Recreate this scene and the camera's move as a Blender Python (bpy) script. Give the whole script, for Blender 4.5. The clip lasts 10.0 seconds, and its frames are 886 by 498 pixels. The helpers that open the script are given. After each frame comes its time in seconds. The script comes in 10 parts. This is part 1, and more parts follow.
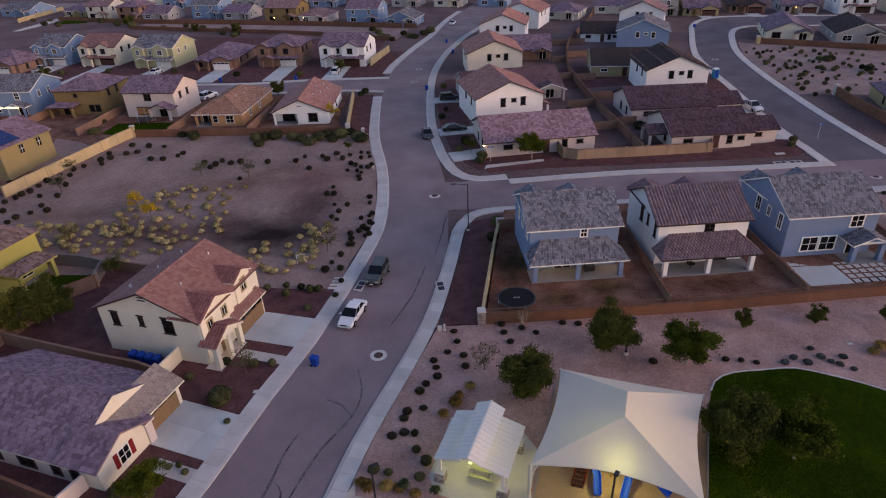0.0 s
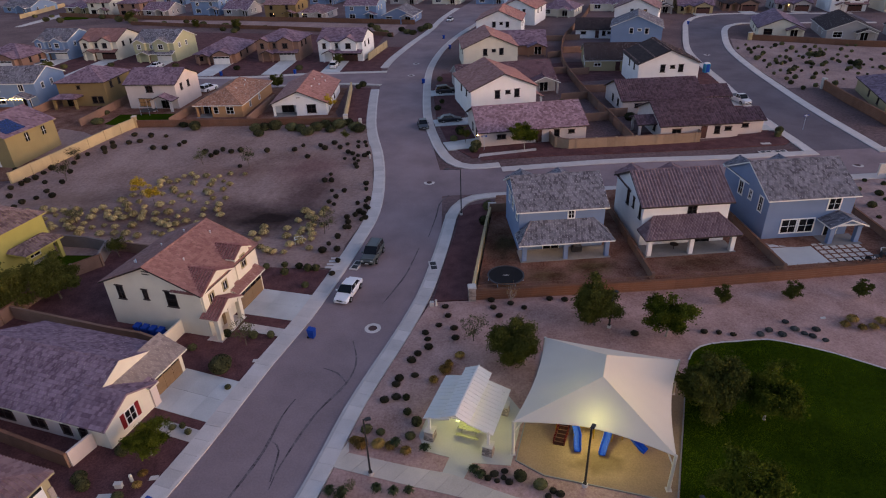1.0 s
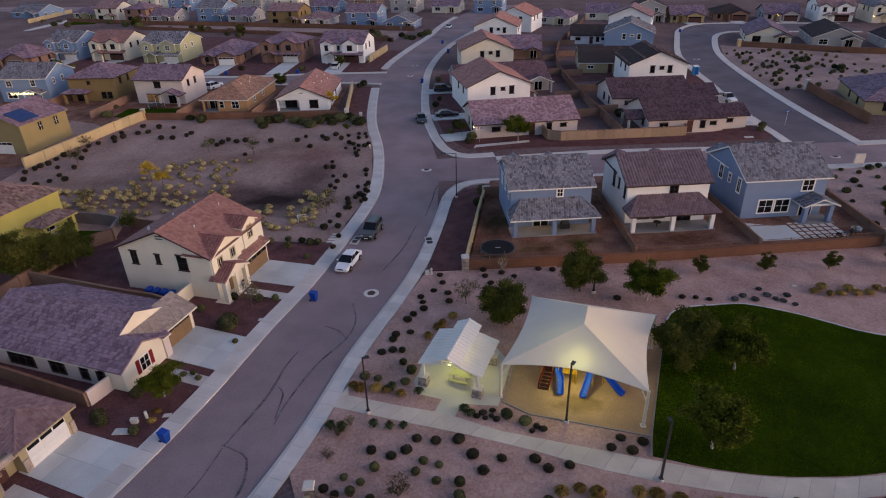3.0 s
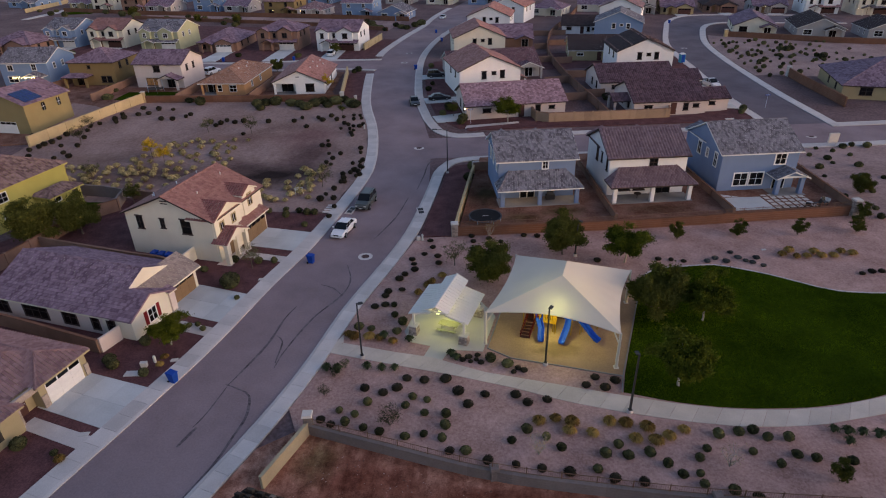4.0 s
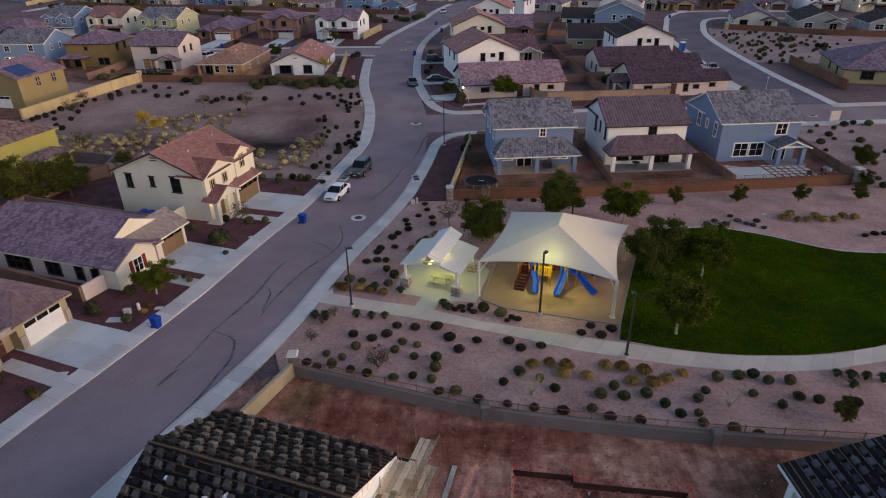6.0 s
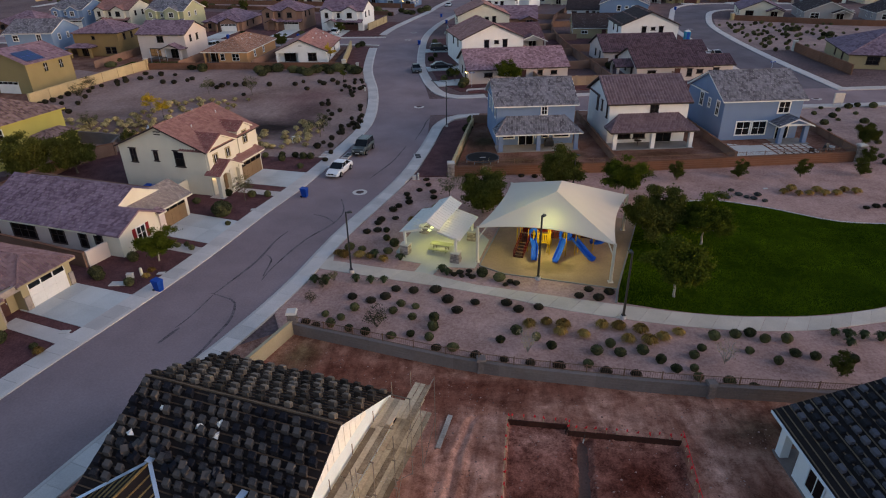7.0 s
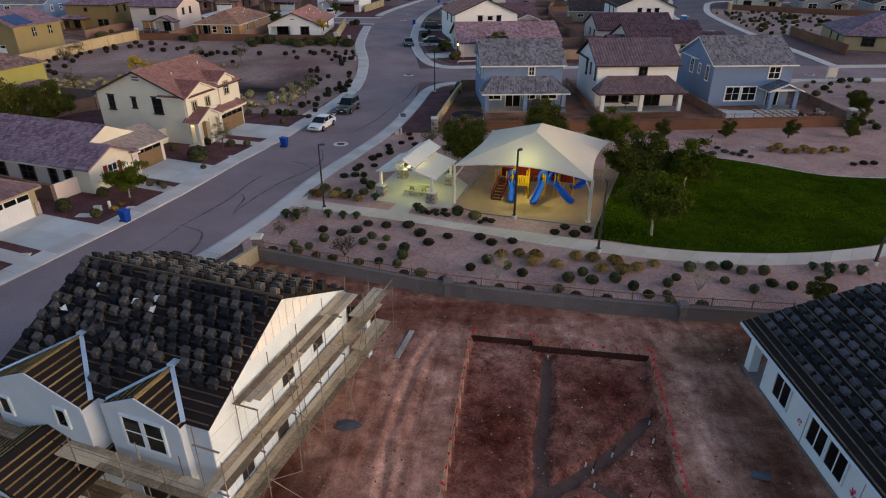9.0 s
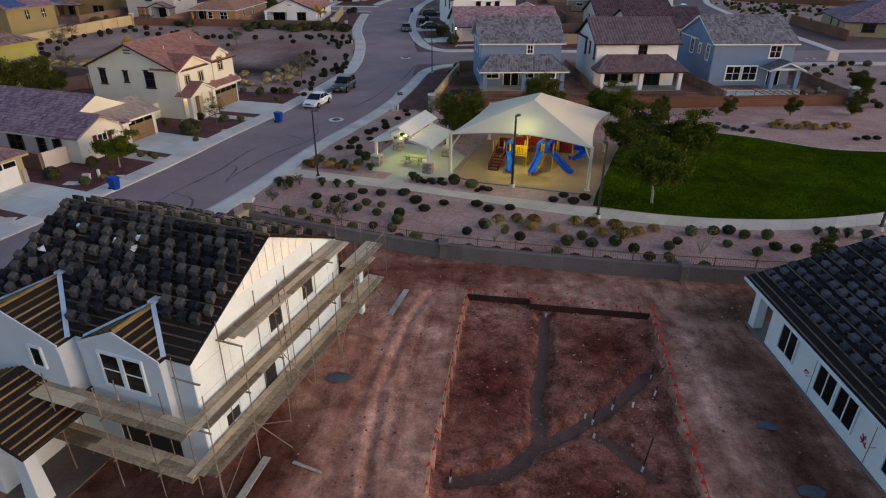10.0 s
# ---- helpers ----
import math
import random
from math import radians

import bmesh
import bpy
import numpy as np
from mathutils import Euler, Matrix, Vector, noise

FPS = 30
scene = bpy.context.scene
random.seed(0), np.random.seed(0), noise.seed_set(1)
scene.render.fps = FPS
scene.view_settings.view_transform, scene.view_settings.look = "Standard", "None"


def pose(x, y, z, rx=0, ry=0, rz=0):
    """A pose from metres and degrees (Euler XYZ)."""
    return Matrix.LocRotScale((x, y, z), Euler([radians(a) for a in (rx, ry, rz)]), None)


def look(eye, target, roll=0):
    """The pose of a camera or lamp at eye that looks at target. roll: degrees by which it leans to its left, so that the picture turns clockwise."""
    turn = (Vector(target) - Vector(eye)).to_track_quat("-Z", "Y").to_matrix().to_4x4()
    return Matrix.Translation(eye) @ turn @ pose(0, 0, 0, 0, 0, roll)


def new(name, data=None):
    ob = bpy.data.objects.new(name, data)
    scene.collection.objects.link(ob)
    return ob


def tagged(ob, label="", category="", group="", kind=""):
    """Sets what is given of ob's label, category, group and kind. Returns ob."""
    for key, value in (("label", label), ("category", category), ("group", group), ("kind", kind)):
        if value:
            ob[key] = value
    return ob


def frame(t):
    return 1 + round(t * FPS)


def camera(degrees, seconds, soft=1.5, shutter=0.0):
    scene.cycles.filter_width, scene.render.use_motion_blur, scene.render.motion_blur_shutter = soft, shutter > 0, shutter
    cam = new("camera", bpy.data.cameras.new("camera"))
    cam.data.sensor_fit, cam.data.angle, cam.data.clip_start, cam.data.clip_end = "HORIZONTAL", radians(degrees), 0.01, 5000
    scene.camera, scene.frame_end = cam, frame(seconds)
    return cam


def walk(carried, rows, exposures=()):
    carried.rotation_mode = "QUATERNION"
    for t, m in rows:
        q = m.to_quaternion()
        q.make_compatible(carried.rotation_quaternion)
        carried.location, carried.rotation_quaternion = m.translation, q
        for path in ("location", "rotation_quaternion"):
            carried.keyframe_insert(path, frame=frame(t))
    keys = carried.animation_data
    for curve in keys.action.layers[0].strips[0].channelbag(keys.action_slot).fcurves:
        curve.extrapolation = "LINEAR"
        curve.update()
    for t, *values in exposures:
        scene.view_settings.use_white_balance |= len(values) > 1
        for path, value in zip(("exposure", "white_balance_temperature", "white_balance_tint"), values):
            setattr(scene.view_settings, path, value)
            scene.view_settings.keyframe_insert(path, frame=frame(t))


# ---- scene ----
cam = camera(72.5, 10.0, soft=1.1)
PATH = [
    (0, (0.236, -0.809, 38.692), (0.112, 0.928, 37.707), -2.4),
    (0.5, (0.734, -2.693, 38.283), (0.592, -0.955, 37.303), -2.5),
    (1, (1.154, -4.279, 37.946), (1.033, -2.542, 36.962), -2.2),
    (1.5, (1.289, -4.787, 37.618), (1.172, -3.043, 36.645), -1.9),
    (2, (1.303, -5.63, 37.184), (1.185, -3.877, 36.23), -1.9),
    (2.5, (1.55, -7.489, 36.735), (1.424, -5.73, 35.791), -1.8),
    (3.8, (2.306, -14.41, 34.318), (2.213, -12.651, 33.371), -1.3),
    (4, (2.558, -15.176, 34.294), (2.459, -13.421, 33.34), -1.3),
    (4.5, (2.735, -15.859, 33.12), (2.637, -14.098, 32.177), -1.2),
    (5, (2.973, -16.175, 31.763), (2.874, -14.409, 30.829), -1.0),
    (5.5, (3.133, -16.375, 30.477), (3.035, -14.607, 29.545), -0.8),
    (6.8, (3.471, -17.545, 26.78), (3.364, -15.776, 25.852), -0.7),
    (7, (3.899, -18.164, 26.394), (3.778, -16.396, 25.467), -1.0),
    (7.5, (5.155, -18.969, 25.062), (5.04, -17.201, 24.133), -0.6),
    (8, (5.809, -19.359, 23.649), (5.682, -17.589, 22.726), -0.0),
    (8.5, (5.963, -19.489, 22.278), (5.839, -17.717, 21.359), 0.1),
    (9, (6.064, -19.594, 20.949), (5.945, -17.821, 20.031), 0.1),
    (9.5, (6.185, -19.703, 19.587), (6.069, -17.929, 18.67), 0.2),
    (10, (6.249, -19.826, 18.272), (6.136, -18.053, 17.353), 0.3),
]
walk(cam, [(t, look(eye, target, roll)) for t, eye, target, roll in PATH], exposures=((0.0, 1.27, 6650, 38), (5.0, 1.30, 6700, 29), (10.0, 1.32, 6600, 21)))

# ---- world and sun: dusk, glow low in the east ----
world = bpy.data.worlds.new("dusk_sky")
scene.world = world
world.use_nodes = True
wn, wl = world.node_tree.nodes, world.node_tree.links
sky = wn.new("ShaderNodeTexSky")
sky.sky_type, sky.sun_disc = "NISHITA", False
SUN_ELEV, SUN_AZ = radians(10.0), radians(108.0)
sky.sun_elevation, sky.sun_rotation = radians(6.0), SUN_AZ
sky.air_density, sky.dust_density, sky.ozone_density = 1.0, 1.5, 2.0
wn["Background"].inputs["Strength"].default_value = 0.138
wl.new(sky.outputs["Color"], wn["Background"].inputs["Color"])
sun_data = bpy.data.lights.new("sun", "SUN")
sun_data.energy, sun_data.angle, sun_data.color = 0.36, radians(55), (1.0, 0.97, 0.89)
sun = new("sun", sun_data)
sun.matrix_world = look((0, 0, 300), (-300 * math.sin(SUN_AZ), -300 * math.cos(SUN_AZ), 300 - 300 * math.tan(SUN_ELEV + 0.12)))

# ---- materials ----


def mat(name, color, rough=0.8, vary=0.25, scale=1.0, fine=12.0, bump=0.15, metal=0.0, island=0.0, objrand=0.0,
        tint=None, spec=0.1, stretch=(1, 1, 1), span=(0.29, 0.71), fw=0.45, grain=0.5):
    """A surface with variation at two scales; island and objrand vary alike pieces."""
    m = bpy.data.materials.new(name)
    m.use_nodes = True
    n, l = m.node_tree.nodes, m.node_tree.links
    b = n["Principled BSDF"]
    b.inputs["Roughness"].default_value = rough
    b.inputs["Metallic"].default_value = metal
    b.inputs["Specular IOR Level"].default_value = spec
    tc = n.new("ShaderNodeTexCoord")
    mp = n.new("ShaderNodeMapping")
    mp.inputs["Scale"].default_value = stretch
    l.new(tc.outputs["Object"], mp.inputs["Vector"])
    big = n.new("ShaderNodeTexNoise")
    big.inputs["Scale"].default_value, big.inputs["Detail"].default_value = scale, 5
    small = n.new("ShaderNodeTexNoise")
    small.inputs["Scale"].default_value, small.inputs["Detail"].default_value = fine, 4
    if grain > 0.5:
        big.inputs["Detail"].default_value = 9
    big.inputs["Roughness"].default_value = small.inputs["Roughness"].default_value = grain
    l.new(mp.outputs[0], big.inputs["Vector"])
    l.new(mp.outputs[0], small.inputs["Vector"])
    add = n.new("ShaderNodeMath")
    add.operation = "MULTIPLY_ADD"
    add.inputs[1].default_value, add.inputs[2].default_value = fw, 0.0
    l.new(small.outputs["Fac"], add.inputs[0])
    add2 = n.new("ShaderNodeMath")
    add2.operation = "MULTIPLY_ADD"
    add2.inputs[1].default_value = 1 - fw
    l.new(big.outputs["Fac"], add2.inputs[0])
    l.new(add.outputs[0], add2.inputs[2])
    last = add2
    for amount, source in ((island, "island"), (objrand, "object")):
        if amount:
            g = n.new("ShaderNodeNewGeometry" if source == "island" else "ShaderNodeObjectInfo")
            a = n.new("ShaderNodeMath")
            a.operation = "MULTIPLY_ADD"
            a.inputs[1].default_value = amount
            l.new(g.outputs["Random Per Island" if source == "island" else "Random"], a.inputs[0])
            sub = n.new("ShaderNodeMath")
            sub.operation = "SUBTRACT"
            sub.inputs[1].default_value = amount / 2
            l.new(last.outputs[0], a.inputs[2])
            l.new(a.outputs[0], sub.inputs[0])
            last = sub
    ramp = n.new("ShaderNodeValToRGB")
    c = Vector(color)
    t = Vector(tint) if tint else c
    ramp.color_ramp.elements[0].position, ramp.color_ramp.elements[1].position = span
    ramp.color_ramp.elements[0].color = (*(c * (1 - vary)), 1)
    ramp.color_ramp.elements[1].color = (*(t * (1 + vary)), 1)
    l.new(last.outputs[0], ramp.inputs[0])
    l.new(ramp.outputs[0], b.inputs["Base Color"])
    if bump:
        bp = n.new("ShaderNodeBump")
        bp.inputs["Strength"].default_value, bp.inputs["Distance"].default_value = bump, 0.05
        l.new(small.outputs["Fac"], bp.inputs["Height"])
        l.new(bp.outputs[0], b.inputs["Normal"])
    return m


def glow(name, color, strength):
    m = bpy.data.materials.new(name)
    m.use_nodes = True
    b = m.node_tree.nodes["Principled BSDF"]
    b.inputs["Base Color"].default_value = (*color, 1)
    b.inputs["Emission Color"].default_value = (*color, 1)
    b.inputs["Emission Strength"].default_value = strength
    return m


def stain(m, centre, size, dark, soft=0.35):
    """Multiplies a patch of uneven outline, stain and painted shade alike, into a ground material's colour, at a place
    in the object's own metres.
    """
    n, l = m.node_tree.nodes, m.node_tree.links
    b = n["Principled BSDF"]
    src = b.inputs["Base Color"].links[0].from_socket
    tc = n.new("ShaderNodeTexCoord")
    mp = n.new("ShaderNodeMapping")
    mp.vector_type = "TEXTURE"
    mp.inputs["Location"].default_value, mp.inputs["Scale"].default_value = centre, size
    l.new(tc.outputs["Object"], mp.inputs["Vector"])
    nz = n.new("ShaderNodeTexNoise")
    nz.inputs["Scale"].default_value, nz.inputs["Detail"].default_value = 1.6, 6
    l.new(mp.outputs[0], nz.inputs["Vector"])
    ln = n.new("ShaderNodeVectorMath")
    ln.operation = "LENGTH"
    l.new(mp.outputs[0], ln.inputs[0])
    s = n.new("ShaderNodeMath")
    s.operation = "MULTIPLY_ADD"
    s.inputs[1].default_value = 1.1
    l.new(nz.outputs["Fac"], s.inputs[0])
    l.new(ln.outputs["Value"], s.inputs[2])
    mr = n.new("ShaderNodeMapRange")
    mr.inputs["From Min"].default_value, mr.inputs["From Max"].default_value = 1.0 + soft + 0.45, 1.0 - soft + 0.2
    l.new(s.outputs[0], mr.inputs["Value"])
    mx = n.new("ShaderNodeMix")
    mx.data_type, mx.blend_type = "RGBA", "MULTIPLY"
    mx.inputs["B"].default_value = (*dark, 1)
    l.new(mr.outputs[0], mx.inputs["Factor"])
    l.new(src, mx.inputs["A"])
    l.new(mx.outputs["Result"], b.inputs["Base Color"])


M_DESERT = mat("desert_gravel", (0.120, 0.070, 0.066), 0.95, 0.35, 0.06, 2.5, 0.5, tint=(0.175, 0.113, 0.108), span=(0.35, 0.65), fw=0.5, grain=0.62)
M_LOT = mat("lot_gravel", (0.245, 0.142, 0.116), 0.95, 0.26, 0.10, 2.2, 0.4, tint=(0.335, 0.225, 0.192), span=(0.34, 0.66), fw=0.4, grain=0.66)
for c_, s_, d_ in (((-29.0, 71.2, 0), (7.2, 5.0, 5), (0.10, 0.085, 0.085)), ((-25.0, 78.5, 0), (4.2, 9.0, 5), (0.45, 0.40, 0.42)), ((-34.5, 74.0, 0), (5.5, 4.0, 5), (0.5, 0.46, 0.47)), ((-26.5, 89.5, 0), (6.5, 7.0, 5), (0.72, 0.6, 0.62)),
                   ((-46.0, 71.0, 0), (16.0, 4.5, 5), (0.62, 0.57, 0.55)), ((-62.0, 78.0, 0), (9.0, 4.0, 5), (0.7, 0.66, 0.62)), ((-40.0, 88.0, 0), (9.0, 3.5, 5), (0.74, 0.66, 0.62))):
    stain(M_LOT, c_, s_, d_)
M_PARK = mat("park_gravel", (0.335, 0.180, 0.146), 0.95, 0.30, 0.22, 5.0, 0.5, tint=(0.445, 0.280, 0.238), span=(0.34, 0.66), fw=0.45, grain=0.66)
M_MAROON = mat("maroon_gravel", (0.120, 0.052, 0.051), 0.95, 0.42, 0.6, 8.0, 0.5, span=(0.36, 0.64), fw=0.55)


def mottle(m, scale, low, high, stretch=(1, 1, 1), turn=0.0, span=(0.36, 0.64)):
    """Uneven lighter and darker patches or streaks over a ground material."""
    n, l = m.node_tree.nodes, m.node_tree.links
    b = n["Principled BSDF"]
    src = b.inputs["Base Color"].links[0].from_socket
    tc, mp, nz = n.new("ShaderNodeTexCoord"), n.new("ShaderNodeMapping"), n.new("ShaderNodeTexNoise")
    mp.inputs["Scale"].default_value = stretch
    mp.inputs["Rotation"].default_value = (0, 0, radians(turn))
    nz.inputs["Scale"].default_value, nz.inputs["Detail"].default_value = scale, 8
    nz.inputs["Roughness"].default_value, nz.inputs["Distortion"].default_value = 0.62, 0.5
    l.new(tc.outputs["Object"], mp.inputs["Vector"])
    l.new(mp.outputs[0], nz.inputs["Vector"])
    ramp = n.new("ShaderNodeValToRGB")
    ramp.color_ramp.elements[0].position, ramp.color_ramp.elements[1].position = span
    ramp.color_ramp.elements[0].color, ramp.color_ramp.elements[1].color = (*low, 1), (*high, 1)
    l.new(nz.outputs["Fac"], ramp.inputs[0])
    mx = n.new("ShaderNodeMix")
    mx.data_type, mx.blend_type, mx.clamp_result = "RGBA", "MULTIPLY", False
    mx.inputs["Factor"].default_value = 1.0
    l.new(src, mx.inputs["A"])
    l.new(ramp.outputs[0], mx.inputs["B"])
    l.new(mx.outputs["Result"], b.inputs["Base Color"])


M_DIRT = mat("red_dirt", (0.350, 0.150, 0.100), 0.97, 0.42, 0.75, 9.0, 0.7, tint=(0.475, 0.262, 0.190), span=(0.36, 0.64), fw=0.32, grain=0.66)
mottle(M_DIRT, 0.5, (0.70, 0.58, 0.54), (1.08, 1.07, 1.06))
mottle(M_DIRT, 2.0, (0.84, 0.79, 0.77), (1.08, 1.09, 1.10))
mottle(M_DIRT, 0.8, (0.72, 0.62, 0.58), (1.16, 1.19, 1.20), stretch=(0.9, 0.15, 1), span=(0.38, 0.64))
M_PAD = mat("dug_earth", (0.155, 0.038, 0.022), 0.97, 0.45, 0.9, 9.0, 0.8, tint=(0.310, 0.120, 0.082), span=(0.38, 0.64), fw=0.45, grain=0.74)
mottle(M_PAD, 1.5, (0.60, 0.52, 0.50), (1.3, 1.35, 1.38))
for c_, s_, d_ in (((7.3, 2.2, 0), (2.3, 3.6, 5), (0.50, 0.34, 0.29)), ((12.9, 5.6, 0), (2.4, 2.4, 5), (0.52, 0.36, 0.31)), ((10.8, -4.0, 0), (3.6, 2.0, 5), (0.55, 0.44, 0.42)),
                   ((7.4, 8.6, 0), (2.0, 1.0, 5), (1.55, 1.9, 2.0)), ((13.2, 8.3, 0), (2.6, 0.7, 5), (1.4, 1.6, 1.6)), ((8.5, -0.2, 0), (0.9, 4.0, 5), (1.3, 1.45, 1.5))):
    stain(M_PAD, c_, s_, d_)
# uneven soil and pale tracks; dark patches beside the shells hold painted shade
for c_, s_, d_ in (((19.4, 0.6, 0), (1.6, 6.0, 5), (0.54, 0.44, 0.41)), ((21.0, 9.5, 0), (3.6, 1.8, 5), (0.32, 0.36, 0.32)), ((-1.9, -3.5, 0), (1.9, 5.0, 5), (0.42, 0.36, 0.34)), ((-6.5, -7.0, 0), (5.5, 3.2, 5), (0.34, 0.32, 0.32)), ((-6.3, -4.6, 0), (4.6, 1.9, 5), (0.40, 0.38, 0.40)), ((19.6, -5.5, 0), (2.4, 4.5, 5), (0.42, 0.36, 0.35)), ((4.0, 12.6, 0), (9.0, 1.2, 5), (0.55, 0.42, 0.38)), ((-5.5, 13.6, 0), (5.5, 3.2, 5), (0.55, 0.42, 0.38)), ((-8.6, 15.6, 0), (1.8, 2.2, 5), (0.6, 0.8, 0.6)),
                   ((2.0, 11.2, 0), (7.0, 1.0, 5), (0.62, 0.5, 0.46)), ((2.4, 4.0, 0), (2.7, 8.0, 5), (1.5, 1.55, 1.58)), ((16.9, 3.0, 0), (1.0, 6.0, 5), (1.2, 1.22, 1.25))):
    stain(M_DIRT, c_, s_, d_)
M_YARD = mat("yard_dirt", (0.190, 0.066, 0.038), 0.97, 0.42, 0.5, 5.0, 0.5, tint=(0.20, 0.105, 0.075), span=(0.36, 0.64))
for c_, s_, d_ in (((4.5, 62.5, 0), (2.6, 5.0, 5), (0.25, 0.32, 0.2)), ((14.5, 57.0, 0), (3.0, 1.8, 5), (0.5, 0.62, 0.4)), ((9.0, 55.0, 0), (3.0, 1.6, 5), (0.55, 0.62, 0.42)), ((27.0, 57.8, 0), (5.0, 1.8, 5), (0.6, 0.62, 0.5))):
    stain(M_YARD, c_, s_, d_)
M_PATIO = mat("patio_concrete", (0.25, 0.235, 0.225), 0.88, 0.2, 0.6, 9.0, 0.15)
M_TRENCH = mat("trench_soil", (0.142, 0.076, 0.058), 0.97, 0.4, 1.1, 8.0, 0.8, grain=0.68)
M_ASPHALT = mat("asphalt", (0.234, 0.166, 0.168), 0.88, 0.17, 0.14, 6.0, 0.3, tint=(0.280, 0.206, 0.207), span=(0.33, 0.67), fw=0.32, grain=0.6)
M_ASPHALT_E = mat("new_asphalt", (0.132, 0.106, 0.118), 0.88, 0.16, 0.14, 6.0, 0.3, tint=(0.162, 0.134, 0.146), span=(0.33, 0.67), fw=0.32, grain=0.6)
M_STRIP = mat("pale_gravel", (0.262, 0.165, 0.146), 0.95, 0.28, 0.12, 2.5, 0.5, tint=(0.350, 0.240, 0.215), span=(0.34, 0.66), fw=0.45, grain=0.66)
M_CONC = mat("concrete", (0.55, 0.495, 0.455), 0.9, 0.18, 0.5, 14.0, 0.2, objrand=0.25)
# warmer than the walks: the colour partly holds lamplight from shelter and sail
M_PATH = mat("path_concrete", (0.56, 0.475, 0.39), 0.9, 0.18, 0.5, 14.0, 0.2, objrand=0.25)
M_DRIVE = mat("driveway_concrete", (0.52, 0.53, 0.51), 0.85, 0.18, 0.35, 9.0, 0.15, objrand=0.2)
M_TYRE_MARK = mat("rubber_mark", (0.085, 0.066, 0.069), 0.85, 0.45, 0.9, 5.0, 0.1, span=(0.36, 0.64), tint=(0.150, 0.120, 0.124))
M_GRASS = mat("lawn_grass", (0.014, 0.028, 0.002), 0.95, 0.4, 0.16, 5.0, 0.8, spec=0.0, tint=(0.030, 0.054, 0.003))
M_SAND = mat("play_sand", (0.32, 0.205, 0.125), 0.95, 0.25, 0.5, 8.0, 0.4)
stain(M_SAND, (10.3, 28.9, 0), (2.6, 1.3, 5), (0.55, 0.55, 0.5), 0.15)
M_BLOCKWALL = mat("tan_block", (0.19, 0.090, 0.056), 0.92, 0.2, 0.7, 7.0, 0.3, island=0.25)
M_TANWALL = mat("tan_wall", (0.47, 0.36, 0.20), 0.92, 0.15, 0.6, 7.0, 0.2, island=0.2)
M_DULLTAN = mat("dull_tan_wall", (0.36, 0.305, 0.20), 0.92, 0.15, 0.6, 7.0, 0.2)
M_TANBROWN = mat("brown_stucco_wall", (0.34, 0.235, 0.155), 0.92, 0.2, 0.6, 7.0, 0.2, island=0.25)
M_BROWNWALL = mat("brown_wall", (0.22, 0.13, 0.095), 0.92, 0.2, 0.6, 7.0, 0.3, island=0.2)
M_GREYWALL = mat("grey_block", (0.19, 0.155, 0.142), 0.92, 0.2, 0.6, 7.0, 0.3, island=0.25)
M_STONE = mat("stacked_stone", (0.33, 0.27, 0.23), 0.9, 0.35, 2.0, 9.0, 0.5, island=0.5)
M_CAP = mat("cap_stone", (0.55, 0.51, 0.46), 0.9, 0.12, 2.0, 9.0, 0.2)
M_WHITE = mat("white_paint", (0.74, 0.73, 0.70), 0.7, 0.08, 1.0, 8.0, 0.05)
M_TRIMDARK = mat("dark_trim", (0.055, 0.040, 0.036), 0.7, 0.2, 2.0, 9.0, 0.1)
M_BLACK = mat("black_metal_and_shade", (0.018, 0.018, 0.019), 0.5, 0.2, 2.0, 9.0, 0.05, spec=0.5)
M_STEEL = mat("galvanised_steel", (0.55, 0.64, 0.74), 0.38, 0.12, 3.0, 20.0, 0.05, metal=0.25)
M_GLASS = mat("window_glass", (0.006, 0.007, 0.008), 0.12, 0.2, 1.5, 4.0, 0.0, spec=0.35)
M_GARAGE_W = mat("white_garage", (0.70, 0.69, 0.66), 0.6, 0.08, 1.0, 8.0, 0.05)
M_GARAGE_B = mat("brown_garage", (0.21, 0.135, 0.075), 0.6, 0.15, 1.0, 8.0, 0.05)
M_GARAGE_D = mat("maroon_garage", (0.085, 0.04, 0.034), 0.6, 0.15, 1.0, 8.0, 0.05)
M_RAIL = mat("view_fence_rail", (0.20, 0.11, 0.07), 0.6, 0.2, 2.0, 9.0, 0.05)
M_BARK = mat("bark", (0.14, 0.105, 0.08), 0.95, 0.35, 3.0, 18.0, 0.6)
M_PALEBARK = mat("pale_bark", (0.36, 0.32, 0.27), 0.95, 0.3, 3.0, 18.0, 0.5)
M_LEAF = mat("tree_leaf", (0.040, 0.047, 0.011), 0.9, 0.25, 0.6, 2.0, 0.0, island=0.06, spec=0.02, tint=(0.100, 0.103, 0.022))
M_LEAF2 = mat("olive_leaf", (0.036, 0.056, 0.006), 0.9, 0.3, 0.45, 1.6, 0.0, island=0.06, spec=0.02, tint=(0.128, 0.140, 0.016), span=(0.38, 0.70))
M_YELLEAF = mat("yellow_leaf", (0.46, 0.30, 0.022), 0.8, 0.3, 0.8, 3.0, 0.0, island=0.5)
M_SHRUB = mat("dark_shrub", (0.030, 0.025, 0.015), 0.9, 0.40, 1.0, 5.0, 0.0, island=0.5, objrand=0.35)
M_GSHRUB = mat("green_shrub", (0.026, 0.030, 0.013), 0.9, 0.40, 1.0, 5.0, 0.0, island=0.5, objrand=0.5, tint=(0.085, 0.082, 0.034))
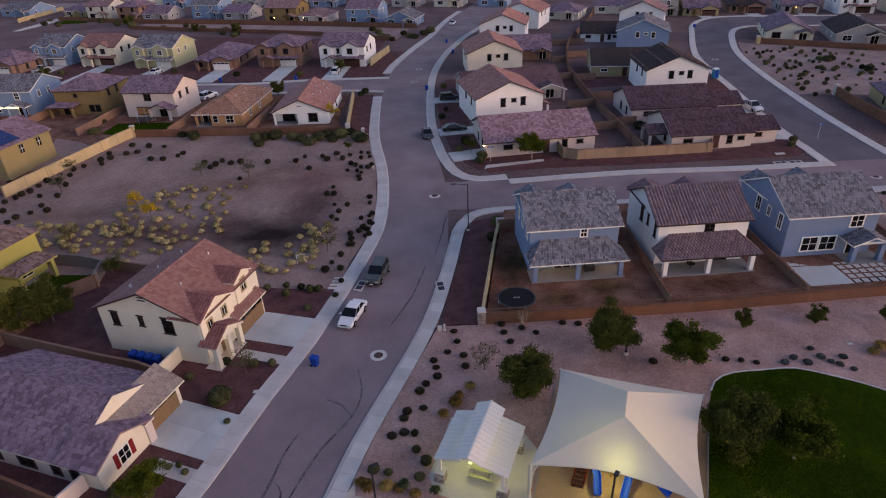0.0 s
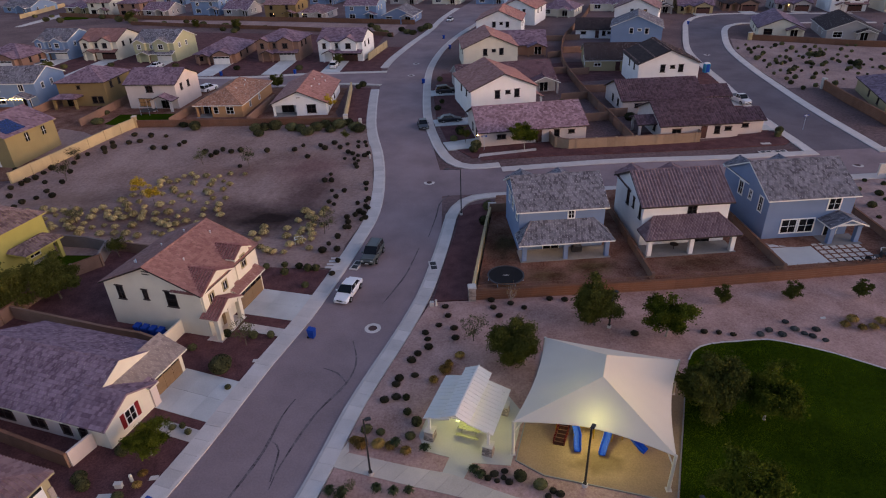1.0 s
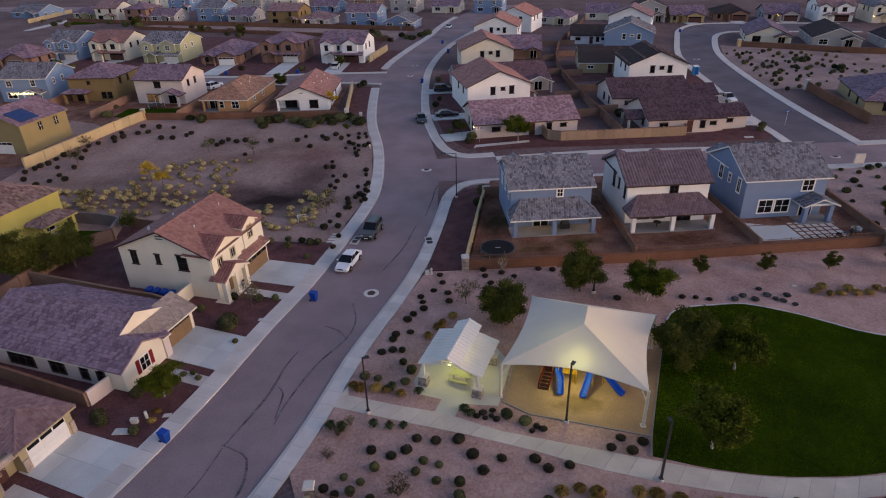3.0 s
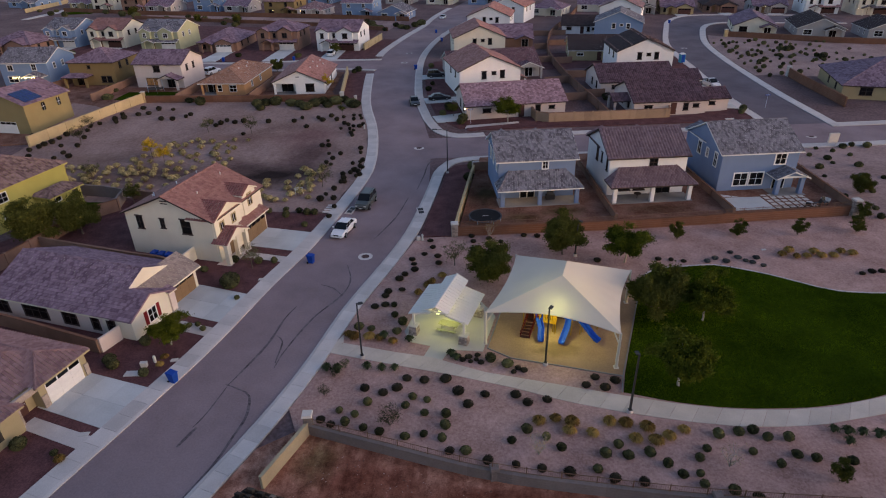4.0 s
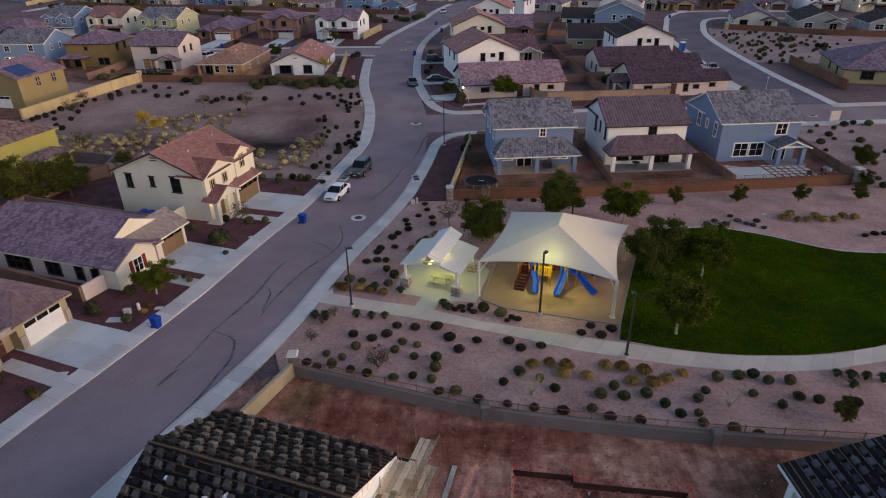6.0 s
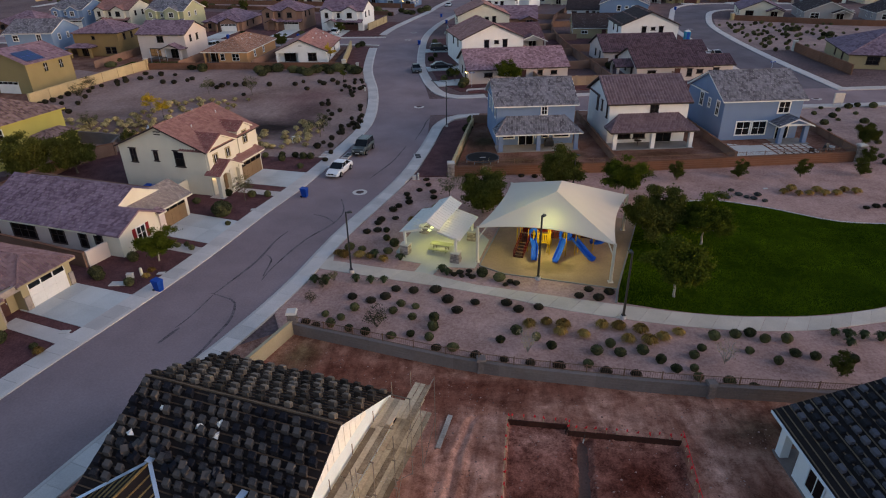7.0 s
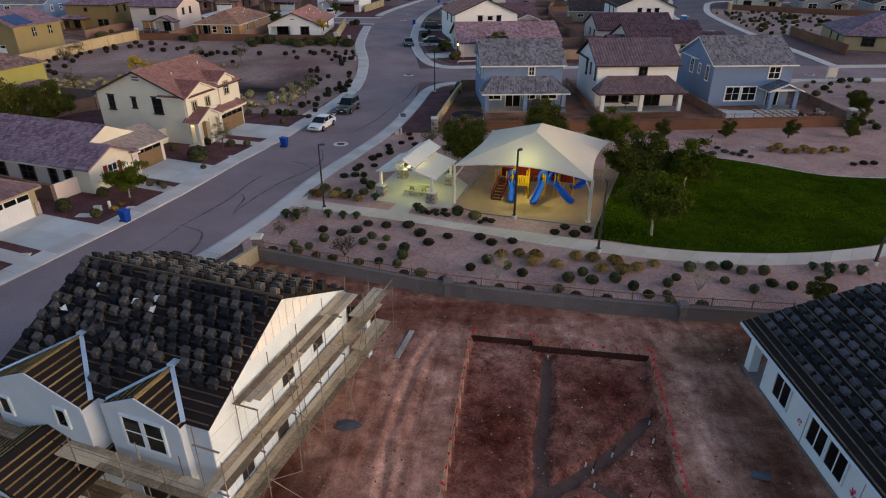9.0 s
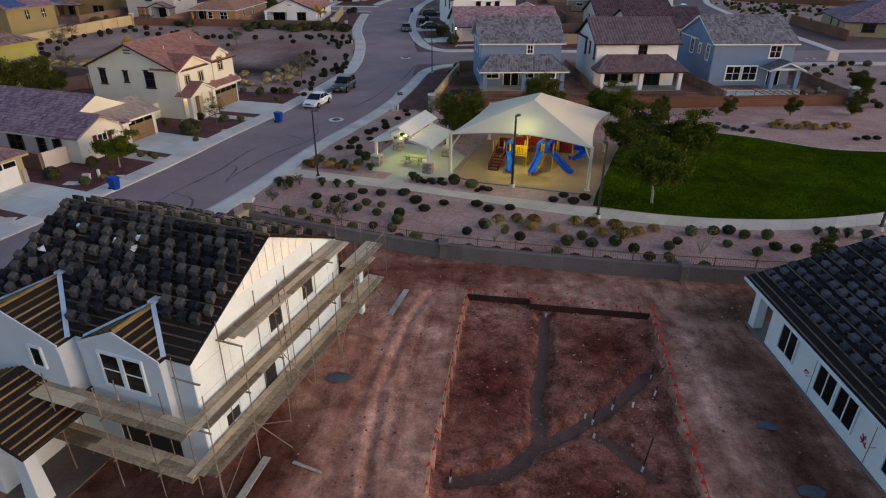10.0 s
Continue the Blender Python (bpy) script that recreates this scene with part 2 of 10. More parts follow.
M_TUFT = mat("straw_tuft", (0.27, 0.190, 0.075), 0.9, 0.35, 1.0, 5.0, 0.0, island=0.5, objrand=0.3, tint=(0.43, 0.335, 0.155))
M_BTUFT = mat("brown_tuft", (0.165, 0.088, 0.021), 0.9, 0.35, 1.0, 5.0, 0.0, island=0.5, objrand=0.5, tint=(0.28, 0.17, 0.048))
M_AGAVE = mat("green_agave", (0.052, 0.066, 0.028), 0.8, 0.3, 1.0, 5.0, 0.0, island=0.4)
M_SAGE = mat("grey_sage", (0.045, 0.048, 0.046), 0.9, 0.35, 1.0, 5.0, 0.0, island=0.4, objrand=0.3, tint=(0.085, 0.088, 0.080))
M_BLUEBIN = mat("blue_plastic", (0.008, 0.055, 0.30), 0.45, 0.15, 2.0, 8.0, 0.05)
M_TYRE = mat("tyre_rubber", (0.015, 0.015, 0.015), 0.85, 0.2, 2.0, 8.0, 0.05)
M_RIM = mat("wheel_rim", (0.4, 0.4, 0.41), 0.35, 0.1, 2.0, 8.0, 0.0, metal=0.8)
M_LAMPGLASS = mat("lamp_lens", (0.5, 0.5, 0.47), 0.2, 0.1, 2.0, 8.0, 0.0, spec=0.6)
M_RED = mat("red_lens", (0.3, 0.01, 0.01), 0.3, 0.1, 2.0, 8.0, 0.0, spec=0.6)
G_WARM = glow("warm_lamp", (1.0, 0.62, 0.18), 9.0)
G_WINDOW = glow("lit_window", (0.30, 0.15, 0.05), 0.07)
G_PARK = glow("park_lamp", (0.85, 1.0, 0.40), 0.6)


def tile_mat(name, color, vary=0.3, tint=None):
    return mat(name, color, 0.85, vary, 0.5, 6.0, 0.1, island=0.62, tint=tint, span=(0.16, 0.84))


T_RED = tile_mat("red_clay_tile", (0.272, 0.132, 0.113), 0.13, (0.30, 0.160, 0.140))
T_REDBARREL = tile_mat("red_barrel_tile", (0.205, 0.088, 0.082), 0.12, (0.235, 0.110, 0.102))
T_PINK = tile_mat("pink_tile", (0.255, 0.140, 0.138), 0.24, (0.31, 0.195, 0.19))
T_ROSE = tile_mat("rose_tile", (0.36, 0.165, 0.135), 0.18, (0.42, 0.215, 0.178))
T_CORNER = tile_mat("mottled_mauve_tile", (0.258, 0.148, 0.168), 0.26, (0.33, 0.212, 0.238))
T_PURPLE = tile_mat("purple_slate_tile", (0.180, 0.112, 0.146), 0.24, (0.245, 0.168, 0.204))
T_GREY = tile_mat("grey_flat_tile", (0.128, 0.118, 0.134), 0.30, (0.205, 0.196, 0.215))
T_BROWNRED = tile_mat("brown_barrel_tile", (0.185, 0.115, 0.106), 0.3, (0.245, 0.165, 0.152))
T_MAUVE = tile_mat("mauve_barrel_tile", (0.205, 0.128, 0.136), 0.14, (0.235, 0.156, 0.162))
T_MAROON = tile_mat("maroon_tile", (0.118, 0.066, 0.076), 0.25, (0.158, 0.092, 0.102))
T_ORANGE = tile_mat("orange_tile", (0.31, 0.155, 0.10), 0.25, (0.36, 0.20, 0.14))
T_DARK = tile_mat("dark_brown_tile", (0.062, 0.044, 0.042), 0.25)
T_TAN = tile_mat("tan_grey_tile", (0.29, 0.235, 0.21), 0.2)


def stucco(name, c):
    return mat(name, c, 0.92, 0.10, 0.5, 22.0, 0.15)


W_CREAM = stucco("cream_stucco", (0.66, 0.615, 0.50))
W_WHITE = stucco("white_stucco", (0.76, 0.75, 0.73))
W_PINKWH = stucco("pale_stucco", (0.58, 0.50, 0.46))
W_BLUE = stucco("blue_stucco", (0.17, 0.235, 0.36))
W_LBLUE = stucco("light_blue_stucco", (0.18, 0.265, 0.40))
W_TAN = stucco("tan_stucco", (0.36, 0.295, 0.17))
W_YELLOW = stucco("yellow_stucco", (0.42, 0.37, 0.10))
W_OLIVETAN = stucco("olive_tan_stucco", (0.27, 0.215, 0.105))
W_OLIVE = stucco("brown_olive_stucco", (0.24, 0.165, 0.075))
W_ORANGE = stucco("orange_stucco", (0.46, 0.25, 0.12))
W_BROWN = stucco("brown_stucco", (0.26, 0.155, 0.115))
W_GREEN = stucco("sage_stucco", (0.40, 0.40, 0.25))
W_GREY = stucco("grey_stucco", (0.36, 0.34, 0.33))
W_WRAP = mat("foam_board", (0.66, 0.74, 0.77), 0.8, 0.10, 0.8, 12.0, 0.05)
W_WRAP3 = mat("white_house_wrap", (0.66, 0.71, 0.74), 0.6, 0.08, 0.8, 12.0, 0.05)
# darker, bluer wrap for the south front: its shade is in the colour
W_WRAP_SHADED = mat("shaded_house_wrap", (0.49, 0.56, 0.63), 0.6, 0.08, 0.8, 12.0, 0.05)

# ---- mesh helpers ----


def gz(y):
    """The ground's rise to the north."""
    t = min(1.0, max(0.0, (y - 70) / 42))
    return 1.3 * t * t * (3 - 2 * t)


class Geo:
    """Points and faces of one mesh."""

    def __init__(self):
        self.v, self.f = [], []

    def face(self, pts):
        i = len(self.v)
        self.v += [tuple(p) for p in pts]
        self.f.append(tuple(range(i, i + len(pts))))
        return self

    def hexa(self, b, t):
        """A six-sided solid from four bottom and four top points."""
        i = len(self.v)
        self.v += [tuple(p) for p in b] + [tuple(p) for p in t]
        self.f += [(i + 3, i + 2, i + 1, i), (i + 4, i + 5, i + 6, i + 7)]
        self.f += [(i + k, i + (k + 1) % 4, i + 4 + (k + 1) % 4, i + 4 + k) for k in range(4)]
        return self

    def box(self, x0, y0, z0, x1, y1, z1, m=None):
        b = [Vector(p) for p in ((x0, y0, z0), (x1, y0, z0), (x1, y1, z0), (x0, y1, z0))]
        t = [Vector(p) for p in ((x0, y0, z1), (x1, y0, z1), (x1, y1, z1), (x0, y1, z1))]
        if m is not None:
            b, t = [m @ p for p in b], [m @ p for p in t]
        return self.hexa(b, t)

    def prism(self, poly, z0, z1):
        """A flat polygon, counter-clockwise from above, given height."""
        i, n = len(self.v), len(poly)
        self.v += [(p[0], p[1], z0 + (p[2] if len(p) > 2 else 0)) for p in poly]
        self.v += [(p[0], p[1], z1 + (p[2] if len(p) > 2 else 0)) for p in poly]
        self.f.append(tuple(range(i + n, i + 2 * n)))
        self.f += [(i + k, i + (k + 1) % n, i + n + (k + 1) % n, i + n + k) for k in range(n)]
        return self

    def beam(self, a, b, w, h=None, up=(0, 0, 1)):
        """A bar of rectangular section from a to b."""
        a, b = Vector(a), Vector(b)
        h = w if h is None else h
        d = (b - a).normalized()
        side = d.cross(Vector(up))
        side = side.normalized() if side.length > 1e-4 else Vector((1, 0, 0))
        top = side.cross(d)
        s, t = side * w / 2, top * h / 2
        return self.hexa([a - s - t, a + s - t, a + s + t, a - s + t], [b - s - t, b + s - t, b + s + t, b - s + t])

    def tube(self, pts, radii, n=8, cap=True):
        pts = [Vector(p) for p in pts]
        rings = []
        for k, p in enumerate(pts):
            d = (pts[min(k + 1, len(pts) - 1)] - pts[max(k - 1, 0)]).normalized()
            s = d.cross(Vector((0, 0, 1)))
            s = s.normalized() if s.length > 1e-3 else Vector((1, 0, 0))
            t = s.cross(d)
            r = radii[k] if isinstance(radii, (list, tuple)) else radii
            rings.append(len(self.v))
            self.v += [tuple(p + r * (math.cos(2 * math.pi * j / n) * s + math.sin(2 * math.pi * j / n) * t)) for j in range(n)]
        for a, b in zip(rings, rings[1:]):
            self.f += [(a + j, b + j, b + (j + 1) % n, a + (j + 1) % n) for j in range(n)]
        if cap:
            self.f += [tuple(rings[0] + j for j in range(n)), tuple(rings[-1] + n - 1 - j for j in range(n))]
        return self

    def lathe(self, prof, n=12, m=None, cap=True):
        """A turned body from (radius, height) pairs."""
        rings = []
        for r, z in prof:
            rings.append(len(self.v))
            ring = [Vector((r * math.cos(2 * math.pi * j / n), r * math.sin(2 * math.pi * j / n), z)) for j in range(n)]
            self.v += [tuple(m @ p if m else p) for p in ring]
        for a, b in zip(rings, rings[1:]):
            self.f += [(a + j, a + (j + 1) % n, b + (j + 1) % n, b + j) for j in range(n)]
        if cap:
            self.f += [tuple(rings[0] + n - 1 - j for j in range(n)), tuple(rings[-1] + j for j in range(n))]
        return self

    def mesh(self, name, material, smooth=False):
        me = bpy.data.meshes.new(name)
        me.from_pydata(self.v, [], self.f)
        me.materials.append(material)
        if smooth:
            me.polygons.foreach_set("use_smooth", [True] * len(me.polygons))
        me.update()
        return me


def part(name, geo, material, parent=None, label="", smooth=False, kind=""):
    """One mesh object, under a thing or a part."""
    ob = new(name, geo if isinstance(geo, bpy.types.Mesh) else geo.mesh(name, material, smooth))
    ob.parent = parent
    return tagged(ob, label, kind=kind)


def root(name, m, label, category, group="", kind=""):
    """The empty at the base of a thing."""
    ob = new(name)
    ob.empty_display_size = 0.3
    ob.matrix_world = m
    return tagged(ob, label, category, group, kind)


def spline(pts, step=3.0):
    """A smooth line through control points, with even steps."""
    p = [Vector(q) for q in pts]
    p = [2 * p[0] - p[1]] + p + [2 * p[-1] - p[-2]]
    out = []
    for a, b, c, d in zip(p, p[1:], p[2:], p[3:]):
        n = max(1, int((c - b).length / step))
        for k in range(n):
            t = k / n
            out.append(0.5 * (2 * b + (c - a) * t + (2 * a - 5 * b + 4 * c - d) * t * t + (3 * b - a - 3 * c + d) * t ** 3))
    return out + [p[-2]]


def resample(line, n):
    d = [0.0]
    for a, b in zip(line, line[1:]):
        d.append(d[-1] + (b - a).length)
    out, k = [], 0
    for i in range(n):
        s = d[-1] * i / (n - 1)
        while k < len(line) - 2 and d[k + 1] < s:
            k += 1
        f = (s - d[k]) / max(1e-6, d[k + 1] - d[k])
        out.append(line[k].lerp(line[k + 1], min(1, f)))
    return out


def offset(line, w):
    """The line moved to its left by w."""
    out = []
    for k, p in enumerate(line):
        d = (line[min(k + 1, len(line) - 1)] - line[max(k - 1, 0)]).normalized()
        out.append(p + Vector((-d.y, d.x)) * w)
    return out


def ribbon(geo, left, right, z):
    for a, b, c, d in zip(left, right, right[1:], left[1:]):
        geo.face([(q.x, q.y, gz(q.y) + z) for q in (a, b, c, d)])
    return geo


def slabs(parent, line, w, z0, z1, step, material=None, gap=0.02):
    """A row of paving slabs along a line, to its left, each an object of its own."""
    material = material or M_CONC
    n = max(2, int(sum((b - a).length for a, b in zip(line, line[1:])) / step) + 1)
    a = resample(line, n)
    b = offset(a, w)
    for i in range(n - 1):
        g = Geo()
        q = [a[i].lerp(a[i + 1], gap / step), a[i + 1], b[i + 1], b[i].lerp(b[i + 1], gap / step)]
        g.hexa([(p.x, p.y, gz(p.y) + z0) for p in q], [(p.x, p.y, gz(p.y) + z1) for p in q])
        part("slab", g, material, parent)


# ---- roofs and houses ----


def inside_span(poly, o, ux, uy, h):
    """Where the line at height h up the slope runs inside a convex roof face: from, to."""
    xs = []
    for a, b in zip(poly, poly[1:] + poly[:1]):
        ha, hb = (a - o).dot(uy), (b - o).dot(uy)
        if (ha - h) * (hb - h) <= 0 and abs(ha - hb) > 1e-9:
            t = (h - ha) / (hb - ha)
            xs.append((a - o).dot(ux) + t * (b - a).dot(ux))
    return (min(xs), max(xs)) if len(xs) > 1 else None


def lay_tiles(geo, poly, tw, tl, barrel, lift=0.045):
    """Courses of single tiles on one roof face, whose first edge is the eave."""
    poly = [Vector(p) for p in poly]
    o = poly[0]
    ux = (poly[1] - poly[0]).normalized()
    nrm = ux.cross(poly[2] - poly[0]).normalized()
    if nrm.z < 0:
        nrm = -nrm
    uy = nrm.cross(ux)
    if (poly[2] - o).dot(uy) < 0:
        uy = -uy
    top = max((p - o).dot(uy) for p in poly)
    rows = max(1, round(top / tl))
    for r in range(rows):
        h0, h1 = top * r / rows, top * (r + 1) / rows
        span, span2 = inside_span(poly, o, ux, uy, h0 + 0.02), inside_span(poly, o, ux, uy, min(h1, top - 0.01))
        if not span:
            continue
        span2 = span2 or span
        shift = (r % 2) * tw * 0.5 if not barrel else 0.0
        x = span[0] - shift
        while x < span[1] - 0.03:
            xa, xb = max(x, span[0]), min(x + tw * 0.97, span[1])
            x += tw
            if xb - xa < 0.04:
                continue
            ya, yb = min(max(xa, span2[0]), span2[1]), max(min(xb, span2[1]), span2[0])
            up = lift * (0.8 + 0.4 * random.random())
            p0, p1 = o + ux * xa + uy * h0, o + ux * xb + uy * h0
            q0, q1 = o + ux * ya + uy * (h1 + 0.02), o + ux * yb + uy * (h1 + 0.02)
            i = len(geo.v)
            lo, hi = nrm * up, nrm * 0.012
            if barrel:
                pm, qm = (p0 + p1) / 2 + nrm * (up + 0.11), (q0 + q1) / 2 + nrm * 0.115
                geo.v += [tuple(v) for v in (p0 + hi, pm, p1 + hi, q0 + hi, qm, q1 + hi)]
                geo.f += [(i, i + 1, i + 4, i + 3), (i + 1, i + 2, i + 5, i + 4), (i, i + 2, i + 1)]
            else:
                geo.v += [tuple(v) for v in (p0 + lo, p1 + lo, q1 + hi, q0 + hi, p0, p1)]
                geo.f += [(i, i + 1, i + 2, i + 3), (i + 4, i + 5, i + 1, i)]


def roof_shape(kind, x0, y0, x1, y1, e, p, o):
    """The faces (eave first), ridges, hips and gable triangles of a roof over a rectangle."""
    faces, caps, gables = [], [], []
    if kind in ("gx", "gy"):
        if kind == "gx":
            half, ym = (y1 - y0) / 2, (y0 + y1) / 2
            r = e + p * half
            lo = e - p * o
            a, b, c, d = (x0 - o, y0 - o, lo), (x1 + o, y0 - o, lo), (x1 + o, y1 + o, lo), (x0 - o, y1 + o, lo)
            m, n = (x0 - o, ym, r), (x1 + o, ym, r)
            faces, caps = [[a, b, n, m], [c, d, m, n]], [(m, n)]
            gables = [[(x0, y1, e), (x0, y0, e), (x0, ym, r - 0.02)], [(x1, y0, e), (x1, y1, e), (x1, ym, r - 0.02)]]
        else:
            half, xm = (x1 - x0) / 2, (x0 + x1) / 2
            r = e + p * half
            lo = e - p * o
            a, b, c, d = (x0 - o, y0 - o, lo), (x1 + o, y0 - o, lo), (x1 + o, y1 + o, lo), (x0 - o, y1 + o, lo)
            m, n = (xm, y0 - o, r), (xm, y1 + o, r)
            faces, caps = [[b, c, n, m], [d, a, m, n]], [(m, n)]
            gables = [[(x0, y0, e), (x1, y0, e), (xm, y0, r - 0.02)], [(x1, y1, e), (x0, y1, e), (xm, y1, r - 0.02)]]
    elif kind == "hip":
        X0, Y0, X1, Y1 = x0 - o, y0 - o, x1 + o, y1 + o
        w, d = X1 - X0, Y1 - Y0
        h = min(w, d) / 2
        lo = e - p * o
        r = lo + p * h
        a, b, c, dd = (X0, Y0, lo), (X1, Y0, lo), (X1, Y1, lo), (X0, Y1, lo)
        if w >= d:
            m, n = (X0 + h, (Y0 + Y1) / 2, r), (X1 - h, (Y0 + Y1) / 2, r)
            faces = [[a, b, n, m], [b, c, n], [c, dd, m, n], [dd, a, m]]
            caps = [(m, n), (a, m), (dd, m), (b, n), (c, n)]
        else:
            m, n = ((X0 + X1) / 2, Y0 + h, r), ((X0 + X1) / 2, Y1 - h, r)
            faces = [[a, b, m], [b, c, n, m], [c, dd, n], [dd, a, m, n]]
            caps = [(m, n), (a, m), (b, m), (c, n), (dd, n)]
    elif kind.startswith("shed"):
        s = kind[4]
        X0, Y0, X1, Y1 = x0, y0, x1, y1
        run = (y1 - y0) if s in "sn" else (x1 - x0)
        lo, hi = e - p * o, e + p * run
        if s == "s":
            faces = [[(X0 - o, Y0 - o, lo), (X1 + o, Y0 - o, lo), (X1 + o, Y1, hi), (X0 - o, Y1, hi)]]
        elif s == "e":
            faces = [[(X1 + o, Y0 - o, lo), (X1 + o, Y1 + o, lo), (X0, Y1 + o, hi), (X0, Y0 - o, hi)]]
        elif s == "h":  # hipped lean-to towards the south
            k = min(1.9, (x1 - x0) / 3)
            run = y1 - y0 + o
            hi = lo + p * run
            faces = [[(X0 - o, Y0 - o, lo), (X1 + o, Y0 - o, lo), (X1 + o - k, Y1, hi), (X0 - o + k, Y1, hi)],
                     [(X1 + o, Y0 - o, lo), (X1 + o, Y1, lo), (X1 + o - k, Y1, hi)],
                     [(X0 - o, Y1, lo), (X0 - o, Y0 - o, lo), (X0 - o + k, Y1, hi)]]
            caps = [(faces[0][0], faces[0][3]), (faces[0][1], faces[0][2])]
    return faces, caps, gables


def build_roof(parent, kind, rect, e, p, o, tiles, fascia, tw=0.33, tl=0.38, barrel=False, name="roof", caps_on=True, wall=None):
    x0, y0, x1, y1 = rect
    faces, caps, gables = roof_shape(kind, x0, y0, x1, y1, e, p, o)
    deck, tg = Geo(), Geo()
    for f in faces:
        f = [Vector(q) for q in f]
        n = len(f)
        i = len(deck.v)
        low = Vector((0, 0, 0.16))
        deck.v += [tuple(q) for q in f] + [tuple(q - low) for q in f]
        deck.f += [tuple(range(i, i + n)), tuple(range(i + 2 * n - 1, i + n - 1, -1))]
        deck.f += [(i + (k + 1) % n, i + k, i + n + k, i + n + (k + 1) % n) for k in range(n)]
        if tiles:
            lay_tiles(tg, f, tw, tl, barrel)
    roof = part(name, deck, fascia, parent)
    if tiles:
        if caps_on:
            for a, b in caps:
                a, b = Vector(a), Vector(b)
                n = max(1, int((b - a).length / 0.42))
                d = (b - a) / n
                s = d.cross(Vector((0, 0, 1))).normalized() * 0.13
                for k in range(n):
                    q, r = a + d * k, a + d * (k + 1.04)
                    i = len(tg.v)
                    up, up2 = Vector((0, 0, 0.13)), Vector((0, 0, 0.10))
                    tg.v += [tuple(v) for v in (q - s, q + up, q + s, r - s, r + up2, r + s)]
                    tg.f += [(i, i + 1, i + 4, i + 3), (i + 1, i + 2, i + 5, i + 4), (i, i + 2, i + 1)]
        part("roof_tile", tg, tiles, roof, kind="stuff")
    if wall is not None:
        for g in gables:
            wall.face(g)
    return roof


FACE = {"s": (0, -1), "n": (0, 1), "e": (1, 0), "w": (-1, 0)}


def frame_of(face, x, y, z):
    """A pose on a wall: local x along it (to the right as seen from outside), y outwards, z up."""
    nx, ny = FACE[face]
    return Matrix(((-ny, nx, 0, x), (nx, ny, 0, y), (0, 0, 1, z), (0, 0, 0, 1)))


def window(parent, face, x, y, z, w, h, trim, style="plain", pane=None, bars=1, shutters=None):
    """A window: proud frame, recessed panes, sill; its foot's middle at (x, y, z)."""
    m = frame_of(face, x, y, z)
    t = {"wide": 0.16, "heads": 0.05}.get(style, 0.09)
    g = Geo()
    g.box(-w / 2 - t, -0.06, -t, -w / 2, 0.06, h + t, m).box(w / 2, -0.06, -t, w / 2 + t, 0.06, h + t, m)
    g.box(-w / 2, -0.06, h, w / 2, 0.06, h + t, m).box(-w / 2, -0.06, -t, w / 2, 0.06, 0, m)
    win = part("window", g, trim, parent)
    n = bars + 1
    for k in range(n):
        a, b = -w / 2 + w * k / n, -w / 2 + w * (k + 1) / n
        part("pane", Geo().box(a + 0.02, -0.02, 0.0, b - 0.02, 0.025, h, m), pane or M_GLASS, win)
    g = Geo()
    for k in range(1, n):
        a = -w / 2 + w * k / n
        g.box(a - 0.03, -0.05, 0, a + 0.03, 0.045, h, m)
    if h > 0.9 and style != "slider":
        g.box(-w / 2, -0.05, h * 0.5 - 0.025, w / 2, 0.04, h * 0.5 + 0.025, m)
    if g.v:
        part("mullion", g, M_WHITE if trim is not M_TRIMDARK else M_TRIMDARK, win)
    if style in ("sill", "heads"):
        g = Geo().box(-w / 2 - 0.16, 0.0, -t - 0.11, w / 2 + 0.16, 0.12, -t, m)
        part("sill", g, trim, win)
        part("lintel", Geo().box(-w / 2 - 0.16, 0.0, h + t, w / 2 + 0.16, 0.12, h + t + 0.11, m), trim, win)
    if shutters:
        for s in (-1, 1):
            c = s * (w / 2 + 0.33)
            g = Geo().box(c - 0.2, 0, -0.05, c + 0.2, 0.05, h + 0.05, m)
            for k in range(6):
                g.box(c - 0.15, 0.05, 0.05 + h * k / 6, c + 0.15, 0.07, h * (k + 0.7) / 6, m)
            part("shutter", g, shutters, win)
    return win


def garage_door(parent, face, x, y, z, w, h, material, lights=True):
    m = frame_of(face, x, y, z)
    door = part("garage_door", Geo().box(-w / 2, -0.05, 0, w / 2, 0.01, h, m), material, parent)
    rows, cols = 4, max(3, round(w / 1.2))
    for r in range(rows):
        for c in range(cols):
            a = -w / 2 + w * c / cols
            z0 = h * r / rows
            top = lights and r == rows - 1
            part("panel", Geo().box(a + 0.07, 0.0, z0 + 0.06, a + w / cols - 0.07, 0.035, z0 + h / rows - 0.06, m),
                 M_GLASS if top else material, door)
    return door


def door(parent, face, x, y, z, w, h, material):
    m = frame_of(face, x, y, z)
    d = part("door", Geo().box(-w / 2, -0.05, 0, w / 2, 0.05, h, m), material, parent)
    g = Geo()
    for k in range(3):
        g.box(-w / 2 + 0.12, 0.05, h * k / 3 + 0.1, w / 2 - 0.12, 0.075, h * (k + 1) / 3 - 0.08, m)
    part("panel", g, material, d)
    part("handle", Geo().lathe([(0.03, 0), (0.035, 0.03), (0.02, 0.05)], 8, m @ pose(w / 2 - 0.1, 0.05, 1.0, -90)), M_STEEL, d)
    return d


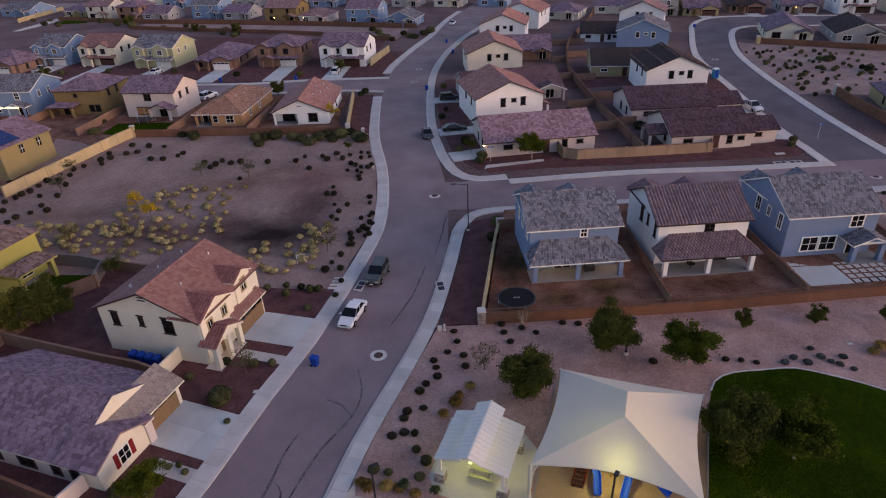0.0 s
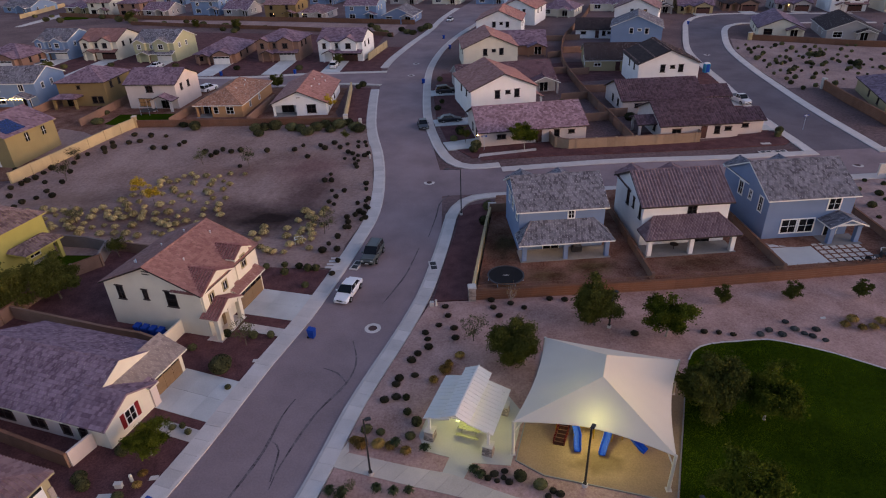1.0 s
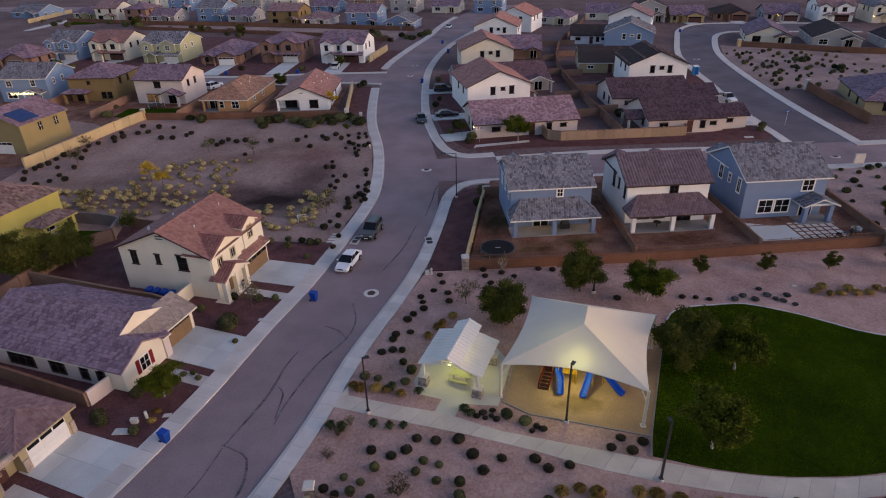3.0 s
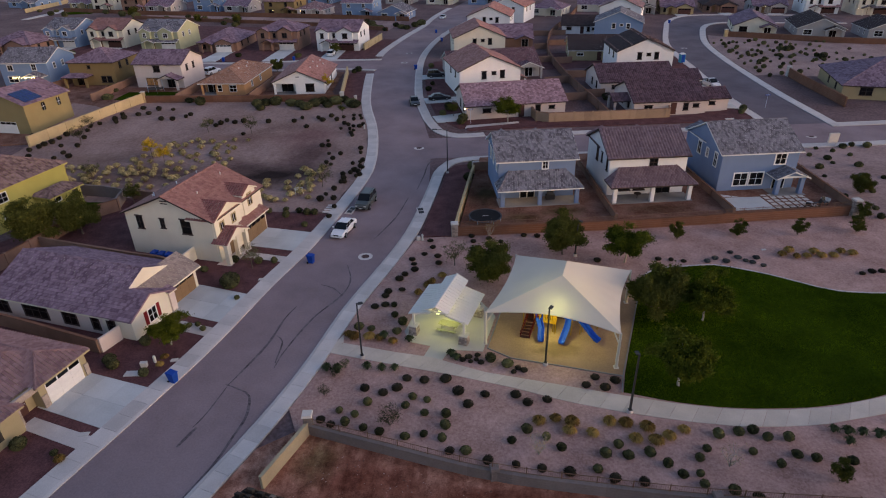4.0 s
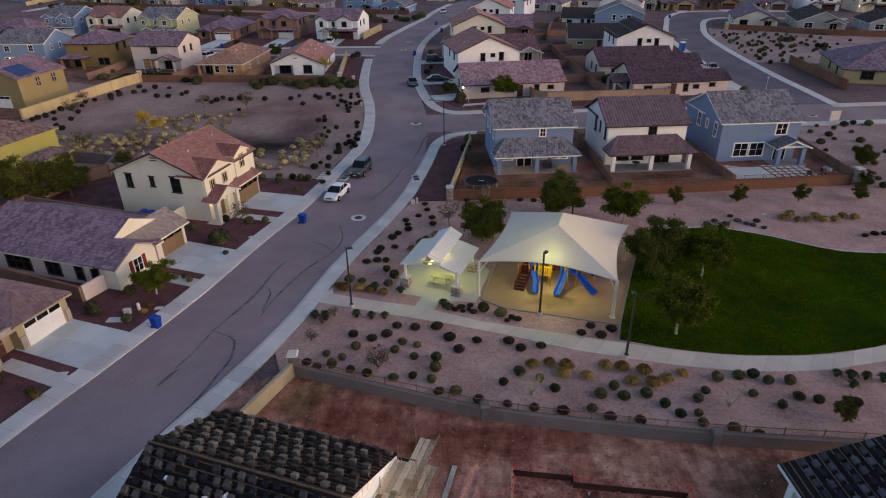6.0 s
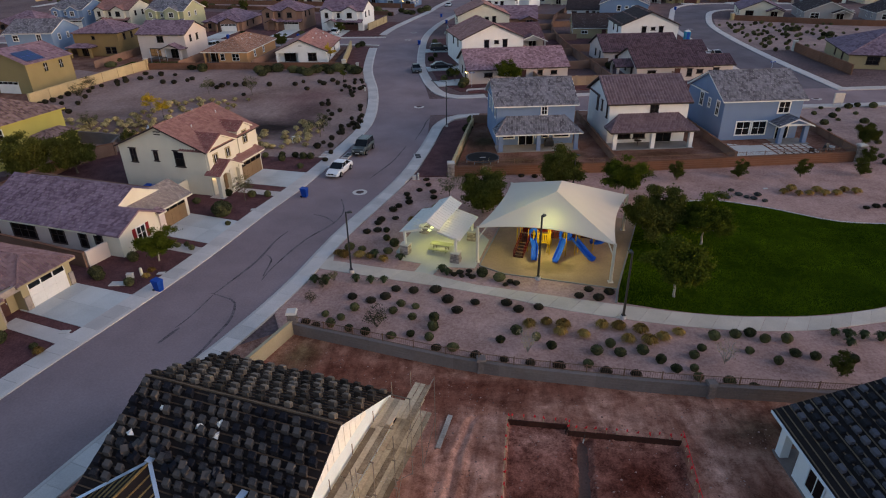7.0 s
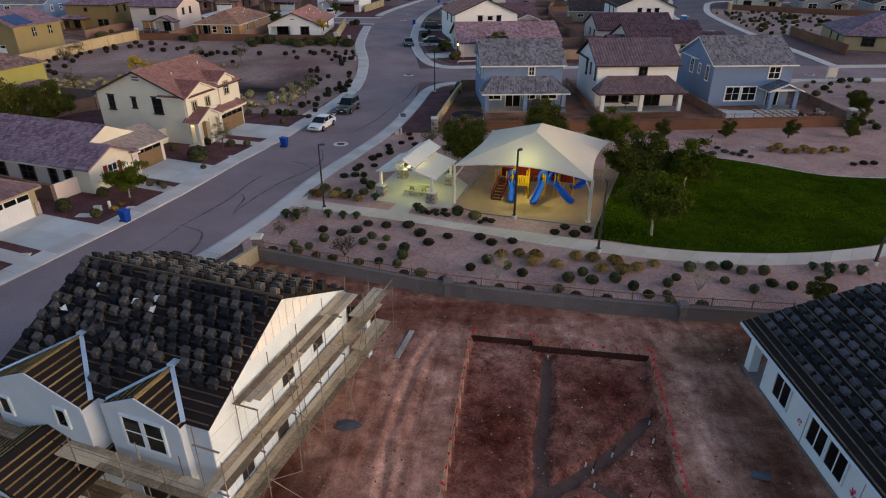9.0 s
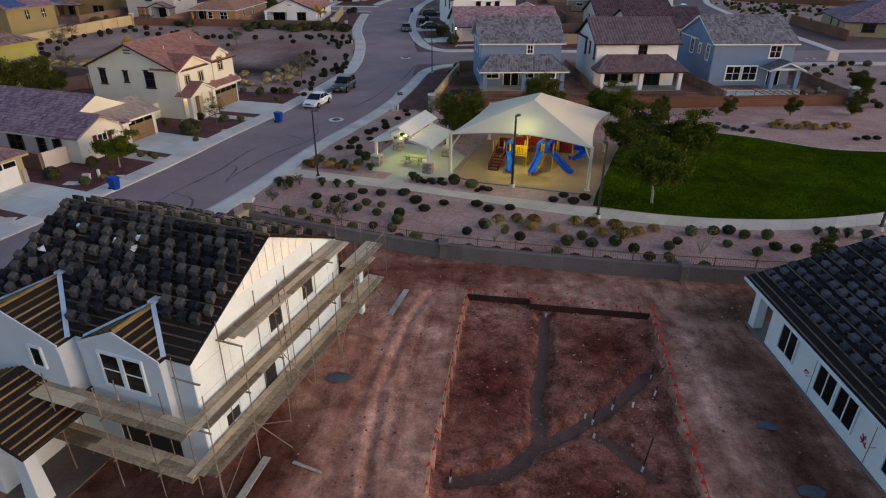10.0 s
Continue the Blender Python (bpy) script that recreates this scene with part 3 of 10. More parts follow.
def slider(parent, face, x, y, z, w, h, trim):
    """A glazed patio door of two leaves."""
    m = frame_of(face, x, y, z)
    g = Geo().box(-w / 2 - 0.08, -0.05, 0, -w / 2, 0.06, h, m).box(w / 2, -0.05, 0, w / 2 + 0.08, 0.06, h, m)
    g.box(-w / 2, -0.05, h - 0.06, w / 2, 0.06, h + 0.03, m).box(-0.04, -0.05, 0.03, 0.04, 0.055, h - 0.06, m)
    d = part("patio_door", g, trim, parent)
    for s in (-1, 1):
        part("pane", Geo().box(min(s * 0.05, s * w / 2), -0.02, 0.03, max(s * 0.05, s * w / 2), 0.02, h - 0.06, m), M_GLASS, d)
    return d


class House:
    """A house in its own metres: x along the wall that faces south, y northwards."""

    def __init__(self, name, label, corner, yaw, walls, tiles, trim=None, fascia=None, z=None, tw=0.33, tl=0.38, barrel=False, group="houses"):
        zz = gz(corner[1]) + 0.08 if z is None else z
        self.root = root(name, pose(corner[0], corner[1], zz, 0, 0, yaw), label, "house", group)
        self.walls, self.tiles, self.trim = walls, tiles, trim or M_WHITE
        self.fascia = fascia or self.trim
        self.tw, self.tl, self.barrel = tw, tl, barrel

    def block(self, x0, y0, x1, y1, eave, kind, pitch=0.42, over=0.45, z0=-0.4, walls=None, tiles=None, name="wall", barrel=None, open_below=False, fascia=None):
        g = None
        if not open_below:
            g = Geo().box(x0, y0, z0, x1, y1, eave)
            del g.f[-5]
        else:
            g = Geo()
        build_roof(self.root, kind, (x0, y0, x1, y1), eave, pitch, over, self.tiles if tiles is None else tiles, fascia or self.fascia,
                   self.tw, self.tl, self.barrel if barrel is None else barrel, wall=g, name="roof" if name == "wall" else name + "_roof")
        if open_below:
            for f in g.f:
                part("gable" if name == "wall" else name + "_gable", Geo().face([g.v[i] for i in f]), walls or self.walls, self.root)
        else:
            part(name, g, walls or self.walls, self.root)
        return self

    def win(self, face, x, y, z, w, h, style="plain", **k):
        window(self.root, face, x, y, z, w, h, k.pop("trim", self.trim), style, **k)
        return self

    def post(self, x, y, h, s=0.4, material=None, base=None):
        g = Geo().box(x - s / 2, y - s / 2, -0.3, x + s / 2, y + s / 2, h)
        g.box(x - s / 2 - 0.05, y - s / 2 - 0.05, h - 0.28, x + s / 2 + 0.05, y + s / 2 + 0.05, h - 0.1)
        part("post", g, material or self.walls, self.root)
        if base:
            part("post_base", Geo().box(x - s / 2 - 0.1, y - s / 2 - 0.1, -0.3, x + s / 2 + 0.1, y + s / 2 + 0.1, 0.9), base, self.root)
        return self

# ---- ground, roads, walks ----
LOT_X0, LOT_X1, LOT_Y0, LOT_Y1 = -12.0, 45.0, -40.0, 10.4
ys = [-2500, LOT_Y0, LOT_Y1] + [70 + 6 * k for k in range(8)] + [320, 2800]
g = Geo()
for a, b in zip(ys, ys[1:]):
    for x0, x1 in ((-2500, LOT_X0), (LOT_X0, LOT_X1), (LOT_X1, 2500)):
        if (a, x0) != (LOT_Y0, LOT_X0):
            g.face([(x0, a, gz(a) - 0.06), (x1, a, gz(a) - 0.06), (x1, b, gz(b) - 0.06), (x0, b, gz(b) - 0.06)])
ground = part("ground", g, M_DESERT, None, "pale pinkish desert gravel ground of the suburb", kind="structure")
ground["category"] = "ground"

LEFT = spline([(-36, -45), (-31.5, -8), (-27.2, 9.5), (-24.2, 19), (-21.3, 28.8), (-19.0, 39.4), (-16.9, 47.3), (-15.1, 57.1), (-13.8, 66),
               (-13.1, 73), (-13.5, 81.5), (-15.2, 93.3), (-18.8, 109.2), (-21.7, 132.3), (-22.7, 146), (-22.5, 165), (-18.6, 190.7), (-14.6, 211.6), (-10.2, 244.9), (2, 300)])
RIGHT_S = spline([(-28, -45), (-22.8, -8), (-18.2, 8.8), (-15.1, 17.2), (-12.6, 25.3), (-10.6, 35.1), (-8.4, 42.6), (-6.1, 51.3), (-4.7, 61), (-4.0, 68)])
CORNER_S = spline([(-4.0, 68), (-3.4, 73.5), (-1.6, 77.5), (1.0, 79.1), (4.8, 79.6)], 1.0)
CORNER_N = spline([(4.7, 88.8), (0.2, 88.1), (-2.5, 89.0), (-4.9, 91.9), (-7.0, 97.7)], 1.0)
RIGHT_N = spline([(-7.0, 97.7), (-9.3, 108.7), (-10.9, 123.1), (-12.3, 146.2), (-12.0, 163.9), (-9.6, 185.4), (-5.0, 207.2), (2.7, 233.5), (14, 270), (22, 300)])
right_all = RIGHT_S + [Vector((-4.3, 76)), Vector((-4.9, 86))] + RIGHT_N
CROSS_S = spline([(4.8, 79.6), (20, 81.2), (40, 82.9), (58.4, 84.6), (75, 86.2), (160, 95)])
CROSS_N = spline([(4.7, 88.8), (23, 91.4), (41, 92.4), (50.2, 93.2), (56.5, 93.8)])
CROSS_N2 = spline([(66.3, 94.6), (90, 97), (160, 104)])
RR_L = spline([(56.5, 93.8), (56.0, 99.4), (55.3, 106), (55.7, 118.5), (57.1, 137.5), (57.7, 150.5), (59.9, 172), (67.7, 200.9), (72.5, 215.6), (80, 226.5), (92, 229.5), (130, 224)])
RR_R = spline([(66.3, 94.6), (65.3, 106.3), (65.2, 116.0), (65.6, 129.0), (66.7, 149.6), (69.3, 171.6), (74.5, 190.7), (79.5, 204.0), (84.9, 210.2), (92.8, 211.5), (128, 207)])
SIDE_S = spline([(-22.2, 141.0), (-34, 143), (-64, 141.5), (-110, 146), (-170, 158)])
SIDE_N = spline([(-22.6, 152.9), (-44, 152.2), (-64, 150.0), (-110, 155), (-170, 168)])

g = Geo()
ribbon(g, resample(LEFT, 110), resample(right_all, 110), 0.0)
part("road_main", g, M_ASPHALT, None, "worn grey asphalt street with dark tyre marks", kind="structure")
g = Geo()
cross_n = [Vector((-5.5, 88.0))] + CROSS_N + [Vector((66.3, 94.6))] + CROSS_N2
cross_s = [Vector((-5.5, 78.5))] + CROSS_S
ribbon(g, resample(cross_n, 50), resample(cross_s, 50), 0.004)
part("road_cross", g, M_ASPHALT, None, "grey asphalt cross street", kind="structure")
g = Geo()
ribbon(g, resample(RR_L, 60), resample(RR_R, 60), 0.008)
part("road_east", g, M_ASPHALT_E, None, "curving grey asphalt street in the east", kind="structure")
g = Geo()
ribbon(g, resample(SIDE_S, 30), resample(SIDE_N, 30), 0.006)
part("road_side", g, M_ASPHALT, None, "short grey asphalt side street", kind="structure")
g = Geo()
ribbon(g, [Vector((-300, 345)), Vector((-220, 334)), Vector((-188, 324)), Vector((-120, 312))], [Vector((-300, 325)), Vector((-208, 313.5)), Vector((-182, 311)), Vector((-120, 301))], 0.006)
tagged(part("road_far", g, M_ASPHALT, None, "grey asphalt street far off", kind="structure"), category="road")
for nm, ob in (("road", "road_main"), ("road", "road_cross"), ("road", "road_east"), ("road", "road_side")):
    bpy.data.objects[ob]["category"] = nm


def walkway(name, line, w, label, near=True, step=1.6, kerb=0.28):
    """A kerb and a paved walk along a street's edge, to the line's left."""
    p = tagged(new(name), label, "pavement", kind="structure")
    n = max(3, int(sum((b - a).length for a, b in zip(line, line[1:])) / 2.5))
    a = resample(line, n)
    b = offset(a, kerb)
    g = Geo()
    for i in range(n - 1):
        q = [a[i], a[i + 1], b[i + 1], b[i]]
        g.hexa([(v.x, v.y, gz(v.y) - 0.05) for v in q], [(v.x, v.y, gz(v.y) + (0.10 if k < 2 else 0.135)) for k, v in enumerate(q)])
    part("kerb", g, M_CONC, p)
    if near:
        slabs(p, offset(a, kerb + 0.015), w, -0.05, 0.125, step)
    else:
        c = offset(a, kerb + w)
        g = Geo()
        for i in range(n - 1):
            q = [b[i], b[i + 1], c[i + 1], c[i]]
            g.hexa([(v.x, v.y, gz(v.y) - 0.05) for v in q], [(v.x, v.y, gz(v.y) + 0.125) for v in q])
        part("paving", g, M_CONC, p)


def cut(line, y0, y1):
    return [p for p in line if y0 <= p.y <= y1]


walkway("pavement_west", cut(LEFT, -12, 100), 1.55, "pale concrete kerb and walk on the street's house side")
walkway("pavement_west_far", cut(LEFT, 99, 139), 1.7, "pale concrete kerb and walk beside the empty lot", False)
walkway("pavement_west_end", cut(LEFT, 155, 262), 1.8, "pale concrete kerb and walk in the distance", False)
walkway("pavement_east", list(reversed(cut(RIGHT_S, -12, 68) + CORNER_S[1:] + cut(CROSS_S, 79.7, 80.2))), 1.35, "pale concrete kerb and walk beside the park")
walkway("pavement_corner", list(reversed(CORNER_N + RIGHT_N[1:])), 1.5, "pale concrete kerb and walk round the corner house", False)
walkway("pavement_cross_north", list(reversed(CROSS_N)), 1.4, "pale concrete kerb and walk of the cross street", False)
walkway("pavement_cross_south", [p for p in CROSS_S if 5 < p.x < 160], -1.5, "pale concrete kerb and walk in front of three houses", False, kerb=-0.28)
walkway("pavement_cross_east", list(reversed(CROSS_N2)), 1.5, "pale concrete kerb of the cross street's end", False)
walkway("pavement_far_west", list(reversed(RR_L)), -1.4, "pale concrete kerb and walk of the eastern street", False, kerb=-0.28)
walkway("pavement_far_east", list(reversed(RR_R)), 1.5, "pale concrete kerb and broad walk of the eastern street", False)
walkway("pavement_side_south", SIDE_S, 1.2, "pale concrete kerb of the side street", False)
walkway("pavement_side_north", SIDE_N, -1.4, "pale concrete kerb and walk of the side street", False, kerb=-0.28)
for o in list(scene.objects):
    if o.name.startswith("pavement"):
        o.matrix_world = Matrix.Identity(4)


def patch(name, poly, z0, z1, material, label, category="ground"):
    g = Geo().prism([(x, y, gz(y)) for x, y in poly], z0, z1)
    return tagged(part(name, g, material, None, label, kind="structure"), category=category)


def along(line, y0, y1, w, n=12):
    return [(p.x, p.y) for p in resample(offset(cut(line, y0, y1), w), n)]


# the empty lot, in strips, so that it follows the rise
g = Geo()
edge = offset(LEFT, 1.95)
rows_y = [58 + 2.95 * k for k in range(18)] + [110.4]
for a, b in zip(rows_y, rows_y[1:]):
    xa = min(edge, key=lambda p: abs(p.y - a)).x
    xb = min(edge, key=lambda p: abs(p.y - b)).x
    la, lb = (-76 - (84.6 - a) * -0.3 if a > 84.6 else -77), (-76 - (84.6 - b) * -0.3 if b > 84.6 else -77)
    g.face([(la, a, gz(a) + 0.07), (xa, a, gz(a) + 0.07), (xb, b, gz(b) + 0.07), (lb, b, gz(b) + 0.07)])
tagged(part("lot_ground", g, M_LOT, None, "empty gravel lot with a broad dark scorched stain", kind="structure"), category="ground")
patch("park_ground", [(-11.0, 18.3), (-9.8, 18.2), (3.8, 14.4), (18.7, 12.6), (32, 12.0), (70, 11.5), (70, 59), (51.5, 57.3), (36, 55.2), (21.3, 53.1), (0.4, 51.0), (-4.3, 50.6)] + along(RIGHT_S, 19.0, 50.6, -1.72)[::-1],
      -0.1, 0.08, M_PARK, "pinkish gravel ground of the park with low shrubs")
patch("verge_corner", [(-4.0, 50.9), (0.5, 51.2), (2.0, 66), (3.4, 76.6)] + [(-0.4, 75.3), (-1.6, 72.6), (-2.2, 66), (-3.0, 60)], -0.1, 0.10, M_MAROON, "dark maroon gravel strip beside the walk")
WEST = [(p.x, p.y) for p in resample(offset(cut(LEFT, 2, 57.6), 1.95), 16)]
patch("yards_west", WEST + [(-25.5, 58.3), (-48, 63), (-62, 40), (-60, 2)], -0.1, 0.075, M_MAROON, "dark maroon gravel front yards")
patch("verge_north", [(1.5, 91.8), (14, 93.2), (26, 93.9), (42, 95.3), (53, 96.6), (55.5, 99), (53, 103), (40, 98.4), (14.4, 96.0), (1.2, 93.6)], -0.1, 0.09, M_MAROON, "dark maroon gravel strip beside the cross street")
patch("yards_north", [(-4.2, 98.5), (0, 92.7), (14, 96.2), (53, 103), (55.0, 118), (56, 160), (24, 160), (-8, 150), (-9.5, 135), (-7.2, 112)], -0.1, 0.05, M_MAROON, "maroon gravel yards between the far houses")
patch("verge_lot", [(-25.0, 110.7), (-20.7, 111.2), (-23.2, 130), (-24.3, 138), (-28.4, 138), (-26.2, 118)], -0.1, 0.09, M_MAROON, "maroon gravel verge beside a yard wall")
patch("verge_side", [(-24.4, 155.2), (-24.6, 166), (-22, 185), (-26.2, 186), (-29.3, 168), (-33, 155.4)], -0.1, 0.09, M_MAROON, "maroon gravel verge beside a tan wall")
patch("yards_side_south", [(-30, 138.5), (-29, 119), (-26, 111), (-68, 111.2), (-110, 116), (-112, 143), (-64, 139.6)], -0.1, 0.05, M_YARD, "bare dirt back yards of the house row")
patch("yards_side_north", [(-30, 156), (-30.5, 205), (-150, 232), (-150, 163), (-64, 153.0)], -0.1, 0.05, M_MAROON, "maroon gravel yards across the side street")
patch("yard_lawn", [(-55.6, 58.0), (-49.2, 58.4), (-48.2, 61.2), (-53.6, 61.3), (-54.6, 60.2)], -0.1, 0.09, M_GRASS, "small dark green back lawn")
patch("yard_patio", [(-60, 58), (-55.7, 57.8), (-54.8, 60.0), (-54.4, 61.6), (-55.6, 63.2), (-58.5, 63.9)], -0.1, 0.085, M_PATIO, "curved grey concrete patio of the yellow house")
patch("far_lawn", [(-179, 260.4), (-166.7, 262.1), (-175.8, 291.9), (-186.5, 295.9)], -0.1, 0.03, M_GRASS, "green strip of lawn far off")
patch("far_walk", [(-188, 245.9), (-185, 245.9), (-183.5, 268), (-187.5, 296.5), (-180, 304), (-190.5, 305)], -0.1, 0.02, M_CONC, "pale concrete walk beside a far lawn", "pavement")
patch("back_lawn", [(-76, 112.2), (-62.4, 112.2), (-62.6, 119.6), (-76, 119.6)], -0.1, 0.09, M_GRASS, "small dark green back lawn")
patch("yard_solar", [(-92, 84), (-76.8, 86), (-72.2, 98.2), (-68.4, 110.6), (-92, 117)], -0.1, 0.2, M_YARD, "bare reddish dirt yard behind a tan wall")
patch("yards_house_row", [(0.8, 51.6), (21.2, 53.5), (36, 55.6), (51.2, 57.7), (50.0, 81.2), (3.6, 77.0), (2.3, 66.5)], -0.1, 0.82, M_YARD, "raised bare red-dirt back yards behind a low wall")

patch("strip_east", [(70.0, 131.0), (68.0, 131.0), (68.6, 149), (71.2, 171), (75.5, 186), (80.0, 183.2), (92, 177.7), (107.1, 170.2), (140, 161.7), (140, 118), (78, 130)], -0.1, 0.0, M_STRIP, "pale pinkish gravel strip with dark desert shrubs")
patch("verge_east", [(51.3, 58.0), (56, 56.2), (70, 59), (90, 62), (90, 85.4), (60.0, 82.9), (50.4, 81.6)], -0.1, 0.0, M_STRIP, "pale pinkish gravel verge beside the last yard wall")
patch("strip_north", [(-27, 204.5), (-24.5, 225), (-58.7, 236), (-96.8, 246), (-137, 255), (-137.1, 244), (-96.8, 231), (-58.7, 219)], -0.1, -0.01, M_STRIP, "pale gravel strip between two rows of back walls")

# ---- the building site: red dirt, a dug pad with trenches ----
PAD = pose(5.78, 9.88, 0, 0, 0, -4.6)
PAD_INV = PAD.inverted()
CHANNELS = [[(10.1, 8.75), (9.75, 5.0), (9.2, 1.5), (9.15, -0.6), (8.6, -1.6), (7.6, -2.6), (6.4, -3.0), (5.3, -3.2)], [(8.95, -1.2), (10.4, -0.3), (11.5, 0.7), (13.0, 2.0), (14.95, 4.3)],
            [(11.3, -0.2), (12.1, -0.7), (13.0, -1.9), (13.6, -2.3)]]


def channel_depth(x, y):
    best = 9.0
    p = Vector((x, y))
    for line in CHANNELS:
        for a, b in zip(line, line[1:]):
            a, b = Vector(a), Vector(b)
            t = min(1, max(0, (p - a).dot(b - a) / (b - a).length_squared))
            best = min(best, (p - a.lerp(b, t)).length)
    return best


def dirt_z(x, y):
    n = noise.fractal((x * 0.35, y * 0.35, 0), 1.0, 2.0, 5)
    z = 0.02 + 0.06 * n + 0.032 * noise.noise((x * 2.4, y * 2.4, 3)) + 0.02 * noise.noise((x * 6, y * 6, 1))
    q = PAD_INV @ Vector((x, y, 0))
    inner = min(q.x, 10.08 - q.x, (-0.02 if q.x < 3.57 else -0.52) - q.y)
    soil = 0.0
    if inner > 0:
        z -= min(0.34, inner * 3.4) * (1.0 if q.y < 1 else 0)
        d = channel_depth(x, y) + 0.16 * noise.noise((x * 2.2, y * 2.2, 7))
        k = 1 - min(1, max(0, (d - 0.28) / 0.3))
        z -= 0.3 * k
        soil = k
    rut = min(abs(x - 3.0 - 0.09 * y), abs(x - 1.2 - 0.09 * y), abs(x - 17.0 - 0.03 * y), abs(x - 18.8 - 0.05 * y))
    z -= 0.05 * max(0, 1 - rut / 0.35)
    scrape = abs(x - 2.15 - 0.0148 * y * y - 0.12 * noise.noise((0, y * 0.5, 6)))
    if -5 < y < 9.9:
        z -= 0.13 * max(0, 1 - scrape / 0.26) - 0.05 * max(0, 1 - abs(scrape - 0.42) / 0.2)
    return z, soil


g = Geo()
sx = np.concatenate([np.arange(LOT_X0, 0.5, 0.25), np.arange(0.5, 5.0, 0.125), np.arange(5.0, 16.8, 0.1), np.arange(16.8, 19.0, 0.22), np.arange(19.0, LOT_X1, 0.8), [LOT_X1]])
sy = np.concatenate([np.arange(LOT_Y0, -9.0, 1.0), np.arange(-9.0, -6.0, 0.22), np.arange(-6.0, LOT_Y1, 0.1), [LOT_Y1]])
soils = []
for y in sy:
    for x in sx:
        edge_pt = x in (LOT_X0, LOT_X1) or y in (LOT_Y0, LOT_Y1)
        z, s = dirt_z(x, y)
        g.v.append((x, y, 0.02 if edge_pt else z))
        soils.append(s)
nx = len(sx)
pad = Geo()
pad.v = g.v
for j in range(len(sy) - 1):
    for i in range(nx - 1):
        q = PAD_INV @ Vector(((sx[i] + sx[i + 1]) / 2, (sy[j] + sy[j + 1]) / 2, 0))
        dug = min(q.x, 10.08 - q.x, (-0.02 if q.x < 3.57 else -0.52) - q.y) > 0.06
        (pad if dug else g).f.append((j * nx + i, j * nx + i + 1, (j + 1) * nx + i + 1, (j + 1) * nx + i))
me = pad.mesh("pad_ground", M_PAD, True)
tagged(part("pad_ground", me, None, None, "freshly dug dark red earth of the house pad", kind="structure"), category="ground")
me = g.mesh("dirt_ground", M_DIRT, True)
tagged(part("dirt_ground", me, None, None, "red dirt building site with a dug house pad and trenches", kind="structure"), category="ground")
for line in CHANNELS:
    mid = spline(line, 0.25)
    mid = resample(mid, max(8, int(sum((b - a).length for a, b in zip(mid, mid[1:])) / 0.14)))
    m, g = 10, Geo()
    for c, p in enumerate(mid):
        d = (mid[min(c + 1, len(mid) - 1)] - mid[max(c - 1, 0)]).normalized()
        w = (0.34 + 0.10 * noise.noise((p.x * 1.3, p.y * 1.3, 5))) * min(1.0, 0.35 + 0.2 * c, 0.35 + 0.2 * (len(mid) - 1 - c))
        for q in range(m + 1):
            v = p + Vector((-d.y, d.x)) * w * (2 * q / m - 1)
            g.v.append((v.x, v.y, dirt_z(v.x, v.y)[0] + (0.014 if 0 < q < m else -0.02)))
    g.f = [(c * (m + 1) + q, c * (m + 1) + q + 1, (c + 1) * (m + 1) + q + 1, (c + 1) * (m + 1) + q) for c in range(len(mid) - 1) for q in range(m)]
    tagged(part("trench_floor", g, M_TRENCH, None, "greyish loose soil filling a narrow plumbing trench", True, "structure"), category="ground")
# soil of the pad's cut face, coloured dark for the shadow along it
M_CUT = mat("shaded_cut_soil", (0.055, 0.022, 0.015), 0.97, 0.4, 1.2, 7.0, 0.6)
for a, b in (((0.0, -0.02), (3.57, -0.02)), ((3.57, -0.02), (3.57, -0.52)), ((3.57, -0.52), (10.08, -0.52))):
    a, b = Vector(a), Vector(b)
    n, d = max(2, int((b - a).length / 0.2)), (b - a).normalized()
    ins = Vector((d.y, -d.x))
    g = Geo()
    for c in range(n + 1):
        p = a.lerp(b, c / n)
        for t, z in ((0.0, 0.045), (0.05, 0.03), (0.14, -0.29)):
            v = PAD @ Vector((*(p + ins * (t + 0.025 * noise.noise((c * 0.7, z, 2)))), 0))
            g.v.append((v.x, v.y, z + 0.02 * noise.noise((v.x * 3, v.y * 3, 9))))
    g.f = [(c * 3 + q, (c + 1) * 3 + q, (c + 1) * 3 + q + 1, c * 3 + q + 1) for c in range(n) for q in range(2)]
    tagged(part("pad_edge", g, M_CUT, None, "cut edge of the dug house pad, shade put into its colour", False, "structure"), category="ground")
patch("dirt_strip", [(-12.0, 10.4), (45, 10.4), (45, 11.6), (32, 12.0), (18.7, 12.6), (3.8, 14.4), (-9.8, 18.3), (-11.2, 17), (-12.3, 13.0)], -0.1, 0.022, M_DIRT, "red dirt beside the block wall")
patch("dirt_side", [(-12.0, 10.4), (-12.3, 13.0), (-11.2, 17.6), (-11.0, 18.4)] + along(RIGHT_S, -10, 18.6, -1.72)[::-1] + [(-12.0, -10)], -0.1, 0.021, M_DIRT, "red dirt strip beside the walk")

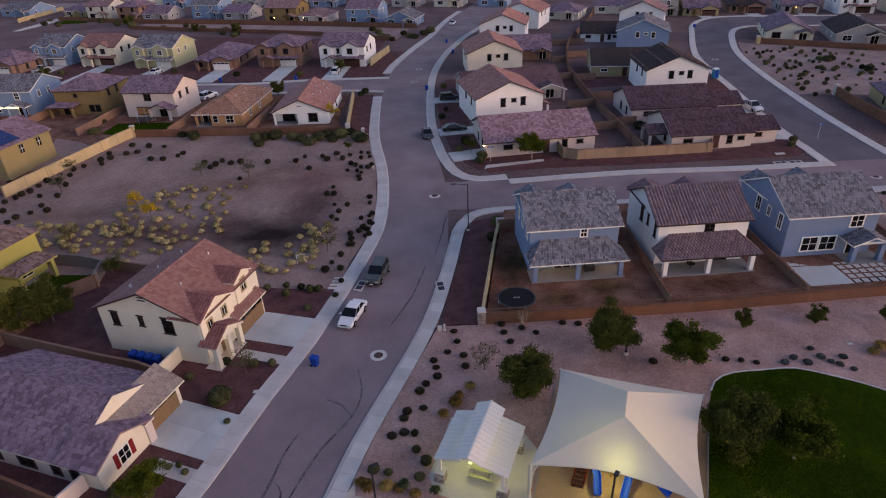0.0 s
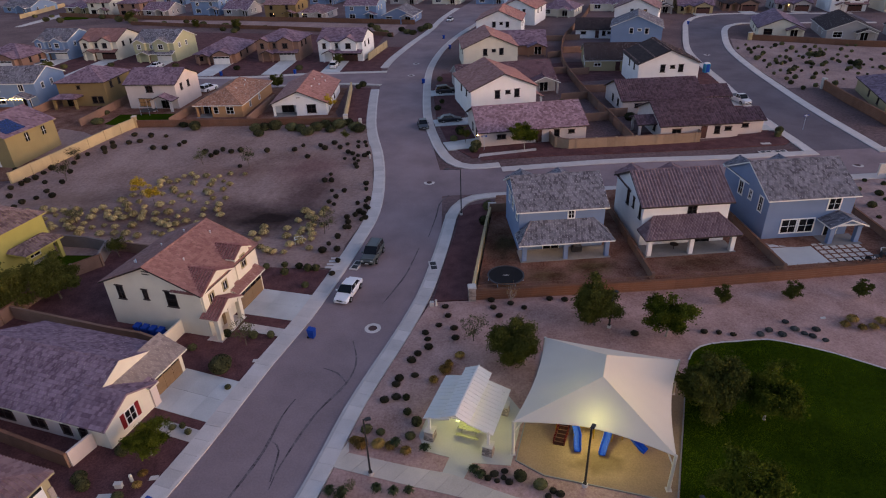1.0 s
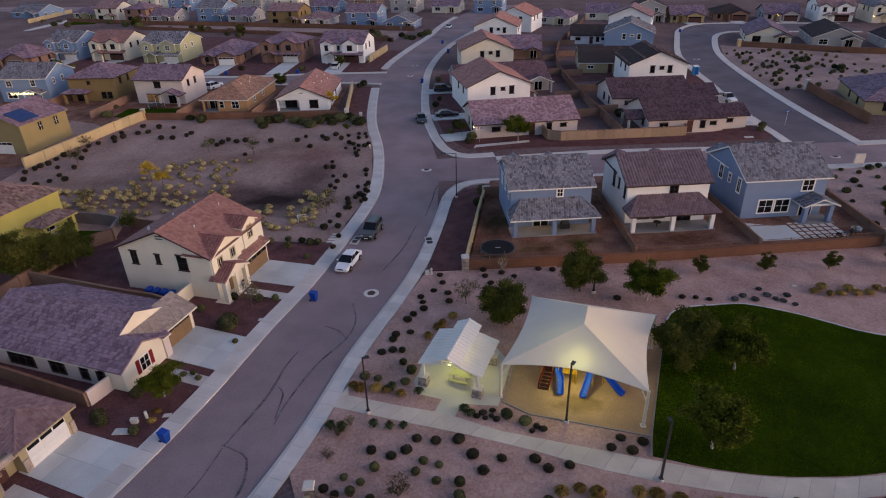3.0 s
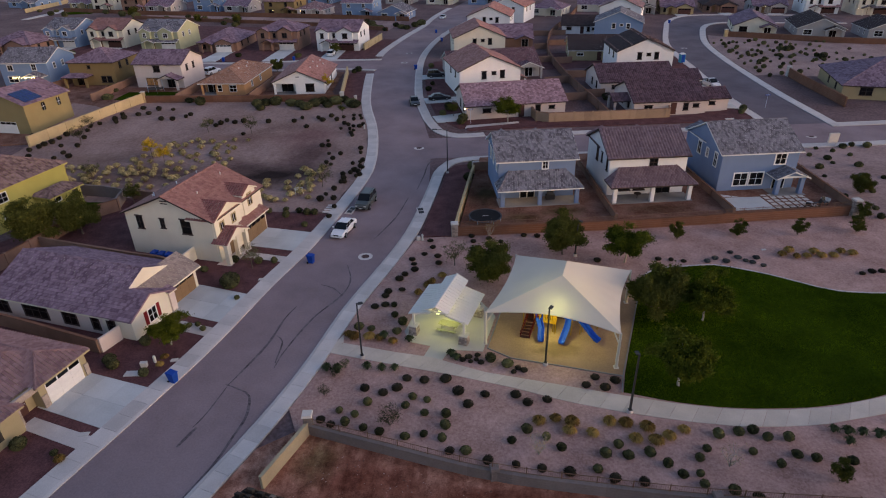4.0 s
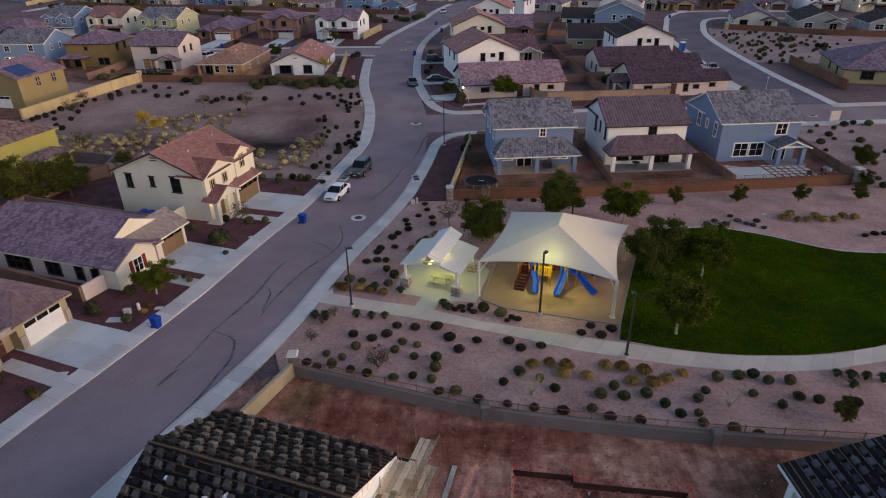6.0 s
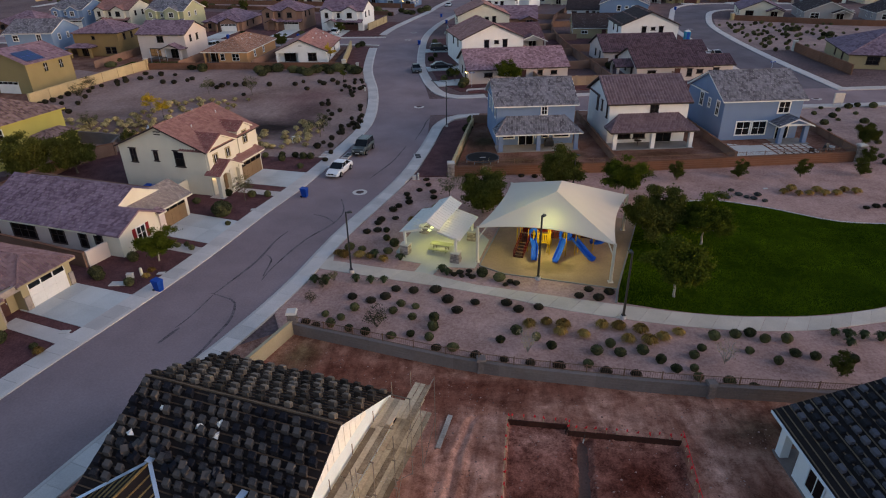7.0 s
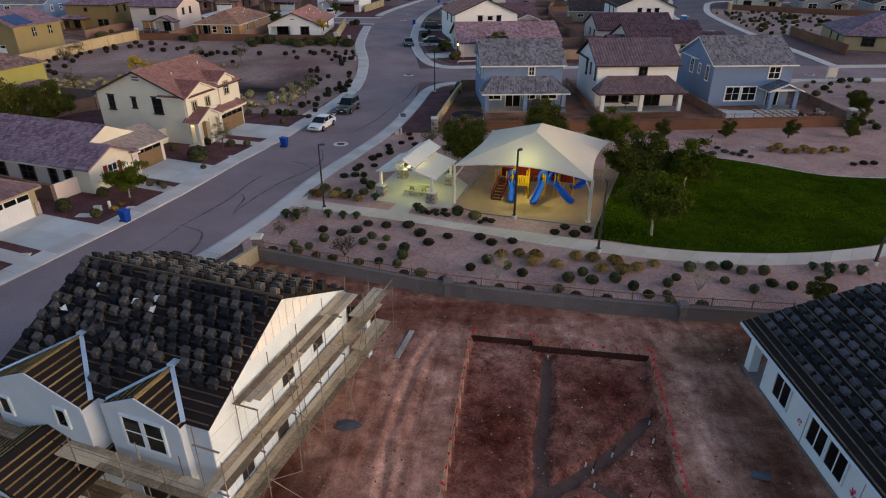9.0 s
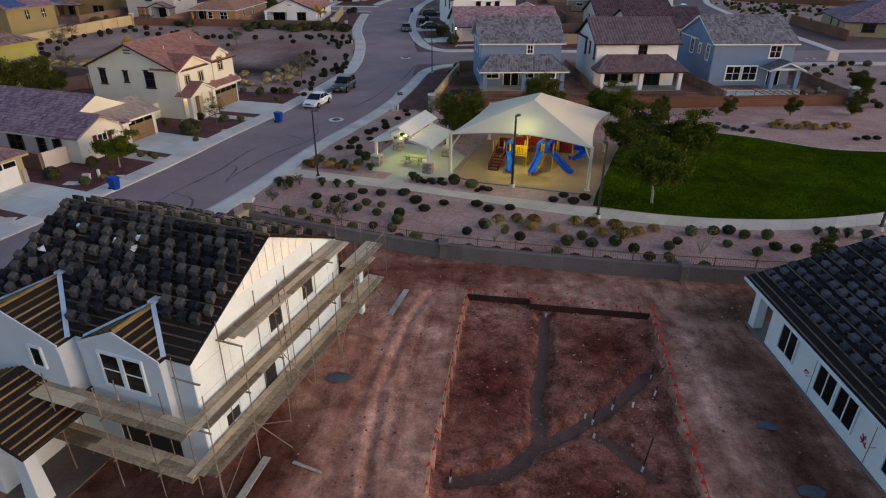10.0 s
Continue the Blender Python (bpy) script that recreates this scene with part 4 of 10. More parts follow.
# ---- near houses west of the street ----
# two-storey cream house with red tiles
A = House("cream_house", "two-storey cream stucco house with red clay tile roof", (-38.0, 46.9), -12.6, W_CREAM, T_RED, M_TRIMDARK, W_CREAM, group="houses on the street", tw=0.34, tl=0.42)
A.block(0, 0, 11.6, 10.4, 5.35, "gy", 0.42, 0.35, fascia=M_TRIMDARK)
A.block(8.6, 0.05, 11.85, 5.2, 5.3, "gx", 0.46, 0.3, name="front_gable", barrel=True, tiles=T_REDBARREL)
A.block(9.0, 6.2, 11.75, 9.0, 5.9, "gx", 0.5, 0.25, name="bay", barrel=True, tiles=T_REDBARREL)
A.block(10.5, 4.7, 12.4, 9.4, 2.75, "shede", 0.42, 0.4, name="garage_front")
A.block(11.6, -0.35, 13.2, 3.9, 2.75, "gx", 0.5, 0.25, name="porch", open_below=True, barrel=True, tiles=T_REDBARREL)
for yy in (-0.15, 1.85, 3.7):
    A.post(13.0, yy, 2.75, 0.5)
g = Geo()
for y0, y1 in ((-0.15, 1.85), (1.85, 3.7)):
    n = 8
    for k in range(n):
        a, b = y0 + (y1 - y0) * k / n, y0 + (y1 - y0) * (k + 1) / n
        za, zb = (2.05 + 0.55 * math.sin(math.pi * (k + q) / n) for q in (0, 1))
        g.hexa([(12.85, a, za), (13.15, a, za), (13.15, b, zb), (12.85, b, zb)], [(12.85, a, 2.75), (13.15, a, 2.75), (13.15, b, 2.75), (12.85, b, 2.75)])
g.face([(13.1, -0.35, 2.75), (13.1, 3.9, 2.75), (13.1, 1.78, 3.8)])
part("porch_arch", g, W_CREAM, A.root)
garage_door(A.root, "e", 12.42, 7.05, -0.02, 4.3, 2.2, M_GARAGE_B)
door(A.root, "e", 11.86, 2.6, 0, 1.0, 2.1, M_GARAGE_B)
A.win("s", 1.9, 0, 3.4, 0.75, 1.5, "heads").win("s", 5.0, 0, 3.75, 0.5, 1.05, "heads").win("s", 8.1, 0, 3.3, 1.15, 1.7, "heads", bars=0)
for yy in (1.35, 3.7):
    A.win("e", 11.86, yy, 3.6, 0.62, 0.9, "wide", trim=W_TAN)
A.win("e", 11.76, 7.6, 4.1, 0.7, 1.35, "wide", trim=W_TAN)
part("porch_slab", Geo().box(11.6, -0.6, -0.3, 13.4, 4.0, 0.02), M_CONC, A.root)
for z in (6.75, 7.05):
    part("gable_vent", Geo().box(5.35, -0.04, z, 6.25, -0.005, z + 0.12), M_TRIMDARK, A.root)
part("vent_pipe", Geo().tube([(3.0, 2.0, 5.8), (3.0, 2.0, 7.1)], 0.06), M_STEEL, A.root)

# one-storey house, slate-purple roof
B = House("slate_house", "one-storey pale house with slate-purple tile roof and red shutters", (-45.6, 33.7), -14.6, W_PINKWH, T_PURPLE, M_TRIMDARK, W_CREAM, group="houses on the street", tw=0.34, tl=0.36)
B.block(0, 0, 14.5, 10.0, 2.5, "gx", 0.46, 0.4, walls=W_PINKWH)
B.block(13.6, 0.0, 17.1, 5.2, 2.59, "gx", 0.46, 0.4, name="bedroom", walls=W_CREAM, fascia=T_PURPLE)
B.block(14.2, 3.4, 16.5, 10.0, 2.55, "shede", 0.5, 0.45, name="garage_front", tiles=T_TAN, walls=W_CREAM)
part("gable_face", Geo().face([(14.92, 0.2, 2.7), (14.92, 9.8, 2.7), (14.92, 5.0, 4.75)]), W_CREAM, B.root)
garage_door(B.root, "e", 16.52, 7.3, -0.02, 4.6, 2.15, M_GARAGE_B)
B.win("e", 17.1, 2.6, 0.7, 1.0, 1.35, "plain", trim=M_WHITE, shutters=mat("red_shutter", (0.22, 0.02, 0.02), 0.7))
for xx, ww, nb in ((1.0, 1.5, 1), (5.3, 2.9, 2), (9.6, 1.55, 1), (12.7, 0.72, 0), (14.6, 0.72, 0)):
    B.win("s", xx, 0, 0.55, ww, 1.6, "wide", bars=nb)
B.block(16.5, 5.0, 17.3, 5.7, 2.4, "shede", 0.3, 0.2, name="porch")

# one-storey tan house, white garage door
C = House("tan_house", "one-storey tan house with brown barrel tiles and white garage", (-49.2, 16.7), -15.0, W_TAN, T_MAUVE, W_TAN, W_TAN, group="houses on the street", tw=0.34, tl=0.42, barrel=True)
C.block(0, 1.0, 14.6, 12.3, 2.55, "hip", 0.42, 0.45)
C.block(6.0, 7.9, 15.6, 12.5, 2.6, "hip", 0.42, 0.4, name="garage_front")
C.block(10.0, 1.0, 16.2, 5.6, 2.5, "hip", 0.45, 0.35, name="bedroom")
garage_door(C.root, "e", 15.62, 10.2, -0.02, 3.4, 2.15, M_GARAGE_W)
C.win("e", 16.2, 2.9, 0.7, 1.0, 1.35, "plain", trim=M_WHITE, shutters=mat("dark_shutter", (0.045, 0.04, 0.034), 0.7))
part("porch_arch", Geo().box(15.5, 5.7, 2.0, 15.75, 7.8, 2.55).box(15.5, 5.6, -0.1, 15.75, 6.0, 2.0), M_STONE, C.root, "stacked stone porch front")
door(C.root, "e", 14.62, 6.7, 0, 1.0, 2.1, M_GARAGE_D)
for y0, y1 in ((7.9, 8.4), (12.1, 12.5)):
    part("stone_veneer", Geo().box(15.6, y0, -0.1, 15.72, y1, 1.2), M_STONE, C.root)

# yellow and tan two-storey houses at the lot's western edge
D = House("yellow_house", "two-storey yellow stucco house with maroon-brown tile roof", (-69.0, 54.0), -14.0, W_YELLOW, T_BROWNRED, M_WHITE, W_YELLOW, group="houses behind the lot", tw=0.38, tl=0.45, barrel=True)
D.block(0, 0, 11.2, 12.0, 5.5, "hip", 0.42, 0.4)
D.block(11.2, 6.2, 14.0, 11.0, 2.9, "hip", 0.42, 0.4, name="porch", open_below=True)
for yy in (6.4, 10.8):
    D.post(13.8, yy, 2.9, 0.45)
D.win("e", 11.2, 2.0, 3.6, 1.3, 1.2, "plain").win("e", 11.2, 2.2, 0.9, 1.6, 1.4, "plain").win("e", 11.2, 9.0, 0.6, 1.8, 1.6, "plain").win("s", 4, 0, 3.6, 1.3, 1.3).win("s", 8, 0, 3.6, 1.3, 1.3)
E_ = House("solar_house", "two-storey tan house with solar panels on its roof", (-91.2, 92.5), -9.0, W_OLIVETAN, T_PURPLE, W_OLIVETAN, W_OLIVETAN, group="houses behind the lot", tw=0.45, tl=0.5)
E_.block(0, 0, 11.6, 11.0, 5.5, "gy", 0.40, 0.4)
E_.win("e", 11.6, 4.4, 3.4, 0.9, 1.5, "wide").win("e", 11.6, 8.2, 3.4, 0.9, 1.5, "wide").win("s", 3, 0, 3.5, 1.2, 1.3)
garage_door(E_.root, "s", 6.5, -0.02, -0.02, 4.6, 2.2, M_GARAGE_W)
panel_m = mat("solar_cell", (0.008, 0.02, 0.10), 0.15, 0.2, 3.0, 9.0, 0.0, spec=0.7)
for k in range(4):
    for j in range(2):
        x0, y0 = 11.4 - 1.7 * (j + 1), 1.0 + 1.05 * k
        zf = lambda x: 5.5 + 0.40 * (11.6 - x) + 0.13
        part("solar_panel", Geo().hexa([(x0, y0, zf(x0)), (x0 + 1.62, y0, zf(x0 + 1.62)), (x0 + 1.62, y0 + 1.0, zf(x0 + 1.62)), (x0, y0 + 1.0, zf(x0))],
             [(x0, y0, zf(x0) + 0.04), (x0 + 1.62, y0, zf(x0 + 1.62) + 0.04), (x0 + 1.62, y0 + 1.0, zf(x0 + 1.62) + 0.04), (x0, y0 + 1.0, zf(x0) + 0.04)]), panel_m, E_.root)

# ---- the three houses beyond the park ----
ROW = "houses beyond the park"


def row_house(name, label, corner, w, d, walls, tiles, trim, barrel, porch):
    h = House(name, label, corner, 6.9, walls, tiles, trim, trim, z=0.88, group=ROW, barrel=barrel, tw=0.40 if barrel else 0.32, tl=0.40)
    h.block(0, 0, w, d, 5.55, "gx", 0.50, 0.42)
    h.block(0.3, d * 0.5, w * 0.36, d + 1.0, 5.5, "gy", 0.5, 0.35, name="front_gable")
    h.block(w * 0.5, d * 0.5, w * 0.85, d + 0.6, 5.5, "gy", 0.5, 0.35, name="entry_gable")
    if porch:
        h.block(-0.1, -2.7, w + 0.1, 0.0, 2.55, "shedh", 0.52, 0.4, name="porch", open_below=True)
        part("beam", Geo().box(-0.1, -2.7, 2.25, w + 0.1, -2.4, 2.5), trim, h.root)
        for xx in (0.25, w / 2, w - 0.25):
            h.post(xx, -2.5, 2.4, 0.5, walls)
        part("patio", Geo().box(-0.2, -2.9, -0.3, w + 0.2, 0, 0.03), M_PATIO, h.root)
    return h


N1 = row_house("blue_house", "two-storey blue house with grey flat tiles and covered patio", (5.9, 60.7), 10.4, 9.4, W_BLUE, T_GREY, M_WHITE, False, True)
N1.win("s", 6.3, 0, 4.1, 0.65, 0.95, "wide").win("s", 1.4, 0, 1.0, 1.9, 1.0, "wide").win("s", 8.8, 0, 1.0, 2.0, 1.1, "wide").win("s", 6.2, 0, 1.0, 1.5, 1.0, "wide")
slider(N1.root, "s", 4.0, -0.02, 0.03, 1.9, 2.1, M_WHITE)
# the tan colour stands for the patio door's yellow lamplight
part("curtain", Geo().box(3.1, -0.004, 0.08, 4.9, 0.006, 2.0), mat("lamplit_tan_curtain", (0.30, 0.205, 0.075), 0.9, 0.2), N1.root, "tan curtain in the patio door, lamplight put into its colour")
for yy, zz in ((1.5, 3.6), (4.3, 3.7), (6.8, 3.6)):
    N1.win("w", 0, yy, zz, 0.8, 1.5, "wide")
N2 = row_house("white_house", "two-storey white house with brown barrel tile roof", (20.7, 61.8), 10.6, 9.6, W_WHITE, T_MAUVE, M_TRIMDARK, True, True)
N2.win("s", 6.0, 0, 3.75, 1.05, 1.5, "heads", bars=1).win("s", 2.2, 0, 0.7, 1.9, 1.6, "heads").win("s", 4.4, 0, 0.7, 1.5, 1.6, "heads")
slider(N2.root, "s", 7.7, -0.02, 0.03, 2.0, 2.1, M_TRIMDARK)
for yy, zz, ww, hh in ((0.9, 3.4, 0.5, 1.9), (3.2, 3.8, 0.4, 1.2), (5.2, 3.4, 0.7, 1.9)):
    N2.win("w", 0, yy, zz, ww, hh, "heads", bars=0)
N3 = row_house("blue_grey_house", "two-storey blue house with grey flat tiles and white trim", (35.9, 63.3), 10.7, 10.6, W_BLUE, T_GREY, M_WHITE, False, False)
N3.win("s", 8.2, 0, 3.6, 1.4, 1.4, "wide").win("s", 3.1, 0, 0.75, 1.8, 1.7, "wide").win("s", 5.3, 0, 0.75, 1.8, 1.7, "wide")
for yy, zz, ww, hh in ((1.7, 3.1, 0.7, 1.8), (4.2, 3.6, 0.55, 1.1), (6.6, 3.3, 0.9, 1.7)):
    N3.win("w", 0, yy, zz, ww, hh, "wide")
N3.block(7.0, -2.2, 10.9, 0.6, 2.6, "gy", 0.4, 0.45, name="porch", open_below=True)
part("porch_gable", Geo().face([(7.0, -2.18, 2.6), (10.9, -2.18, 2.6), (8.95, -2.18, 3.36)]), W_BLUE, N3.root)
part("beam", Geo().box(6.9, -2.25, 2.35, 11.0, -1.95, 2.6), M_WHITE, N3.root)
for xx in (7.3, 10.6):
    N3.post(xx, -1.95, 2.4, 0.55, W_BLUE)
part("patio", Geo().box(6.6, -2.6, -0.3, 11.2, 0, 0.03), M_PATIO, N3.root)
slider(N3.root, "s", 8.6, -0.02, 0.03, 1.6, 2.1, M_WHITE)


def roof_vent(h, x, y, z, r=0.05, tall=0.22):
    part("roof_vent", Geo().tube([(x, y, z - 0.05), (x, y, z + tall)], r, 8).tube([(x, y, z + tall), (x, y, z + tall + 0.08)], r * 1.7, 8), M_WHITE, h.root, "short pale vent pipe on the roof")


for x, y in ((3.4, 5.6), (4.4, 8.3), (8.0, 3.2), (7.4, 8.8), (2.6, 2.2)):
    roof_vent(A, x, y, 5.35 + 0.42 * (5.8 - abs(x - 5.8)))

# ---- house rows further off ----


def far_house(name, label, a, b, depth, storeys, kind, walls, tiles, trim=None, front="back", group="houses in the distance", barrel=False, pitch=0.42, lit=False, door_m=None, seed=0, recess=None):
    """A plainer house; a and b are the ends of the wall that looks south, recess a porch cut into it."""
    a, b = Vector(a), Vector(b)
    w = (b - a).length
    yaw = math.degrees(math.atan2(b.y - a.y, b.x - a.x))
    big = a.y > 150
    h = House(name, label, a, yaw, walls, tiles, trim or M_WHITE, None, group=group, tw=0.7 if big else 0.42, tl=0.55 if big else 0.42, barrel=barrel)
    e = 5.45 if storeys == 2 else 2.7
    rnd = random.Random(seed)
    h.block(0, 0, w, depth, e, kind, pitch, 0.4, open_below=recess is not None)
    if recess:
        r0, r1 = recess[0] * w, recess[1] * w
        part("wall", Geo().box(0, 2.4, -0.4, w, depth, e), walls, h.root)
        part("front_wall", Geo().box(r1, 0, -0.4, w, 2.39, e), walls, h.root)
        part("porch_beam", Geo().box(0, 0, e - 0.45, r1 - 0.004, 0.3, e).box(0, 0.304, e - 0.45, 0.3, 2.39, e), walls, h.root)
        h.post(r0, 0.21, e - 0.46, 0.4)
        slider(h.root, "s", (r0 + r1) / 2, 2.38, 0.03, min(2.4, r1 - r0 - 0.8), 2.1, h.trim)
        part("porch_floor", Geo().box(0, -0.5, -0.3, r1 - 0.01, 2.39, 0.02), M_PATIO, h.root)
    top = 3.55
    st = "wide" if (trim or M_WHITE) is M_WHITE else "heads"
    if front == "street":
        gx = w * 0.70
        garage_door(h.root, "s", gx, -0.03 if storeys == 2 else -1.53, -0.02, min(4.6, w * 0.4), 2.1, door_m or M_GARAGE_W)
        if storeys == 2:
            h.block(w * 0.02, -0.9, w * 0.30, depth * 0.4, e, "gy", 0.5, 0.3, name="front_gable")
            h.block(w * 0.52, -0.7, w * 0.88, depth * 0.4, e, "gy", 0.5, 0.3, z0=2.6, name="garage_gable")
            h.block(w * 0.40, -1.5, w * 0.99, 0.0, 2.5, "sheds", 0.4, 0.2, name="garage_roof", open_below=True)
            h.win("s", w * 0.16, -0.9, top, 0.9, 1.2, st).win("s", w * 0.70, -0.7, top, 1.4, 1.2, st).win("s", w * 0.42, 0, top, 0.7, 1.1, st)
        else:
            h.block(w * 0.48, -1.5, w * 0.92, depth * 0.5, e, "gy", 0.42, 0.35, name="garage_gable")
            h.win("s", w * 0.14, 0, 0.8, 1.2, 1.3, st)
        h.block(w * 0.14, -2.2, w * 0.42, 0.0, 2.45, "gy", 0.42, 0.3, name="porch", open_below=True)
        for xx in (w * 0.16, w * 0.40):
            h.post(xx, -2.0, 2.4, 0.4)
        door(h.root, "s", w * 0.30, -0.02, 0, 1.0, 2.1, M_GARAGE_B)
    elif front == "side":
        if storeys == 2:
            h.win("s", w * 0.40, 0, top, 0.95, 1.4, st, bars=0).win("s", w * 0.56, 0, top + 0.75, 0.9, 0.5, st, bars=0).win("s", w * 0.70, 0, top, 0.95, 1.4, st, bars=0)
        else:
            h.win("s", w * 0.20, 0, 1.2, 1.5, 0.6, st).win("s", w * 0.72, 0, 0.8, 0.9, 1.2, st, bars=0).win("s", w * 0.86, 0, 1.3, 1.1, 0.5, st, bars=0)
            door(h.root, "s", w * 0.55, -0.02, 0, 1.1, 2.2, M_GARAGE_D)
    elif front == "back":
        px = w * (0.55 + 0.15 * rnd.random())
        if storeys == 2:
            h.win("s", w * 0.22, 0, top, 1.2, 1.2, st, bars=1).win("s", w * 0.72, 0, top, 1.0, 1.4, st)
        h.win("s", w * 0.22, 0, 0.8, 2.2 if not lit else 2.6, 1.35, st, pane=G_WINDOW if lit else None)
        h.block(px, -2.4, min(w, px + w * 0.36), 0.0, 2.5, "gy", 0.40, 0.35, name="porch", open_below=True)
        for xx in (px + 0.2, min(w, px + w * 0.36) - 0.2):
            h.post(xx, -2.2, 2.45, 0.4)
        slider(h.root, "s", px + w * 0.18, -0.02, 0.03, 1.8, 2.1, M_WHITE)
    for yy in (depth * 0.25, depth * 0.55):
        h.win("e", w, yy, top if storeys == 2 else 0.9, 0.8, 1.2, st)
        h.win("w", 0, yy, top if storeys == 2 else 0.9, 0.8, 1.2, st)
    return h


LOTROW, SIDEROW, BACKROW, NORTHROW, EASTROW = "houses behind the empty lot", "houses across the side street", "houses in the back row", "houses north of the cross street", "houses on the eastern street"
far_house("light_blue_house", "two-storey light blue house with slate roof and string lights", (-110.5, 127.2), (-98.9, 127.4), 11.5, 2, "gx", W_LBLUE, T_GREY, group=LOTROW, seed=1)
OLIVE = far_house("olive_house", "two-storey olive-brown house with purple hipped roof", (-93.3, 126.9), (-82.4, 126.9), 11.5, 2, "hip", W_OLIVE, T_PURPLE, M_TRIMDARK, "own", LOTROW, seed=2)
OLIVE.block(-0.3, -2.8, 5.2, 0.0, 2.55, "hip", 0.4, 0.35, name="porch", open_below=True).post(0.0, -2.5, 2.5, 0.5).post(4.9, -2.5, 2.5, 0.5)
OLIVE.win("s", 7.9, 0, 0.7, 1.1, 1.3, "heads", bars=0).win("s", 9.3, 0, 0.7, 1.1, 1.3, "heads", bars=0).win("s", 4.9, 0, 3.9, 0.7, 0.6, "heads", bars=0)
slider(OLIVE.root, "s", 2.5, -0.02, 0.03, 2.2, 2.1, M_TRIMDARK)
PALE = far_house("pale_house", "two-storey pale house with purple roof and a lit window", (-76.1, 124.4), (-64.6, 123.6), 10.5, 2, "gx", W_PINKWH, T_PURPLE, M_TRIMDARK, "own", LOTROW, seed=3)
PALE.block(6.6, -2.6, 11.4, 0.0, 2.5, "gy", 0.40, 0.35, name="porch", open_below=True).post(6.9, -2.35, 2.45, 0.45).post(11.1, -2.35, 2.45, 0.45)
PALE.win("s", 4.0, 0, 0.55, 3.0, 1.5, "heads", bars=2, pane=G_WINDOW).win("s", 5.5, 0, 3.6, 1.5, 1.2, "heads", bars=1)
slider(PALE.root, "s", 8.6, -0.02, 0.03, 1.8, 2.1, M_TRIMDARK)
ORANGE = far_house("orange_house", "one-storey orange stucco house with orange tile roof", (-57.8, 116.7), (-47.8, 116.5), 19.0, 1, "hip", W_ORANGE, T_ORANGE, M_WHITE, "own", LOTROW, seed=4, recess=(0.03, 0.34))
ORANGE.win("s", 4.4, 0, 0.8, 0.9, 1.3, "plain", bars=0).win("s", 7.4, 0, 0.7, 1.5, 1.4, "plain", bars=1)
GABLED = far_house("gabled_house", "one-storey white gabled house with reddish tile roof", (-41.4, 116.4), (-30.2, 117.0), 18.0, 1, "gy", W_WHITE, T_ROSE, M_TRIMDARK, "own", LOTROW, seed=5, recess=(0.03, 0.44))
GABLED.win("s", 8.1, 0, 0.6, 1.8, 1.5, "heads", bars=1)
part("gable_vent", Geo().box(5.2, -0.03, 3.6, 6.0, -0.004, 3.75), M_TRIMDARK, GABLED.root)
for x, y in ((7.4, 6.0), (8.4, 9.2), (7.0, 11.6), (9.0, 13.4), (8.0, 15.2)):
    roof_vent(GABLED, x, y, 2.7 + 0.42 * (5.6 - abs(x - 5.6)), 0.1)
for x, y in ((6.6, 7.0), (7.2, 10.4), (6.4, 13.2)):
    roof_vent(ORANGE, x, y, 2.7 + 0.42 * (5.0 - abs(x - 5.0)), 0.1)
far_house("dusky_house", "one-storey house with purple tile roof", (-146, 170.5), (-131.5, 169.0), 13, 1, "hip", W_BROWN, T_PURPLE, M_TRIMDARK, "street", SIDEROW, seed=6)
far_house("slate_blue_house", "two-storey light blue house with slate roof and garage", (-133.4, 180.2), (-122.6, 178.6), 12, 2, "gx", W_LBLUE, T_GREY, M_WHITE, "street", SIDEROW, seed=7)
far_house("red_roof_house", "two-storey cream house with red tile roof", (-118.0, 178.1), (-106.2, 176.5), 12, 2, "gx", W_CREAM, T_RED, M_TRIMDARK, "street", SIDEROW, door_m=M_GARAGE_D, seed=8)
far_house("sage_house", "two-storey sage green house with grey roof", (-99.3, 173.8), (-86.8, 172.2), 12, 2, "gx", W_GREEN, T_GREY, M_WHITE, "street", SIDEROW, seed=9)
far_house("low_brown_house", "one-storey brown house with purple hipped roof", (-79.5, 168.5), (-67.8, 168.5), 18, 1, "hip", W_BROWN, T_PURPLE, M_TRIMDARK, "street", SIDEROW, seed=10)
far_house("brown_house", "two-storey brown house with purple roof", (-61.8, 170.6), (-49.5, 169.5), 11, 2, "hip", W_BROWN, T_PURPLE, M_TRIMDARK, "street", SIDEROW, seed=11)
far_house("bright_white_house", "two-storey bright white house with dark trim", (-43.6, 168.6), (-31.0, 167.0), 11.5, 2, "gx", W_WHITE, T_PURPLE, M_TRIMDARK, "street", SIDEROW, door_m=M_GARAGE_D, seed=12)
far_house("long_white_house", "one-storey pale blue house with grey roof", (-224.5, 291.0), (-207, 285.5), 14, 1, "gx", W_LBLUE, T_GREY, M_WHITE, group=BACKROW, seed=13)
